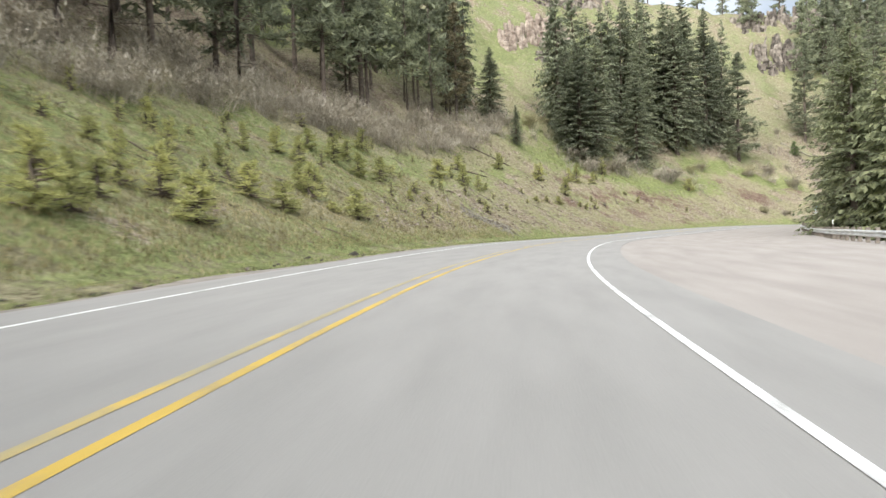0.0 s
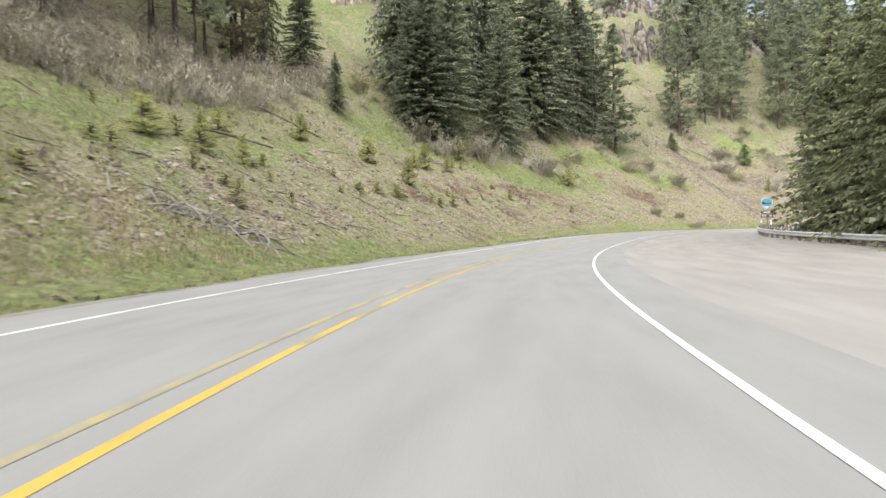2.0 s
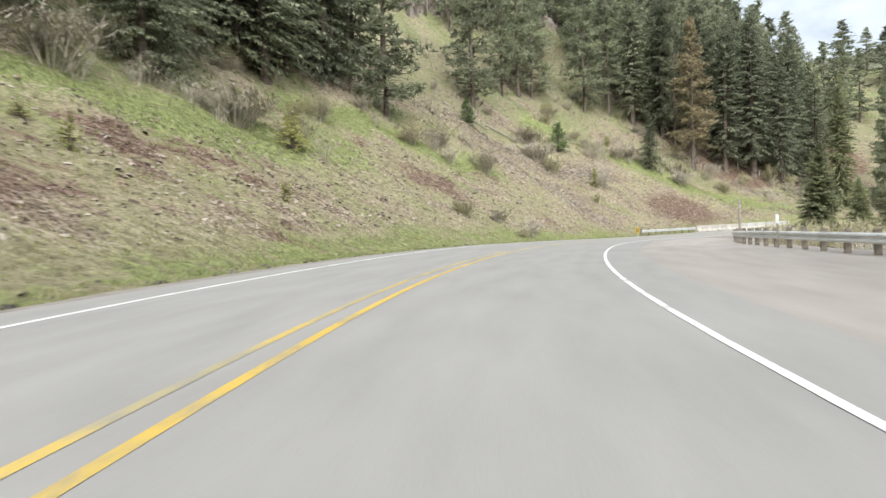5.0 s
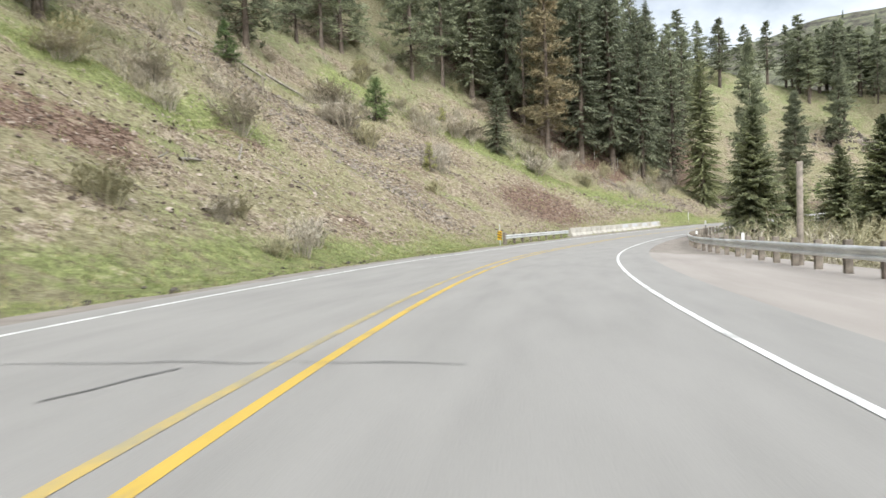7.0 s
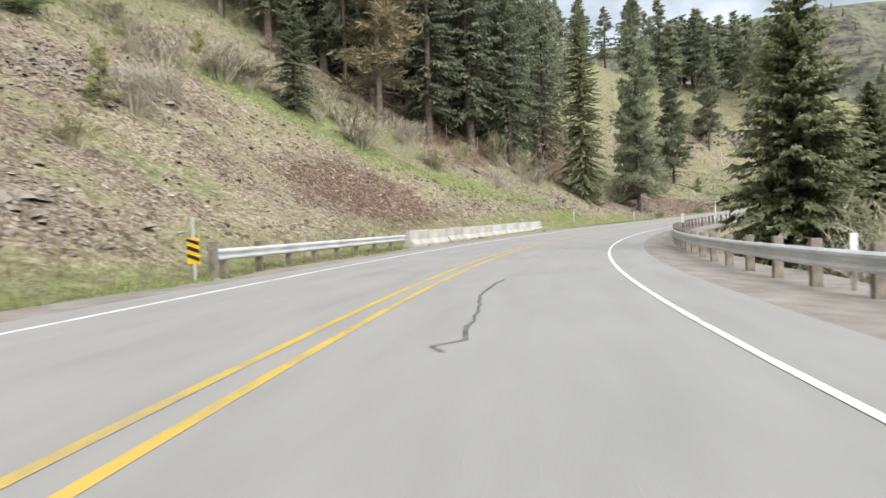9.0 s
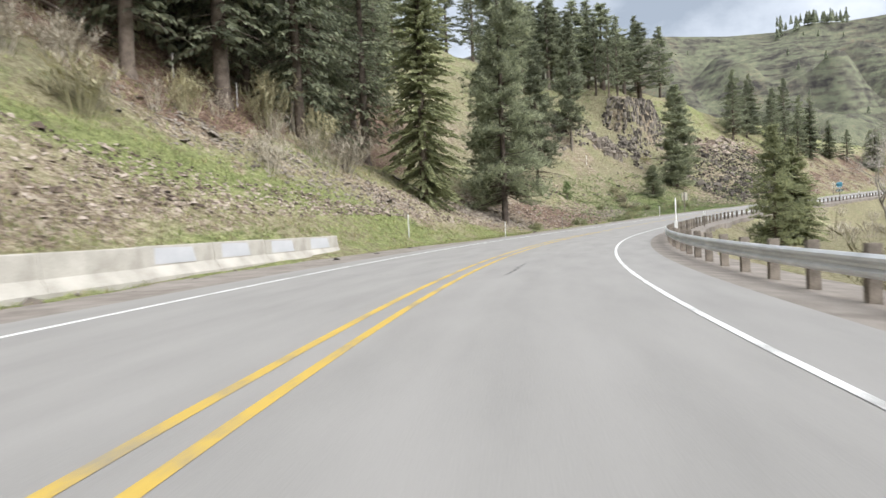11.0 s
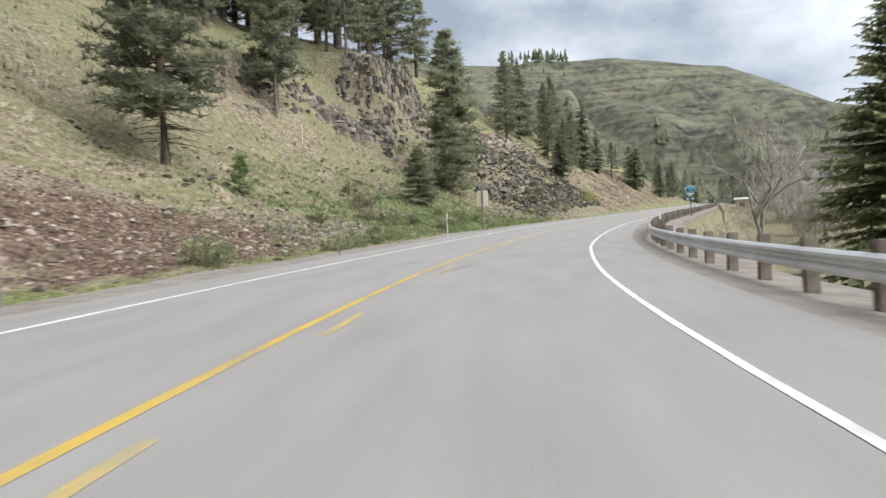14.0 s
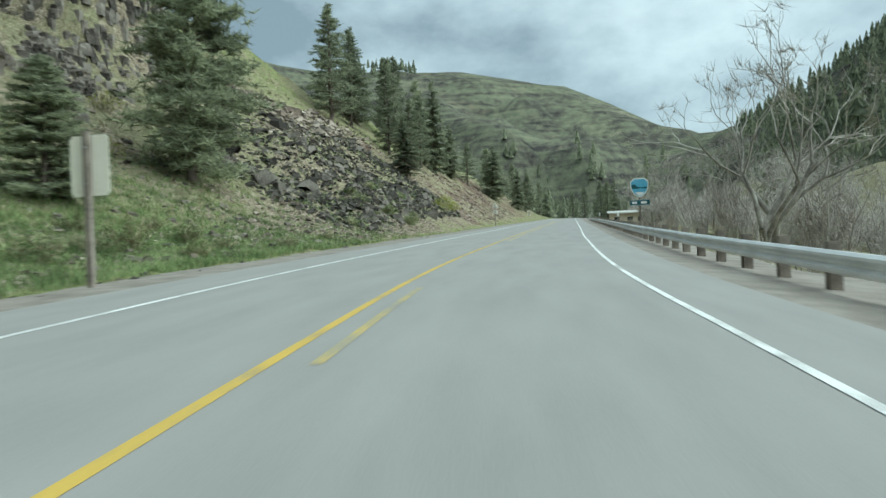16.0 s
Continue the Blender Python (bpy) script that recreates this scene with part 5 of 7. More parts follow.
# shrubs
rng2 = random.Random(19)
thicket = []
for _ in range(300):                   # thicket along the top of the first slope
    s = rng2.uniform(0, 104)
    thicket.append((s, -np.interp(s, [0, 20, 40, 66, 85, 104], [18, 19.5, 24, 25.5, 29, 32]) - abs(rng2.gauss(0, 4.5)), rng2.uniform(1.4, 3.2)))
shrubs = [(115.2, -23.3, 3.4, 2.6), (125.7, -21.9, 3.2, 2.8), (107.1, -35.1, 2.9, 2.6), (110.0, -24.8, 3.3, 2.2), (109.3, -27.8, 2.9, 2.2), (127.0, -18.2, 2.5, 1.3), (177.2, -28.7, 2.9, 2.6), (156.0, -19.1, 3.0, 1.6), (148.6, -22.9, 2.5, 1.3), (154.8, -24.1, 2.2, 1.3), (173.8, -23.8, 3.0, 2.2), (174.1, -21.6, 2.5, 1.8),
          (181.4, -19.2, 2.3, 0.9), (178.4, -17.0, 2.4, 1.2), (203.0, -21.0, 2.6, 2.2), (193.2, -25.2, 2.7, 2.2), (199.4, -17.8, 2.6, 2.1), (172.4, -14.0, 1.4, 0.8), (195.6, -24.7, 2.3, 2.0), (183.4, -19.8, 1.7, 1.0), (208.0, -16.1, 2.4, 1.5), (233.1, -18.7, 3.1, 2.1), (226.0, -14.8, 2.4, 1.6)]
shrubs += [(rng2.uniform(120, 250), -7.5 - rng2.uniform(14, 34), rng2.uniform(1.0, 2.4), rng2.uniform(0.7, 1.8)) for _ in range(60)]
low_shrubs = [(138.5, -11.3, 1.6, 1.0), (144.7, -8.3, 1.8, 0.8), (144.6, -10.9, 1.2, 0.7), (146.8, -8.8, 1.4, 0.8), (142.9, -8.3, 1.0, 0.6), (143.2, -10.7, 1.2, 0.7), (285.3, -17.9, 1.4, 0.8), (280.9, -12.5, 1.2, 1.1), (283.6, -16.0, 1.7, 0.8), (282.0, -14.8, 1.5, 1.0), (279.5, -13.2, 1.0, 0.9)]
plant_by_height([bush_mesh(101, 2, 1.25, TWIG, 40, 16), bush_mesh(102, 2, 1.25, TWIG, 40, 16), bush_mesh(103, 2, 1.25, OLIVE_TWIG, 40, 16)], 2, shrubs, "leafless grey-brown shrub of fine tangled twigs", "shrub", "bare shrubs", 111, 1.25)
plant_by_height([bush_mesh(115, 1.4, 0.9, OLIVE_TWIG, 40, 14), bush_mesh(116, 1.4, 0.9, TWIG, 36, 14)], 1.4, low_shrubs, "low leafless shrub with tan twigs on the cut slope", "shrub", "bare shrubs", 117, 0.9)
right_brush = [(rng2.uniform(95, 190), rng2.uniform(2.2, 14), rng2.uniform(1.4, 2.8)) for _ in range(85)] + [(rng2.uniform(255, 420), rng2.uniform(3.0, 22), rng2.uniform(0.9, 2.2)) for _ in range(120)]
right_brush = [(s, float(rail_n(s)) + n, h) for s, n, h in right_brush]


def thicket_mass(name, models, rows, label, seed):
    """A tangle of shrubs too dense to tell apart, joined into one mesh."""
    rng = np.random.RandomState(seed)
    data = []
    for m in models:
        me = m.children[0].data
        co = np.empty(len(me.vertices) * 3)
        me.vertices.foreach_get("co", co)
        data.append((co.reshape(-1, 3), [tuple(p.vertices) for p in me.polygons]))
        mat = me.materials[0]
        for c in list(m.children):
            bpy.data.objects.remove(c)
        bpy.data.objects.remove(m)
    verts, faces, count = [], [], 0
    for k, (s, n, h) in enumerate(rows):
        co, fs = data[k % len(data)]
        x, y, z = ground_z(s, n)
        a = rng.uniform(0, 6.283)
        g = h / 2 * rng.uniform(0.9, 1.15)
        verts.append(np.stack([(co[:, 0] * math.cos(a) - co[:, 1] * math.sin(a)) * g + x, (co[:, 0] * math.sin(a) + co[:, 1] * math.cos(a)) * g + y, co[:, 2] * h / 2 + z], 1))
        faces += [tuple(i + count for i in f) for f in fs]
        count += len(co)
    return tagged(mesh_object(name, np.concatenate(verts), faces, mat), label, "thicket", kind="stuff")


thicket_mass("thicket", [bush_mesh(108, 2, 1.6, TWIG, 18, 14, wide=2.3), bush_mesh(109, 2, 1.8, TWIG, 18, 14, wide=2.3)], thicket, "dense grey-brown leafless thicket below the pines", 141)
hill_brush = [(rng2.uniform(104, 250), -7.5 - 15 - 34 * rng2.betavariate(1.2, 1.7), rng2.uniform(0.7, 1.8)) for _ in range(190)] + [(rng2.gauss(s, 4), rng2.gauss(n, 1.6), rng2.uniform(1.2, 2.4)) for s, n in ((158, -24), (176, -27), (186, -26), (195, -26), (204, -22), (118, -24), (128, -22), (112, -26), (212, -19), (222, -16)) for _ in range(8)]
thicket_mass("hillside_brush", [bush_mesh(110, 2, 1.3, TWIG, 16, 11, wide=2.0), bush_mesh(111, 2, 1.5, TWIG, 16, 11, wide=2.0)], hill_brush, "low grey-brown leafless brush over the hillside", 142)
river_wood = [(rng2.uniform(304, 430), float(rail_n(330)) + rng2.uniform(9, 27), rng2.uniform(2.2, 7.6)) for _ in range(130)] + [(rng2.uniform(285, 430), float(rail_n(330)) + rng2.uniform(68, 92), rng2.uniform(6, 11)) for _ in range(60)]
thicket_mass("river_wood", [bush_mesh(112, 2, 0.85, PALE_TWIG, 12, 46, wide=0.55), bush_mesh(113, 2, 0.8, PALE_TWIG, 12, 46, wide=0.55)], river_wood, "grey haze of leafless trees along the river", 143)
plant_by_height([bush_mesh(114, 2, 1.2, OLIVE_TWIG, 34, 14, wide=1.6)], 2, [(223.5, -18.5, 4.0), (226.5, -17, 3.0), (216, -18, 2.6)], "tall olive-brown leafless shrub on the slope", "shrub", "bare shrubs", 115)
tan_brush = [(rng2.uniform(138, 204), rng2.uniform(2.4, 11), rng2.uniform(1.8, 3.6)) for _ in range(70)]
thicket_mass("brush", [bush_mesh(118, 2, 1.1, OLIVE_TWIG, 20, 16), bush_mesh(119, 2, 1.0, OLIVE_TWIG, 20, 16)], [(s, float(rail_n(s)) + n, h) for s, n, h in tan_brush], "tall tan leafless brush behind the guardrail", 122)
thicket_mass("brush", [bush_mesh(104, 2, 1.3, TWIG, 20, 11), bush_mesh(105, 2, 1.2, TWIG, 20, 11)], right_brush, "leafless tan brush behind the guardrail", 121)
plant_by_height([bush_mesh(106, 1.0, 0.8, OLIVE_TWIG, 44, 12, leaf=FORB)], 1.0, [(254.5, -7.4, 1.0), (262.5, -6.9, 0.9), (264.2, -7.0, 1.0), (267.4, -7.3, 0.8), (270.3, -7.7, 0.9), (271.4, -7.9, 1.0), (272.6, -8.1, 0.9), (244.5, -7.8, 0.9), (278, -10.5, 1.2), (282, -11, 1.1), (286, -10, 1.1), (290, -10.5, 1.2), (294, -11, 1.0)] + [(rng2.uniform(270, 330), rng2.uniform(-14, -8.6), rng2.uniform(0.5, 0.9)) for _ in range(30)], "low green leafy bush beside the road", "bush", "green bushes", 131)
plant_by_height([bush_mesh(107, 1.0, 0.9, OLIVE_TWIG, 24, 6, leaf=YELLOW_FORB)], 1.0, [(341, -10.6, 1.6), (344, -11.2, 1.5), (347, -10.8, 1.3), (349, -12, 1.2), (309, -26, 1.4), (304, -22, 1.1)], "bright yellow-green flowering bush", "bush", "green bushes", 134)

bare = [(307.7, 12.7, 13.0), (326.0, 9.1, 5.2), (340.0, 26.2, 9), (354.0, 26.7, 10), (317, 19, 8.5), (330, 18, 9.5), (333, 23, 10), (345, 20, 10), (358, 20, 11), (368, 14, 9), (322, 27, 9), (350, 30, 11), (365, 28, 11), (380, 18, 11), (395, 16, 11), (312, 23, 7.5), (336, 13.5, 6.5), (200, 24, 11), (212, 27, 12), (224, 25, 11), (252, 26, 12), (264, 22, 11)]
bare = [(s, n, h * 1.18) for s, n, h in bare]
plant_by_height([bare_tree_mesh(141, 10), bare_tree_mesh(142, 10), bare_tree_mesh(146, 10)], 10, bare, "leafless pale-barked tree on the river bank", "bare tree", "bare trees by the river", 145)


# ---------- stones, grass and litter ----------
def scattered_stones(name, count, place, size, mat, label, seed, flat=0.35):
    rng = np.random.RandomState(seed)
    s, n = place(rng, count)
    p = at_road(s, n)
    z = ground_height(p[:, 0], p[:, 1])
    base = np.array([(-1, -1, -0.6), (1, -0.9, -0.6), (0.9, 1, -0.6), (-1, 0.8, -0.6), (-0.6, -0.7, 0.55), (0.7, -0.5, 0.65), (0.5, 0.6, 0.5), (-0.7, 0.5, 0.6)], float)
    quads = [(4, 5, 6, 7), (0, 1, 5, 4), (1, 2, 6, 5), (2, 3, 7, 6), (3, 0, 4, 7)]
    verts, faces = [], []
    for k in range(count):
        r = size * math.exp(rng.normal(0, 0.42))
        v = base * (1 + rng.uniform(-0.35, 0.35, base.shape)) * np.array([1.0, rng.uniform(0.5, 0.9), rng.uniform(flat, 2 * flat)]) * r
        a, tilt = rng.uniform(0, 6.28), rng.normal(0, 0.35)
        ct, st, ca, sa = math.cos(tilt), math.sin(tilt), math.cos(a), math.sin(a)
        v = np.stack([v[:, 0] * ct + v[:, 2] * st, v[:, 1], v[:, 2] * ct - v[:, 0] * st], 1)
        v = np.stack([v[:, 0] * ca - v[:, 1] * sa, v[:, 0] * sa + v[:, 1] * ca, v[:, 2]], 1) + (p[k, 0], p[k, 1], z[k] + 0.12 * r)
        faces += [tuple(8 * k + i for i in f) for f in quads]
        verts.append(v)
    return tagged(mesh_object(name, np.concatenate(verts), faces, mat), label, "stones", kind="stuff")


def scree_place(rng, count):
    """Stones lie thicker the stonier the cut is."""
    s = 38 + 302 * rng.beta(1.15, 1.0, count)
    foot = np.interp(s, VERGE_S, VERGE_A)
    return s, -7.5 - foot - np.maximum(np.interp(s, LIP_S, LIP_A) - foot, 0.5) * rng.beta(1.1, 1.2, count)


def run_place(rng, count):
    """Grey rubble in runs down the slope."""
    s, a = np.empty(count), np.empty(count)
    for k in range(count):
        line = RUBBLE_RUNS[rng.randint(len(RUBBLE_RUNS))]
        j, u = rng.randint(len(line) - 1), rng.uniform()
        s[k], a[k] = (np.array(line[j]) * (1 - u) + np.array(line[j + 1]) * u) + rng.normal(0, 1.5, 2)
    return s, -7.5 - np.maximum(a, 0.3)


scattered_stones("scree", 30000, scree_place, 0.062, ROCK, "loose reddish-brown broken basalt over the cut slope", 3)
scattered_stones("scree", 7000, run_place, 0.085, GREY_ROCK, "streaks of loose grey basalt rubble on the slope", 4)
scattered_stones("pebbles", 2500, lambda r, c: (r.uniform(-5, 320, c), -5.3 - r.beta(1.2, 3, c) * 2.4), 0.06, GREY_ROCK, "small stones along the gravel shoulder", 6)


def grass_field(name, count, place, height, mat, label, seed, blades=5):
    rng = np.random.RandomState(seed)
    s, n = place(rng, count)
    p = at_road(s, n)
    z = ground_height(p[:, 0], p[:, 1]) - 0.03
    h = height * rng.uniform(0.5, 1.3, (count, blades))
    az, lean = rng.uniform(0, 6.283, (count, blades)), rng.uniform(0.15, 0.75, (count, blades))
    cx, cy = p[:, 0, None] + rng.normal(0, height * 0.3, (count, blades)), p[:, 1, None] + rng.normal(0, height * 0.3, (count, blades))
    w = height * 0.085
    dx, dy = np.cos(az), np.sin(az)
    zz = np.repeat(z[:, None], blades, 1)
    v = np.stack([np.stack([cx - dy * w, cy + dx * w, zz], -1), np.stack([cx + dy * w, cy - dx * w, zz], -1), np.stack([cx + dx * h * lean, cy + dy * h * lean, zz + h], -1)], 2).reshape(-1, 3)
    me = bpy.data.meshes.new(name)
    me.vertices.add(len(v))
    me.vertices.foreach_set("co", v.ravel())
    me.loops.add(len(v))
    me.loops.foreach_set("vertex_index", np.arange(len(v)))
    me.polygons.add(len(v) // 3)
    me.polygons.foreach_set("loop_start", np.arange(0, len(v), 3))
    me.update(calc_edges=True)
    me.materials.append(mat)
    return tagged(new(name, me), label, "grass", kind="stuff")


def verge_place(rng, count):
    s = rng.uniform(2, 330, count)
    s = np.where((s > 243) & (s < 330) & (rng.uniform(0, 1, count) < 0.85), s - 90, s)
    return s, left_edge(s) - 0.05 - rng.beta(1.1, 1.5, count) * np.interp(s, [0, 60, 140, 180, 215, 250, 330], [4.6, 4.4, 5.4, 3.5, 6.4, 1.2, 2.0])


def slope_place(rng, count):
    s, a = rng.uniform(2, 340, count), 30 * rng.beta(1.0, 1.8, count)
    keep = rng.uniform(0, 1, count)
    sparse = (a < np.interp(s, LIP_S, LIP_A)) & (keep < np.interp(s, [40, 80, 330], [0.0, 0.75, 0.8]))
    return np.where(sparse, rng.uniform(2, 60, count), s), -8.0 - a


grass_field("verge_grass", 26000, verge_place, 0.12, GRASS_GREEN, "fresh green grass along the roadside verge", 8)
grass_field("verge_straw", 8000, verge_place, 0.14, GRASS_DRY, "dry straw among the verge grass", 9, 4)
grass_field("hillside_scrub", 4500, lambda r, c: (r.uniform(60, 345, c), -24 - 34 * r.beta(1.1, 1.7, c)), 0.42, SCRUB, "low olive-brown scrub and dead stalks over the hillside", 14, 6)
grass_field("slope_grass", 36000, slope_place, 0.2, GRASS_DRY, "dry bunchgrass over the hillside", 10, 4)
grass_field("slope_grass", 12000, lambda r, c: (r.uniform(2, 245, c), -12 - 34 * r.beta(1.2, 1.6, c)), 0.22, GRASS_GREEN, "new green grass on the upper hillside", 12, 4)
grass_field("lip_grass", 9000, lambda r, c: tuple(np.array([np.array(l0[j]) * (1 - u) + np.array(l0[j + 1]) * u + r.normal(0, 1.2, 2) for l0, j, u in ((l1, r.randint(len(l1) - 1), r.uniform()) for l1 in (GREEN_LIPS[r.randint(4)] for _ in range(c)))]).T * np.array([[1], [-1]]) + np.array([[0], [-7.5]])), 0.16, GRASS_GREEN, "bright new grass along the lip of the cut", 15, 4)
grass_field("leafy_growth", 13000, lambda r, c: (r.normal(289, 12, c), -7.0 - 16 * r.beta(1.1, 1.6, c)), 0.22, FORB, "bright green leafy growth at the foot of the slope", 13, 6)


def snag(s, n, height, lean):
    """A standing dead trunk with broken stubs."""
    rng = random.Random(int(s))
    x, y, z = ground_z(s, n)
    soup = Soup()
    foot = Vector((x, y, z - 0.5))
    top = foot + Vector((lean, lean * 0.4, height))
    soup.tube([tuple(foot.lerp(top, t)) for t in (0, 0.1, 0.5, 1)], [0.2, 0.16, 0.12, 0.05], 7)
    for _ in range(14):
        p = foot.lerp(top, rng.uniform(0.25, 0.98))
        q = p + Vector((rng.uniform(-1, 1), rng.uniform(-1, 1), rng.uniform(-0.3, 0.3))).normalized() * rng.uniform(0.4, 1.4)
        soup.tube([tuple(p), tuple((p + q) / 2), tuple(q)], [0.03, 0.02, 0.006], 3)
    return tagged(soup.make("dead_tree", POST_WOOD, smooth=True), "standing dead pine trunk weathered grey", "dead tree", "dead trees")


snag(227.8, -20.0, 17, -0.9)
snag(288.5, -27.5, 7, 0.3)


def log_at(s, n, turn_deg, length, radius, mat, label, name="fallen_log", stubs=4, seed=0):
    rng = random.Random(seed)
    x, y, z = ground_z(s, n)
    h = math.radians(heading(s) + turn_deg)
    d = Vector((-math.sin(h), math.cos(h), 0))
    ex, ey = x + d.x * length, y + d.y * length
    ez = float(ground_height(np.array([ex]), np.array([ey]))[0])
    a, b = Vector((x, y, z + radius * 0.8)), Vector((ex, ey, ez + radius * 0.8))
    soup = Soup()
    pts = [a.lerp(b, t) + Vector((0, 0, rng.uniform(-0.04, 0.06))) for t in (0, 0.3, 0.6, 1)]
    soup.tube([tuple(p) for p in pts], [radius, radius * 0.9, radius * 0.75, radius * 0.45], 6)
    for _ in range(stubs):
        p = a.lerp(b, rng.uniform(0.2, 0.95))
        q = p + Vector((rng.uniform(-1, 1), rng.uniform(-1, 1), rng.uniform(0.1, 0.9))) * length * 0.12
        soup.tube([tuple(p), tuple((p + q) / 2 + Vector((0, 0, 0.03))), tuple(q)], [radius * 0.3, radius * 0.22, radius * 0.08], 4)
    return tagged(soup.make(name, mat, smooth=True), label, "log", "fallen wood")


for k, row in enumerate([(88, -30, -70, 6, 0.14, BARK), (76, -24, -35, 5, 0.10, BARK), (80, -22.5, -30, 4, 0.08, BARK), (84.4, -11.6, 25, 1.7, 0.05, DEADWOOD), (59.5, -10.5, 12, 3.0, 0.07, DEADWOOD), (63.4, -8.9, 40, 1.6, 0.05, DEADWOOD),
                         (57.5, -11.5, -15, 2.6, 0.06, DEADWOOD), (60, -9.3, -35, 2.2, 0.05, DEADWOOD), (98, -14, 30, 3.5, 0.11, BARK), (103, -15, 35, 3.0, 0.09, BARK), (166, -33, -25, 7, 0.18, DEADWOOD), (172, -31, -30, 5, 0.12, DEADWOOD),
                         (146, -14.5, 20, 3.5, 0.09, DEADWOOD), (152, -16, 30, 3.0, 0.07, DEADWOOD), (221, -24, -50, 6, 0.12, BARK), (214, -29, -40, 7, 0.13, BARK), (236, -17, -60, 5, 0.10, DEADWOOD), (176, -25, 15, 4, 0.12, DEADWOOD), (250, -12, 20, 2.5, 0.07, DEADWOOD), (128, -19, 25, 3.6, 0.09, BARK)]):
    s, n, turn, length, radius, mat = row
    log_at(s, n, turn, length, radius, mat, "fallen dead branch bleached grey on the slope" if mat is DEADWOOD else "dark fallen log lying on the hillside", "fallen_branch" if radius < 0.09 else "fallen_log", 4, k)



def laid_sticks(rng, count, place, length, radius, lift):
    """Points and radii of crooked sticks that follow the slope they lie on; lift heaps them up."""
    rows = []
    for _ in range(count):
        s, n = place(rng)
        ln, turn = rng.uniform(*length), rng.uniform(-1.3, 1.3)
        ts = (-0.5, -0.15, 0.2, 0.5)
        base = ground_z(s, n)
        h = math.radians(heading(s)) + turn
        bow = rng.uniform(-0.12, 0.12) * ln
        xs = np.array([base[0] - math.sin(h) * t * ln + math.cos(h) * bow * (0.25 - t * t) * 4 for t in ts])
        ys = np.array([base[1] + math.cos(h) * t * ln + math.sin(h) * bow * (0.25 - t * t) * 4 for t in ts])
        up, tip = rng.uniform(0, lift), rng.uniform(-0.3, 1.0) * lift
        zs = ground_height(xs, ys) + np.array([0.02, up, up, 0.02 + max(tip, 0)])
        r = rng.uniform(*radius)
        rows.append((list(zip(xs.tolist(), ys.tolist(), zs.tolist())), [r, r * 0.9, r * 0.7, r * 0.3]))
    return rows


def brushwood_pile(place, count, seed, label):
    """A heap of cut branches, each a part."""
    pile = tagged(new("brushwood_pile"), label, "brushwood pile", "fallen wood")
    rng = random.Random(seed)
    for k, (pts, radii) in enumerate(laid_sticks(rng, count, place, (0.8, 2.6), (0.012, 0.045), 0.42)):
        stick = Soup()
        stick.tube(pts, radii, 5)
        stick.make("branch", DEADWOOD if k % 5 else BARK, pile, smooth=True)


def slash(name, count, place, length, radius, mat, label, seed):
    """Broken sticks strewn over the ground."""
    soup = Soup()
    for pts, radii in laid_sticks(random.Random(seed), count, place, length, radius, 0.06):
        soup.tube(pts, radii, 4)
    return tagged(soup.make(name, mat, smooth=True), label, "dead sticks", kind="stuff")


def pile_place(rng):
    u = rng.random()
    return 58.3 + 2.6 * u + rng.gauss(0, 0.35), -12.6 + 3.6 * u + rng.gauss(0, 0.45)


brushwood_pile(pile_place, 70, 5, "heap of bleached cut branches on the grassy slope")
slash("dead_sticks", 150, lambda r: (r.uniform(22, 96), -7.5 - 1.5 - 13 * r.betavariate(1.3, 1.4)), (0.6, 2.4), (0.015, 0.05), BARK, "dark broken sticks strewn over the dry slope", 6)
slash("dead_sticks", 130, lambda r: (r.uniform(30, 190), -7.5 - 1.5 - 13 * r.betavariate(1.3, 1.4)), (0.6, 2.2), (0.012, 0.035), DEADWOOD, "bleached broken sticks strewn over the dry slope", 7)

# ---------- guardrails ----------
BEAM = [(0.0, 0.575), (-0.03, 0.57), (-0.082, 0.525), (-0.082, 0.485), (-0.004, 0.435), (-0.004, 0.395), (-0.082, 0.345), (-0.082, 0.305), (-0.03, 0.265), (0.0, 0.26)]
BEAM = [(d, h - 0.04) for d, h in BEAM]


def rail_lift(s):
    """The beam stands higher over the road along the first bends."""
    return np.interp(s, [90, 128, 165, 200, 245, 262], [0.06, 0.13, 0.13, 0.085, 0.085, 0.0])


def beam_panel(name, s0, s1, line, side, parent):
    """One W-profile steel panel along line(s); side is +1 where the road lies towards smaller n."""
    ss = np.linspace(s0 - 0.12, s1 + 0.02, 6)
    nn = line(ss)
    lift = rail_lift(ss)
    rows = [at_road(ss, nn + side * d, h + lift) for d, h in BEAM] + [at_road(ss, nn + side * (d + 0.006), h + lift) for d, h in BEAM[::-1]]
    m, k = len(ss), len(rows)
    verts = np.concatenate(rows)
    faces = [(j * m + i, ((j + 1) % k) * m + i, ((j + 1) % k) * m + i + 1, j * m + i + 1) for j in range(k) for i in range(m - 1)]
    faces += [tuple(j * m for j in range(k)), tuple(j * m + m - 1 for j in range(k - 1, -1, -1))]
    return mesh_object(name, verts, faces, STEEL, parent)


def post_data():
    bm = bmesh.new()
    box(bm, -0.09, -0.075, -0.95, 0.09, 0.075, 0.66, 0.012)
    me = bpy.data.meshes.new("post")
    bm.to_mesh(me)
    bm.free()
    me.materials.append(POST_WOOD)
    return me


POST = post_data()


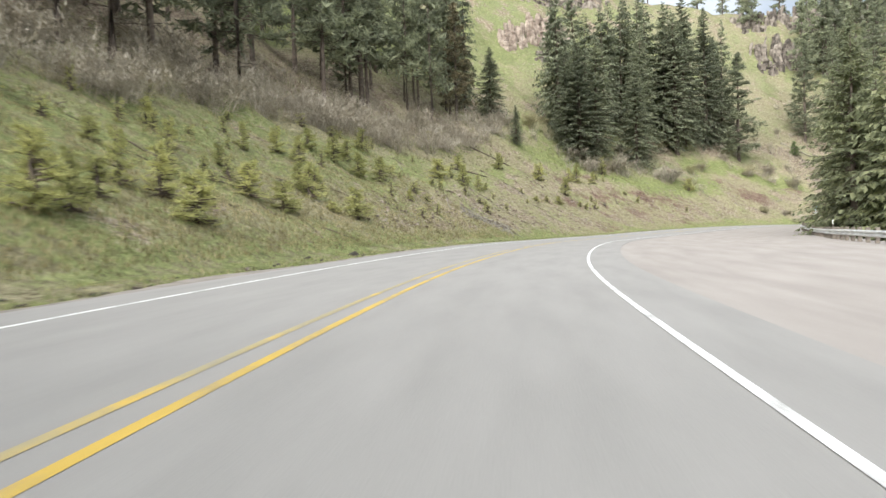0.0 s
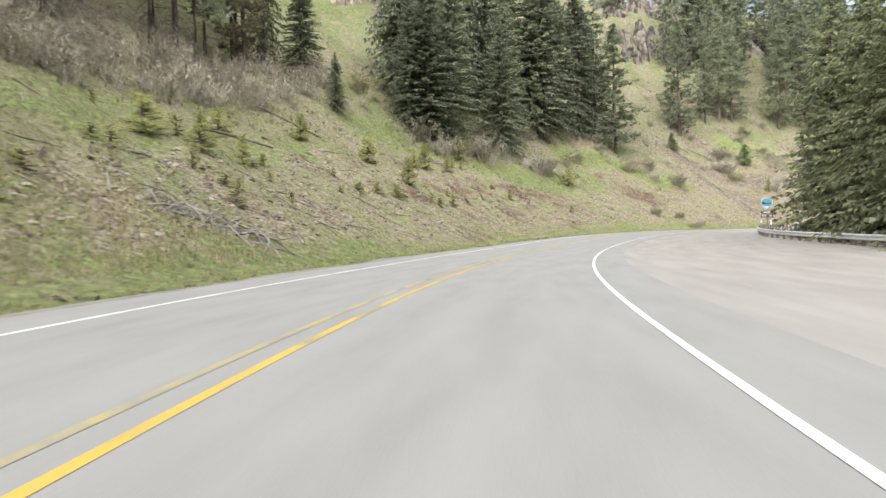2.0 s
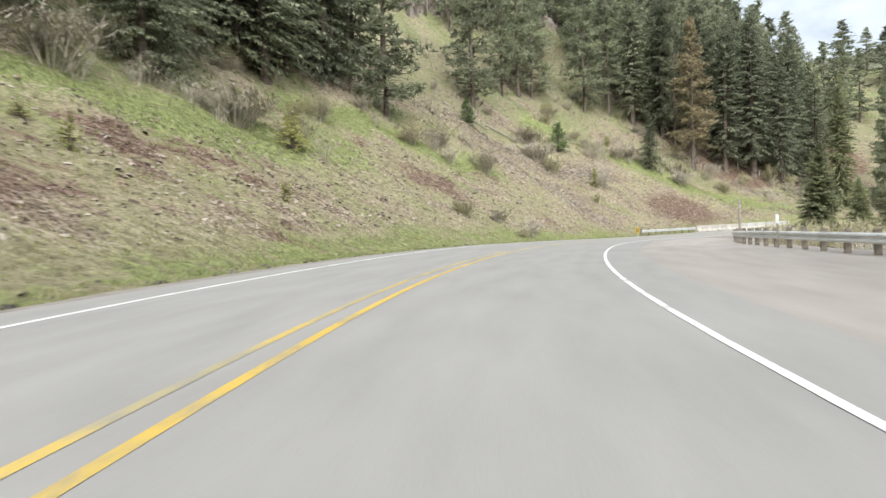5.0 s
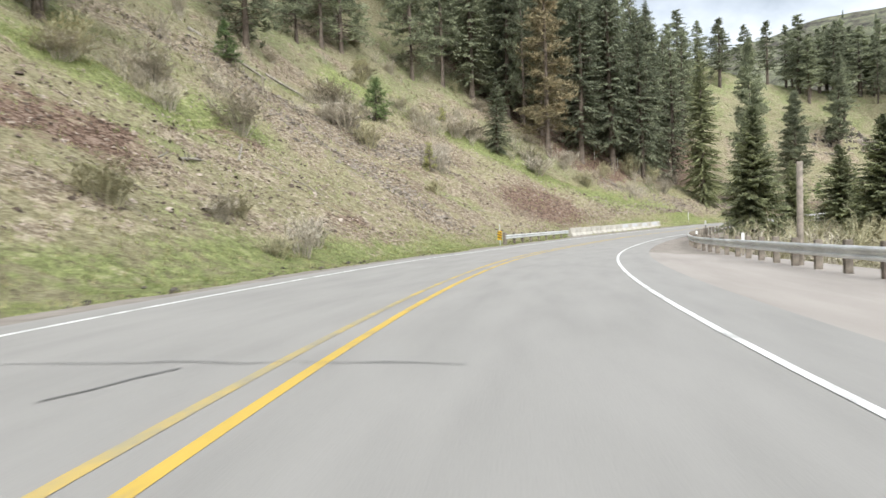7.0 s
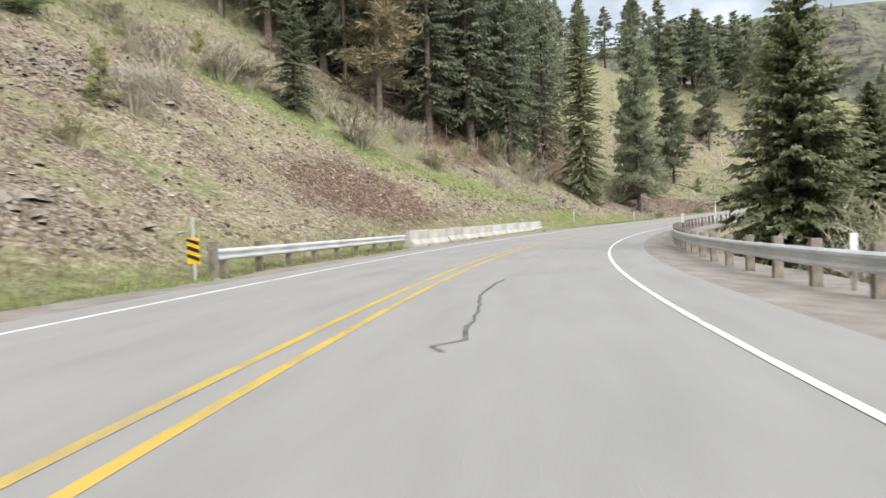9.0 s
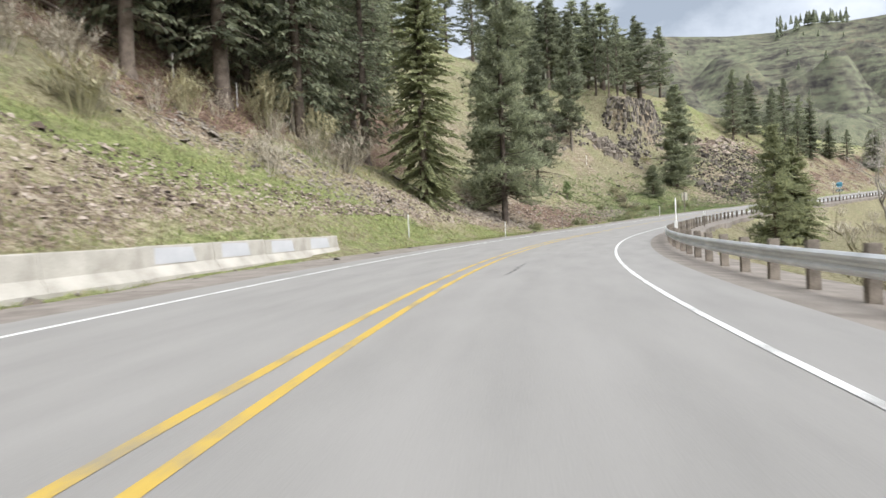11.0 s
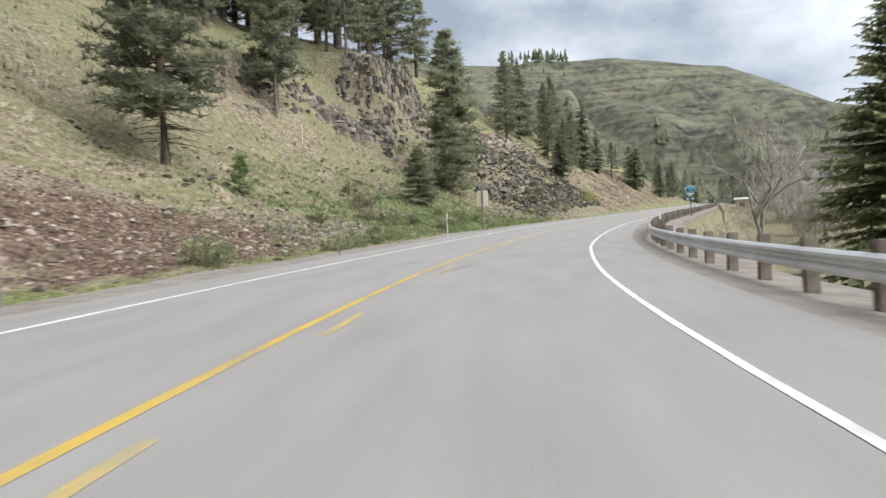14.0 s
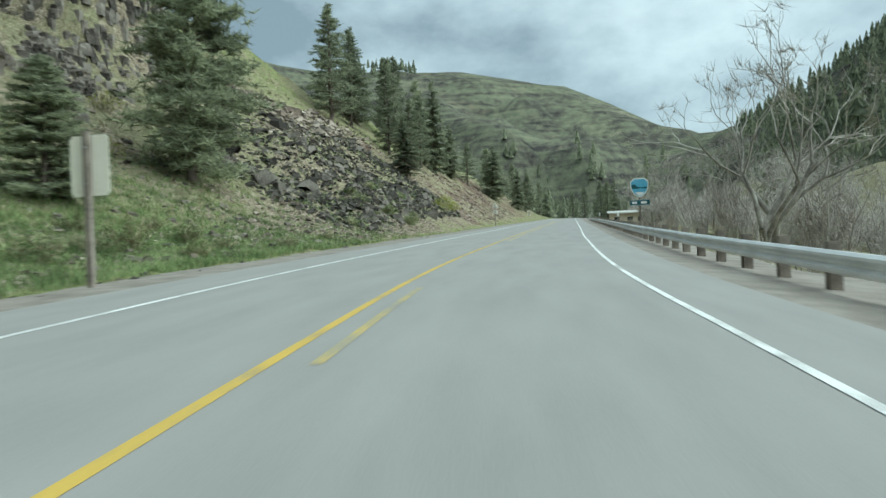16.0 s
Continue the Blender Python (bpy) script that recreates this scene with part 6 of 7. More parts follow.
def guardrail(s0, s1, line, side, label, base=None):
    rail = tagged(new("guardrail"), label, "guardrail", "guardrails")
    edges = np.arange(s0, s1 + 0.01, 3.81)
    for a, b in zip(edges, edges[1:]):
        beam_panel("rail_panel", a, b, line, side, rail)
    rng = random.Random(int(s0) + 3)
    for s in np.arange(s0 + 0.4, edges[-1], 1.905):
        p = at_road(np.array(s), np.array(float(line(s)) + side * 0.10), float(rail_lift(s)))
        ob = new("post", POST)
        ob.parent = rail
        ob.matrix_basis = Matrix.Translation(tuple(p)) @ pose(0, 0, rng.uniform(-0.02, 0.03), rng.uniform(-1.5, 1.5), rng.uniform(-1.5, 1.5), heading(s) + rng.uniform(-3, 3))
        if int(s * 10) % 9 == 0:
            q = at_road(np.array(s + 0.9), np.array(float(line(s)) - side * 0.06), 0.46 + float(rail_lift(s)))
            bm = bmesh.new()
            box(bm, -0.02, -0.05, -0.05, 0.02, 0.05, 0.05, 0.006)
            r = part("reflector", bm, WHITE_PLASTIC, rail, "small white reflector tab")
            r.matrix_basis = Matrix.Translation(tuple(q)) @ pose(0, 0, 0, 0, 0, heading(s))
    return rail


guardrail(-20.0, 402.0, rail_n, 1, "galvanised steel W-beam guardrail on weathered timber posts")
left_rail = lambda s: np.interp(s, [160, 200], [-6.6, -6.8])
rail_left = guardrail(169.0, 184.4, left_rail, -1, "short steel guardrail leading into the concrete barrier")
bm = bmesh.new()
box(bm, -0.10, -0.09, -0.6, 0.10, 0.09, 0.86, 0.012)
end_post = part("end_post", bm, POST_WOOD, rail_left, "pale square end post")
end_post.matrix_basis = Matrix.Translation(tuple(at_road(np.array(168.7), np.array(-6.6), 0))) @ pose(0, 0, 0, 0, 0, heading(167))


# ---------- concrete barrier ----------
def barrier_segment(s0, s1, n0, n1, patched, seed):
    rng = random.Random(seed)
    a, b = at_road(np.array(s0 + 0.006), np.array(n0), 0), at_road(np.array(s1 - 0.006), np.array(n1), 0)
    d = Vector(b - a)
    length = d.length
    thing = tagged(new("barrier"), "cast concrete barrier segment with stained faces", "concrete barrier", "concrete barriers")
    thing.matrix_basis = Matrix.Translation(tuple(a)) @ pose(0, 0, rng.uniform(-0.02, 0.02), math.degrees(math.asin(d.z / length)), 0, math.degrees(math.atan2(-d.x, d.y)) + rng.uniform(-0.5, 0.5))
    profile = [(-0.30, -0.5), (0.30, -0.5), (0.30, 0.075), (0.13, 0.33), (0.085, 0.79), (0.07, 0.81), (-0.07, 0.81), (-0.085, 0.79), (-0.13, 0.33), (-0.30, 0.075)]
    bm = bmesh.new()
    rings = [[bm.verts.new((x + rng.uniform(-0.006, 0.006), y, z + rng.uniform(-0.006, 0.006))) for x, z in profile] for y in (0, 0.04, length / 2, length - 0.04, length)]
    for r0, r1 in zip(rings, rings[1:]):
        for k in range(len(profile)):
            bm.faces.new((r0[k], r0[(k + 1) % len(profile)], r1[(k + 1) % len(profile)], r1[k]))
    bm.faces.new(rings[0][::-1])
    bm.faces.new(rings[-1])
    bmesh.ops.recalc_face_normals(bm, faces=bm.faces)
    part("body", bm, CONCRETE, thing)
    if patched:
        bm = bmesh.new()
        y0, y1 = length * 0.12, length * rng.uniform(0.6, 0.85)
        slope = lambda z: 0.13 - (z - 0.33) / 0.46 * 0.045 + 0.009
        vs = [bm.verts.new((slope(z), y, z)) for y, z in ((y0, 0.37), (y1, 0.36), (y1 - 0.1, 0.74), (y0 + 0.06, 0.76))]
        bm.faces.new(vs)
        part("painted_patch", bm, PATCH_PAINT, thing, "grey-blue painted-over patch")


bs = np.linspace(184.9, 212.2, 10)
for k in range(9):
    nb = lambda s: float(np.interp(s, [185, 214], [-6.8, -8.0]))
    barrier_segment(bs[k], bs[k + 1], nb(bs[k]), nb(bs[k + 1]), k in (5, 6, 7, 8), k)


# ---------- posts and signs ----------
def stood(ob, s, n, turn=0.0, sink=0.0, on_ground=True):
    if on_ground:
        x, y, z = ground_z(s, n)
        z = max(z, float(at_road(np.array(float(s)), np.array(float(n)))[2]) - 0.03) if -5.4 < n < rail_n(s) + 1.0 else z
    else:
        x, y, z = at_road(np.array(float(s)), np.array(float(n)))
    ob.matrix_basis = Matrix.Translation((x, y, z - sink)) @ pose(0, 0, 0, 0, 0, heading(s) + turn)
    return ob


def delineator(s, n, height=1.25, lean=0.0):
    thing = tagged(new("delineator_post"), "white marker panel on a slim dark stake by the rail", "marker post", "marker posts")
    bm = bmesh.new()
    box(bm, -0.035, -0.012, -0.4, 0.035, 0.012, height, 0.006)
    part("stake", bm, POST_WOOD, thing, "dark slim stake")
    bm = bmesh.new()
    box(bm, -0.06, -0.024, height - 0.36, 0.06, -0.0135, height, 0.003)
    part("reflector", bm, SIGN_WHITE, thing)
    stood(thing, s, n)
    thing.matrix_basis = thing.matrix_basis @ pose(0, 0, 0, 0, lean, 0)


for s, n, h in [(30, 16.6, 1.3), (62, 17.6, 1.3), (95, 13.1, 1.35), (118, 9.9, 1.35), (150.8, 8.35, 0.95), (164.6, 6.85, 0.95), (181, 6.2, 1.4), (246, 6.2, 1.3), (275.6, 6.0, 0.95), (320, 6.1, 1.3), (352, 6.1, 1.3), (384, 6.1, 1.3)]:
    delineator(s, n, h)


def stake(s, n, height, label):
    bm = bmesh.new()
    box(bm, -0.028, -0.015, -0.4, 0.028, 0.015, height, 0.004)
    box(bm, -0.032, -0.02, height * 0.78, 0.032, 0.02, height + 0.01, 0.004)
    thing = tagged(part("wooden_stake", bm, DEADWOOD if "wooden" in label else WHITE_PLASTIC), label, "stake", "roadside stakes")
    stood(thing, s, n)


for s, n, h, lab in [(233.2, -6.2, 1.2, "thin pale marker stake at the foot of the slope"), (221.5, -8.3, 1.25, "thin pale marker stake at the foot of the slope"), (246.4, -6.0, 1.25, "weathered wooden marker stake beside the road"),
                     (258.9, -5.2, 1.2, "weathered wooden marker stake beside the road"), (272.1, -4.95, 1.25, "thin pale marker stake at the foot of the slope"), (220, -22.5, 1.5, "thin pale marker stake at the foot of the slope"), (223, -20.5, 1.5, "thin pale marker stake at the foot of the slope"), (288, -24.5, 1.6, "thin pale marker stake at the foot of the slope")]:
    stake(s, n, h, lab)


def tall_marker(s, n, height):
    thing = tagged(new("marker_pole"), "tall thin white pole with a white box, behind the guardrail", "pole")
    bm = bmesh.new()
    rod(bm, (0, 0, -0.5), (0, 0, height), 0.032, 0.028, 10)
    part("pole", bm, WHITE_PLASTIC, thing, smooth=True)
    bm = bmesh.new()
    box(bm, -0.075, -0.06, 0.6, 0.075, 0.06, 1.0, 0.015)
    part("box", bm, WHITE_PLASTIC, thing)
    stood(thing, s, n)


tall_marker(220.0, 5.85, 2.1)


def stub_pole(s, n, height):
    bm = bmesh.new()
    rod(bm, (0, 0, -1.6), (0.05, 0, height), 0.10, 0.085, 9)
    thing = tagged(part("timber_pole", bm, POST_WOOD, smooth=True), "weathered round timber pole stub behind the guardrail", "pole")
    stood(thing, s, n, on_ground=False)


stub_pole(142.6, 8.66, 3.0)


def object_marker(s, n):
    thing = tagged(new("object_marker"), "yellow and black striped warning panel at the rail's end", "warning sign")
    bm = bmesh.new()
    box(bm, -0.165, -0.006, 0.34, 0.165, 0.006, 0.98, 0.004)
    panel = part("panel", bm, SIGN_YELLOW, thing)
    for k in range(4):
        bm = bmesh.new()
        z = 0.30 + k * 0.2
        pts = [(-0.16, z), (-0.16, z + 0.1), (0.16, z + 0.1 - 0.24 + 0.12), (0.16, z - 0.24 + 0.12)]
        pts = [(x, min(max(q, 0.345), 0.975)) for x, q in pts]
        vs = [bm.verts.new((x, -0.010, q)) for x, q in pts] + [bm.verts.new((x, -0.0085, q)) for x, q in pts]
        if pts[0][1] < pts[1][1] and pts[3][1] < pts[2][1]:
            bm.faces.new(vs[:4])
            bm.faces.new(vs[4:][::-1])
        part("stripe", bm, SIGN_BLACK, panel, "slanted black stripe")
    bm = bmesh.new()
    box(bm, -0.03, 0.008, -0.5, 0.03, 0.05, 1.5, 0.004)
    part("post", bm, STEEL, thing, "thin pale post")
    stood(thing, s, n, 4, on_ground=False)


object_marker(168.0, -6.7)


def sign_back(s, n, width, height, mid, turn):
    thing = tagged(new("road_sign"), "pale back of a rectangular sign on a timber post", "road sign")
    bm = bmesh.new()
    box(bm, -width / 2, 0.0, mid - height / 2, width / 2, 0.012, mid + height / 2)
    bmesh.ops.bevel(bm, geom=[e for e in bm.edges if abs(e.verts[0].co.y - e.verts[1].co.y) > 0.005], offset=0.05, segments=3, affect="EDGES")
    part("panel", bm, SIGN_BACK, thing)
    bm = bmesh.new()
    box(bm, -0.06, -0.11, -0.6, 0.06, -0.002, mid + height / 2 + 0.06, 0.01)
    part("post", bm, POST_WOOD, thing)
    for z in (mid - height * 0.3, mid + height * 0.3):
        bm = bmesh.new()
        rod(bm, (0, -0.118, z), (0, -0.108, z), 0.018, 0.018, 6)
        part("bolt", bm, STEEL, thing)
    stood(thing, s, n, turn)


sign_back(283.0, -6.05, 0.84, 1.12, 2.3, -6)


def shield_outline(w, h):
    return [(-0.30 * w, 0.5 * h), (0.30 * w, 0.5 * h), (0.5 * w, 0.30 * h), (0.46 * w, -0.05 * h), (0.30 * w, -0.32 * h), (0.0, -0.5 * h), (-0.30 * w, -0.32 * h), (-0.46 * w, -0.05 * h), (-0.5 * w, 0.30 * h)]


def flat_piece(name, pts, y0, y1, mat, parent, label=""):
    bm = bmesh.new()
    f = [bm.verts.new((x, y0, z)) for x, z in pts]
    b = [bm.verts.new((x, y1, z)) for x, z in pts]
    bm.faces.new(f)
    bm.faces.new(b[::-1])
    for k in range(len(pts)):
        bm.faces.new((f[k], b[k], b[(k + 1) % len(pts)], f[(k + 1) % len(pts)]))
    bmesh.ops.recalc_face_normals(bm, faces=bm.faces)
    return part(name, bm, mat, parent, label)


def byway_sign(s, n, mid, turn, plates, lift=0.0):
    """A pictorial shield over small plates, facing the traffic."""
    thing = tagged(new("byway_sign"), "blue and white shield-shaped scenic sign on a dark post", "road sign", "scenic signs")
    w, h = 0.95, 1.02
    at = lambda pts, dz=0.0: [(x, z + mid + dz) for x, z in pts]
    panel = flat_piece("shield", at(shield_outline(w, h)), -0.012, 0.0, SIGN_WHITE, thing, "white-edged shield panel")
    flat_piece("picture", at(shield_outline(w * 0.9, h * 0.9)), -0.016, -0.0135, SIGN_BLUE, panel, "pale blue sky field")
    hill = [(-0.43 * w, 0.16 * h), (-0.25 * w, 0.20 * h), (-0.12 * w, 0.07 * h), (0.1 * w, 0.02 * h), (0.42 * w, 0.06 * h), (0.40 * w, -0.04 * h), (0.05 * w, -0.03 * h), (-0.2 * w, -0.04 * h), (-0.41 * w, -0.05 * h)]
    flat_piece("hill", at(hill), -0.020, -0.0175, SIGN_GREEN, panel, "dark teal hill shape")
    low = [(-0.26 * w, -0.22 * h), (0.26 * w, -0.22 * h), (0.14 * w, -0.33 * h), (0.0, -0.42 * h), (-0.14 * w, -0.33 * h)]
    flat_piece("foot_field", at(low), -0.020, -0.0175, SIGN_WHITE, panel, "white foot of the shield")
    z = mid - h / 2 - 0.08
    for mat, ink, bars in plates:
        z -= 0.34
        plate = flat_piece("plate", [(-0.5, z), (0.5, z), (0.5, z + 0.32), (-0.5, z + 0.32)], -0.012, 0.0, mat, thing, "small rectangular plate")
        flat_piece("border", [(-0.48, z + 0.29), (0.48, z + 0.29), (0.48, z + 0.305), (-0.48, z + 0.305)], -0.016, -0.0135, ink, plate)
        flat_piece("border", [(-0.48, z + 0.015), (0.48, z + 0.015), (0.48, z + 0.03), (-0.48, z + 0.03)], -0.016, -0.0135, ink, plate)
        for x0, x1 in bars:
            flat_piece("bar", [(x0, z + 0.1), (x1, z + 0.1), (x1, z + 0.22), (x0, z + 0.22)], -0.016, -0.0135, ink, plate)
    bm = bmesh.new()
    box(bm, -0.05, 0.002, -2.0, 0.05, 0.10, mid + 0.3, 0.008)
    part("post", bm, POST_WOOD, thing)
    stood(thing, s, n, turn, on_ground=False)


byway_sign(106.4, 12.2, 2.75, -6, [(SIGN_BROWN, SIGN_WHITE, [(-0.3, 0.28)]), (SIGN_BROWN, SIGN_WHITE, [(-0.42, -0.3), (-0.22, -0.08), (0.08, 0.4)])])
byway_sign(308, 6.5, 2.45, 0, [(SIGN_GREEN, SIGN_WHITE, [(-0.4, -0.15), (0.05, 0.35)])])


def small_sign(s, n, mid, turn):
    thing = tagged(new("small_sign"), "small white and yellow warning sign on a post", "road sign")
    flat_piece("diamond", [(0, mid + 0.45), (0.42, mid), (0, mid - 0.45), (-0.42, mid)], 0.0, 0.01, SIGN_BACK, thing)
    flat_piece("plate", [(-0.3, mid - 0.95), (0.3, mid - 0.95), (0.3, mid - 0.5), (-0.3, mid - 0.5)], 0.0, 0.01, SIGN_BACK, thing)
    bm = bmesh.new()
    box(bm, -0.04, -0.07, -0.5, 0.04, -0.002, mid + 0.3, 0.006)
    part("post", bm, POST_WOOD, thing)
    stood(thing, s, n, turn, on_ground=False)


small_sign(352, -6.3, 2.4, 0)
small_sign(425, -7.0, 2.2, 0)


# ---------- rock outcrops ----------
def outcrop(s, n, width, height, depth, columns, seed, label, lean=0.12, low=-1.5, mat=None):
    """A face of broken, roughly columnar basalt blocks, each a part of the outcrop."""
    rng = random.Random(seed)
    thing = tagged(new("rock_outcrop"), label, "rock outcrop", "rock outcrops")
    for k in range(columns):
        u, back = rng.uniform(-0.5, 0.5), rng.random()
        x, y, z = ground_z(s + u * width, n - back * depth)
        r = rng.uniform(0.35, 0.95)
        top = height * (0.25 + 0.6 * back) * (1 - 1.8 * abs(u) ** 2.2) * rng.uniform(0.55, 1.1)
        if top < 0.25:
            continue
        sides, a0 = rng.choice((5, 6)), rng.uniform(0, 6.28)
        ox, oy = rng.gauss(0, lean), rng.gauss(0, lean)
        levels = [low, top * rng.uniform(0.3, 0.45), top * rng.uniform(0.55, 0.8), top]
        verts, faces = [], []
        for q, zz in enumerate(levels):
            jog = r * rng.uniform(0.8, 1.12) * (0.72 if q == 3 else 1)
            jx, jy = rng.uniform(-0.14, 0.14) * r, rng.uniform(-0.14, 0.14) * r
            for c in range(sides):
                a = a0 + 6.283 * c / sides + rng.uniform(-0.2, 0.2)
                verts.append((x + ox * zz * 0.3 + jx + jog * math.cos(a), y + oy * zz * 0.3 + jy + jog * math.sin(a), z + zz + (rng.uniform(-0.35, 0.2) * r if q == 3 else 0)))
        for q in range(3):
            for c in range(sides):
                a, b = q * sides + c, q * sides + (c + 1) % sides
                faces.append((a, b, b + sides, a + sides))
        faces.append(tuple(3 * sides + c for c in range(sides)))
        mesh_object("block", verts, faces, mat or GREY_ROCK, thing)
    return thing


def cliff(s, a, width, depth, columns, seed, label):
    """A steep face set all over with jammed columnar blocks, each a part."""
    rng = random.Random(seed)
    thing = tagged(new("rock_outcrop"), label, "rock outcrop", "rock outcrops")
    for k in range(columns):
        for _ in range(40):
            x, y, z = ground_z(s + rng.uniform(-0.5, 0.5) * width, -a + rng.uniform(-0.5, 0.5) * depth)
            near = ground_height(np.array([x + 0.5, x - 0.5, x, x]), np.array([y, y, y + 0.5, y - 0.5]))
            if math.hypot(near[0] - near[1], near[2] - near[3]) > 1.05:
                break
        else:
            continue
        r, tall = rng.uniform(0.2, 0.46), rng.uniform(0.25, 0.7)
        sides, a0 = rng.choice((4, 5, 6)), rng.uniform(0, 6.28)
        verts, faces = [], []
        ox, oy = rng.gauss(0, 0.12), rng.gauss(0, 0.12)
        for q, zz in enumerate((-0.9, -tall * 0.3, tall * 0.15, tall * 0.35)):
            jog = r * rng.uniform(0.85, 1.1) * (0.9 if q == 3 else 1)
            for c in range(sides):
                t = a0 + 6.283 * c / sides + rng.uniform(-0.2, 0.2)
                verts.append((x + ox * zz + jog * math.cos(t), y + oy * zz + jog * math.sin(t), z + zz + (rng.uniform(-0.3, 0.2) * r if q == 3 else 0)))
        for q in range(3):
            faces += [(q * sides + c, q * sides + (c + 1) % sides, (q + 1) * sides + (c + 1) % sides, (q + 1) * sides + c) for c in range(sides)]
        faces.append(tuple(3 * sides + c for c in range(sides)))
        mesh_object("block", verts, faces, DARK_ROCK, thing)
    return thing


CRAG = "dark columnar basalt outcrop breaking through the grass"
cliff(316, 30.5, 20, 10, 520, 1, CRAG)
cliff(293, 31.5, 20, 7, 150, 2, CRAG)
cliff(304, 27.5, 12, 6, 90, 9, CRAG)
outcrop(301, -26.5, 8, 2.0, 4, 50, 12, CRAG, 0.3)
RED_CRAG = "reddish columnar basalt outcrop on the grassy slope"
outcrop(127, -61.5, 9, 5.0, 4, 70, 15, RED_CRAG, 0.3, mat=ROCK)
outcrop(136, -66, 9, 4.0, 4, 60, 16, RED_CRAG, 0.3, mat=ROCK)
outcrop(129.5, -57, 6, 1.6, 2.5, 26, 17, CRAG, 0.3)
outcrop(145, -76, 20, 3.0, 4, 90, 3, CRAG, 0.3)
outcrop(184.5, -58.5, 10, 6, 5, 90, 6, CRAG, 0.3)
outcrop(192, -70, 22, 5, 5, 120, 13, CRAG, 0.3)
outcrop(206, -58, 12, 6, 5, 90, 7, CRAG, 0.3)
outcrop(222, -60, 12, 5, 5, 60, 8, CRAG, 0.3)
outcrop(236, -62, 14, 4.5, 5, 60, 14, CRAG, 0.3)
LEDGES = lambda r, c: (r.uniform(311, 349, c), -7.5 - np.where(r.uniform(0, 1, c) < 0.8, 3.5 + 14 * r.beta(1.2, 1.3, c), 2 + 5 * r.uniform(0, 1, c)))
scattered_stones("boulders", 900, LEDGES, 0.26, DARK_ROCK, "mossy ledges of broken dark basalt above the road", 23, 0.5)
scattered_stones("boulders", 420, lambda r, c: (r.normal(338, 9, c), -22.5 - 5 * r.beta(1.2, 1.2, c)), 0.26, ROCK, "reddish broken basalt capping the low knoll", 24, 0.5)
scattered_stones("rubble", 5200, LEDGES, 0.13, DARK_ROCK, "jumbled dark basalt rubble above the road", 21)
scattered_stones("rubble", 2600, lambda r, c: (r.normal(336, 11, c), -20.0 - 7 * r.beta(1.2, 1.2, c)), 0.11, ROCK, "loose reddish rubble along the crest of the low knoll", 26)
grass_field("moss_tufts", 6500, LEDGES, 0.2, FORB, "dull green moss and grass between the ledges", 25, 4)
scattered_stones("scree", 5000, lambda r, c: (r.uniform(345, 420, c), -8.2 - 15 * r.beta(1.1, 1.4, c)), 0.09, ROCK, "loose reddish scree on the far cut", 27)
scattered_stones("rubble", 1300, lambda r, c: (r.uniform(264, 318, c), -8.0 - 18 * r.beta(1.1, 1.4, c)), 0.12, GREY_ROCK, "scattered grey boulders among green growth", 22)


# ---------- river, far woods, far building ----------
river_edge = lambda d: (lambda ss: rail_n(ss) + d + 2.0 * ripple(ss, ss * 0, 40))
ss_r = np.arange(-56, 520, 4.0)
ra, rb = at_road(ss_r, river_edge(28)(ss_r)), at_road(ss_r, river_edge(67)(ss_r))
ra[:, 2] = rb[:, 2] = -4.25
mr = len(ss_r)
river = mesh_object("river", np.concatenate([ra, rb]), [(k + 1, k, mr + k, mr + k + 1) for k in range(mr - 1)], WATER)
tagged(river, "pale grey-green river beyond the bare trees", "river", kind="structure")


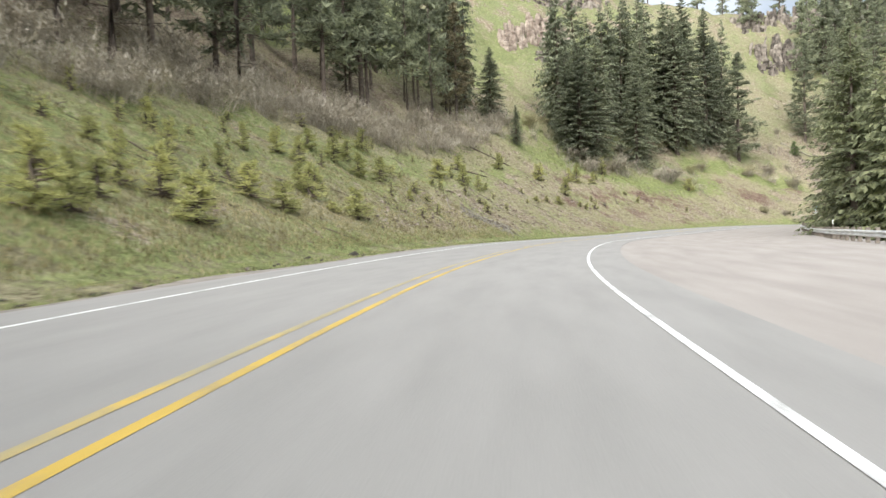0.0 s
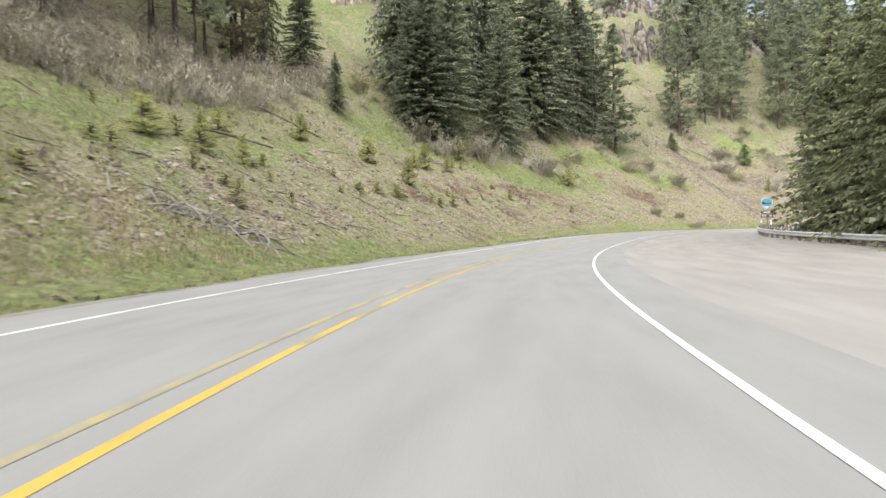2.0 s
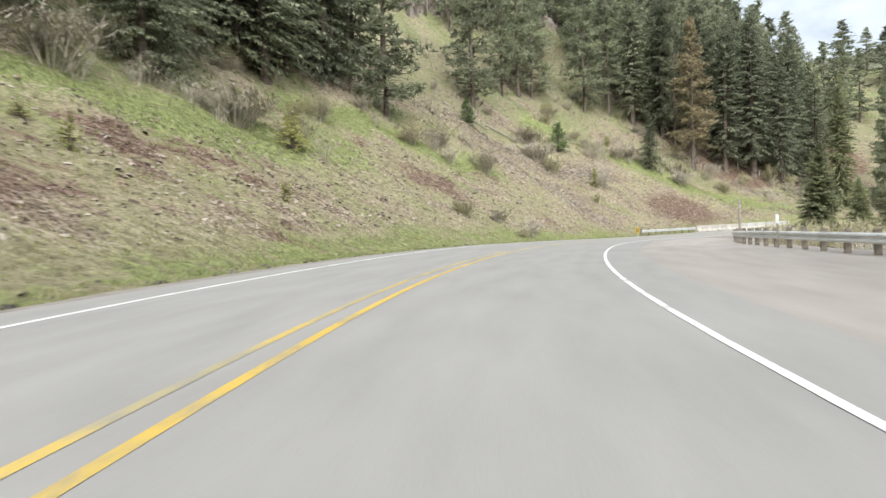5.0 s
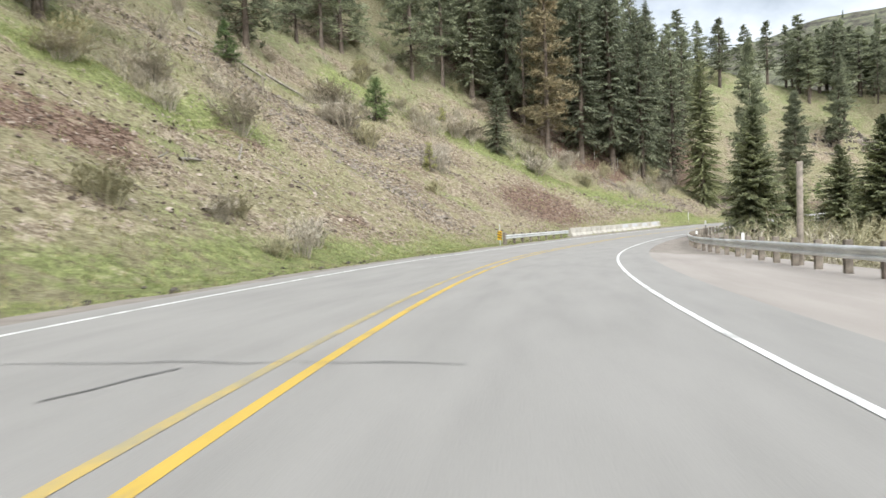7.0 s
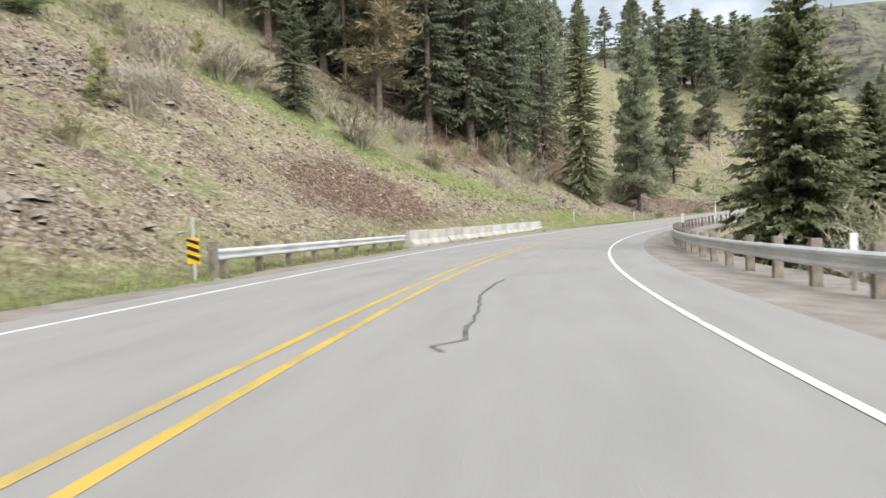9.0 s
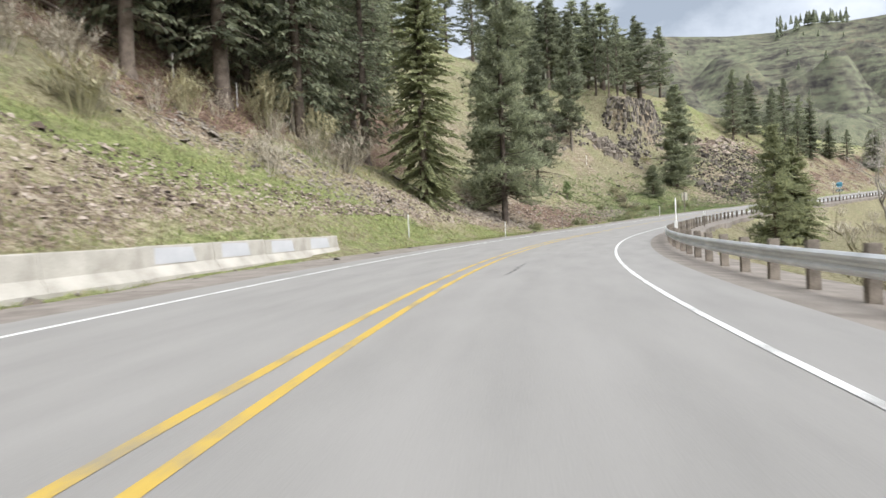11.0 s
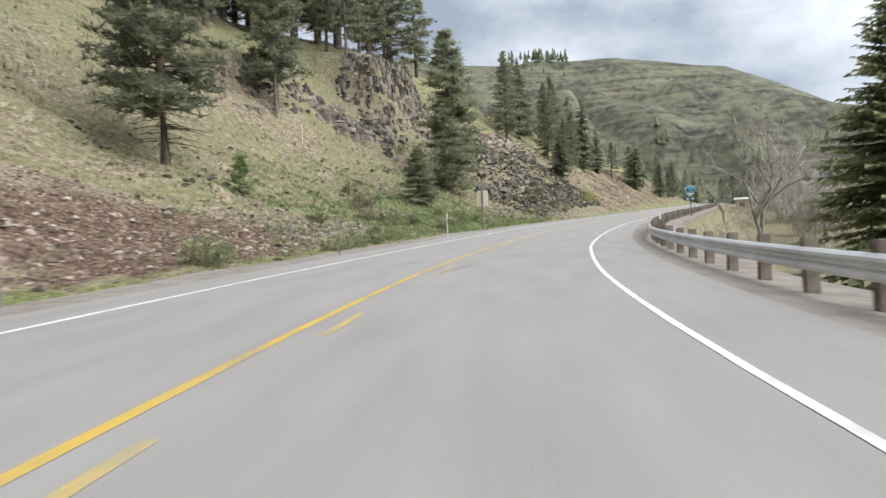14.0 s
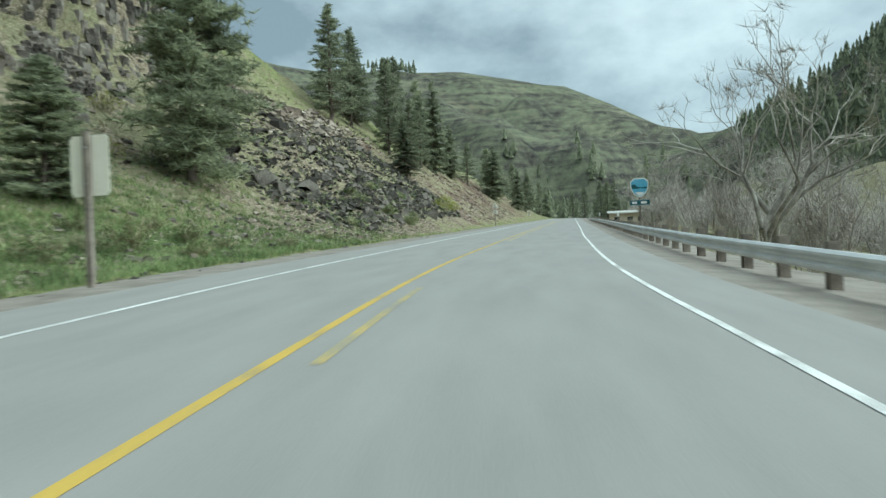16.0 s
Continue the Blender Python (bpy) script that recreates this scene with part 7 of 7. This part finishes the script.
def far_woods(name, count, place, tall, label, seed):
    """Distant conifers as one mass: each a short trunk under three ragged tiers."""
    rng = np.random.RandomState(seed)
    xy = place(rng, count)
    z = ground_height(xy[:, 0], xy[:, 1])
    soup = Soup()
    for (x, y), zz in zip(xy, z):
        h = tall * rng.uniform(0.55, 1.2)
        r = h * rng.uniform(0.2, 0.28)
        for q in range(5):
            z0, z1 = zz + h * (0.08 + 0.17 * q), zz + h * (0.38 + 0.16 * q)
            rr = r * (1 - 0.17 * q)
            a0 = rng.uniform(0, 6.28)
            for j in range(7):
                a = a0 + j * 0.8976 + rng.uniform(-0.25, 0.25)
                b = a + rng.uniform(0.6, 1.0)
                ra_, rb_ = rr * rng.uniform(0.6, 1.15), rr * rng.uniform(0.6, 1.15)
                soup.tri((x + ra_ * math.cos(a), y + ra_ * math.sin(a), z0 + rng.uniform(-0.05, 0.05) * h), (x + rb_ * math.cos(b), y + rb_ * math.sin(b), z0 + rng.uniform(-0.05, 0.05) * h), (x, y, min(z1, zz + h)))
    return tagged(soup.make(name, FIR), label, "woods", kind="stuff")


def by_bearing(a0, a1, r0, r1):
    def place(rng, count):
        az, k = np.radians(rng.uniform(a0, a1, count)), rng.uniform(r0, r1, count)
        d = np.interp(np.degrees(az), FAR_AZ, FAR_D) * k
        return np.stack([HUB[0] + d * np.sin(az), HUB[1] + d * np.cos(az)], 1)
    return place


far_woods("far_woods", 2000, by_bearing(135.5, 178, 0.42, 1.03), 11, "dark conifer woods over the hill across the river", 31)
far_woods("far_woods", 46, by_bearing(104.6, 109.8, 0.96, 1.01), 14, "line of dark conifers on the far ridge", 32)
far_woods("far_woods", 160, by_bearing(112, 134, 0.40, 0.62), 13, "scattered conifers at the foot of the far hill", 33)
far_woods("far_woods", 60, by_bearing(80, 112, 0.5, 0.95), 10, "single conifers on the far hillside", 34)
far_woods("far_woods", 700, by_bearing(-180, -120, 0.5, 1.02), 15, "dark conifer woods over the hill across the river", 35)


def cabin(s, n, turn):
    thing = tagged(new("roadside_building"), "low tan building with a pale metal roof, far along the road", "building")
    bm = bmesh.new()
    box(bm, -3.5, -2.2, -2.0, 3.5, 2.2, 2.3)
    part("wall", bm, BUILDING, thing)
    bm = bmesh.new()
    vs = [bm.verts.new(c) for c in ((-3.9, -2.7, 2.25), (3.9, -2.7, 2.25), (3.9, 2.7, 2.85), (-3.9, 2.7, 2.85), (-3.9, -2.7, 2.45), (3.9, -2.7, 2.45), (3.9, 2.7, 3.05), (-3.9, 2.7, 3.05))]
    for f in ((3, 2, 1, 0), (4, 5, 6, 7), (0, 1, 5, 4), (1, 2, 6, 5), (2, 3, 7, 6), (3, 0, 4, 7)):
        bm.faces.new([vs[i] for i in f])
    part("roof", bm, ROOF, thing)
    for x in (-2.2, 0.2, 2.2):
        bm = bmesh.new()
        box(bm, x - 0.5, -2.23, 0.7, x + 0.5, -2.203, 1.6)
        part("window", bm, DARK_GLASS, thing)
    stood(thing, s, n, turn)


cabin(405, 13.5, 0)
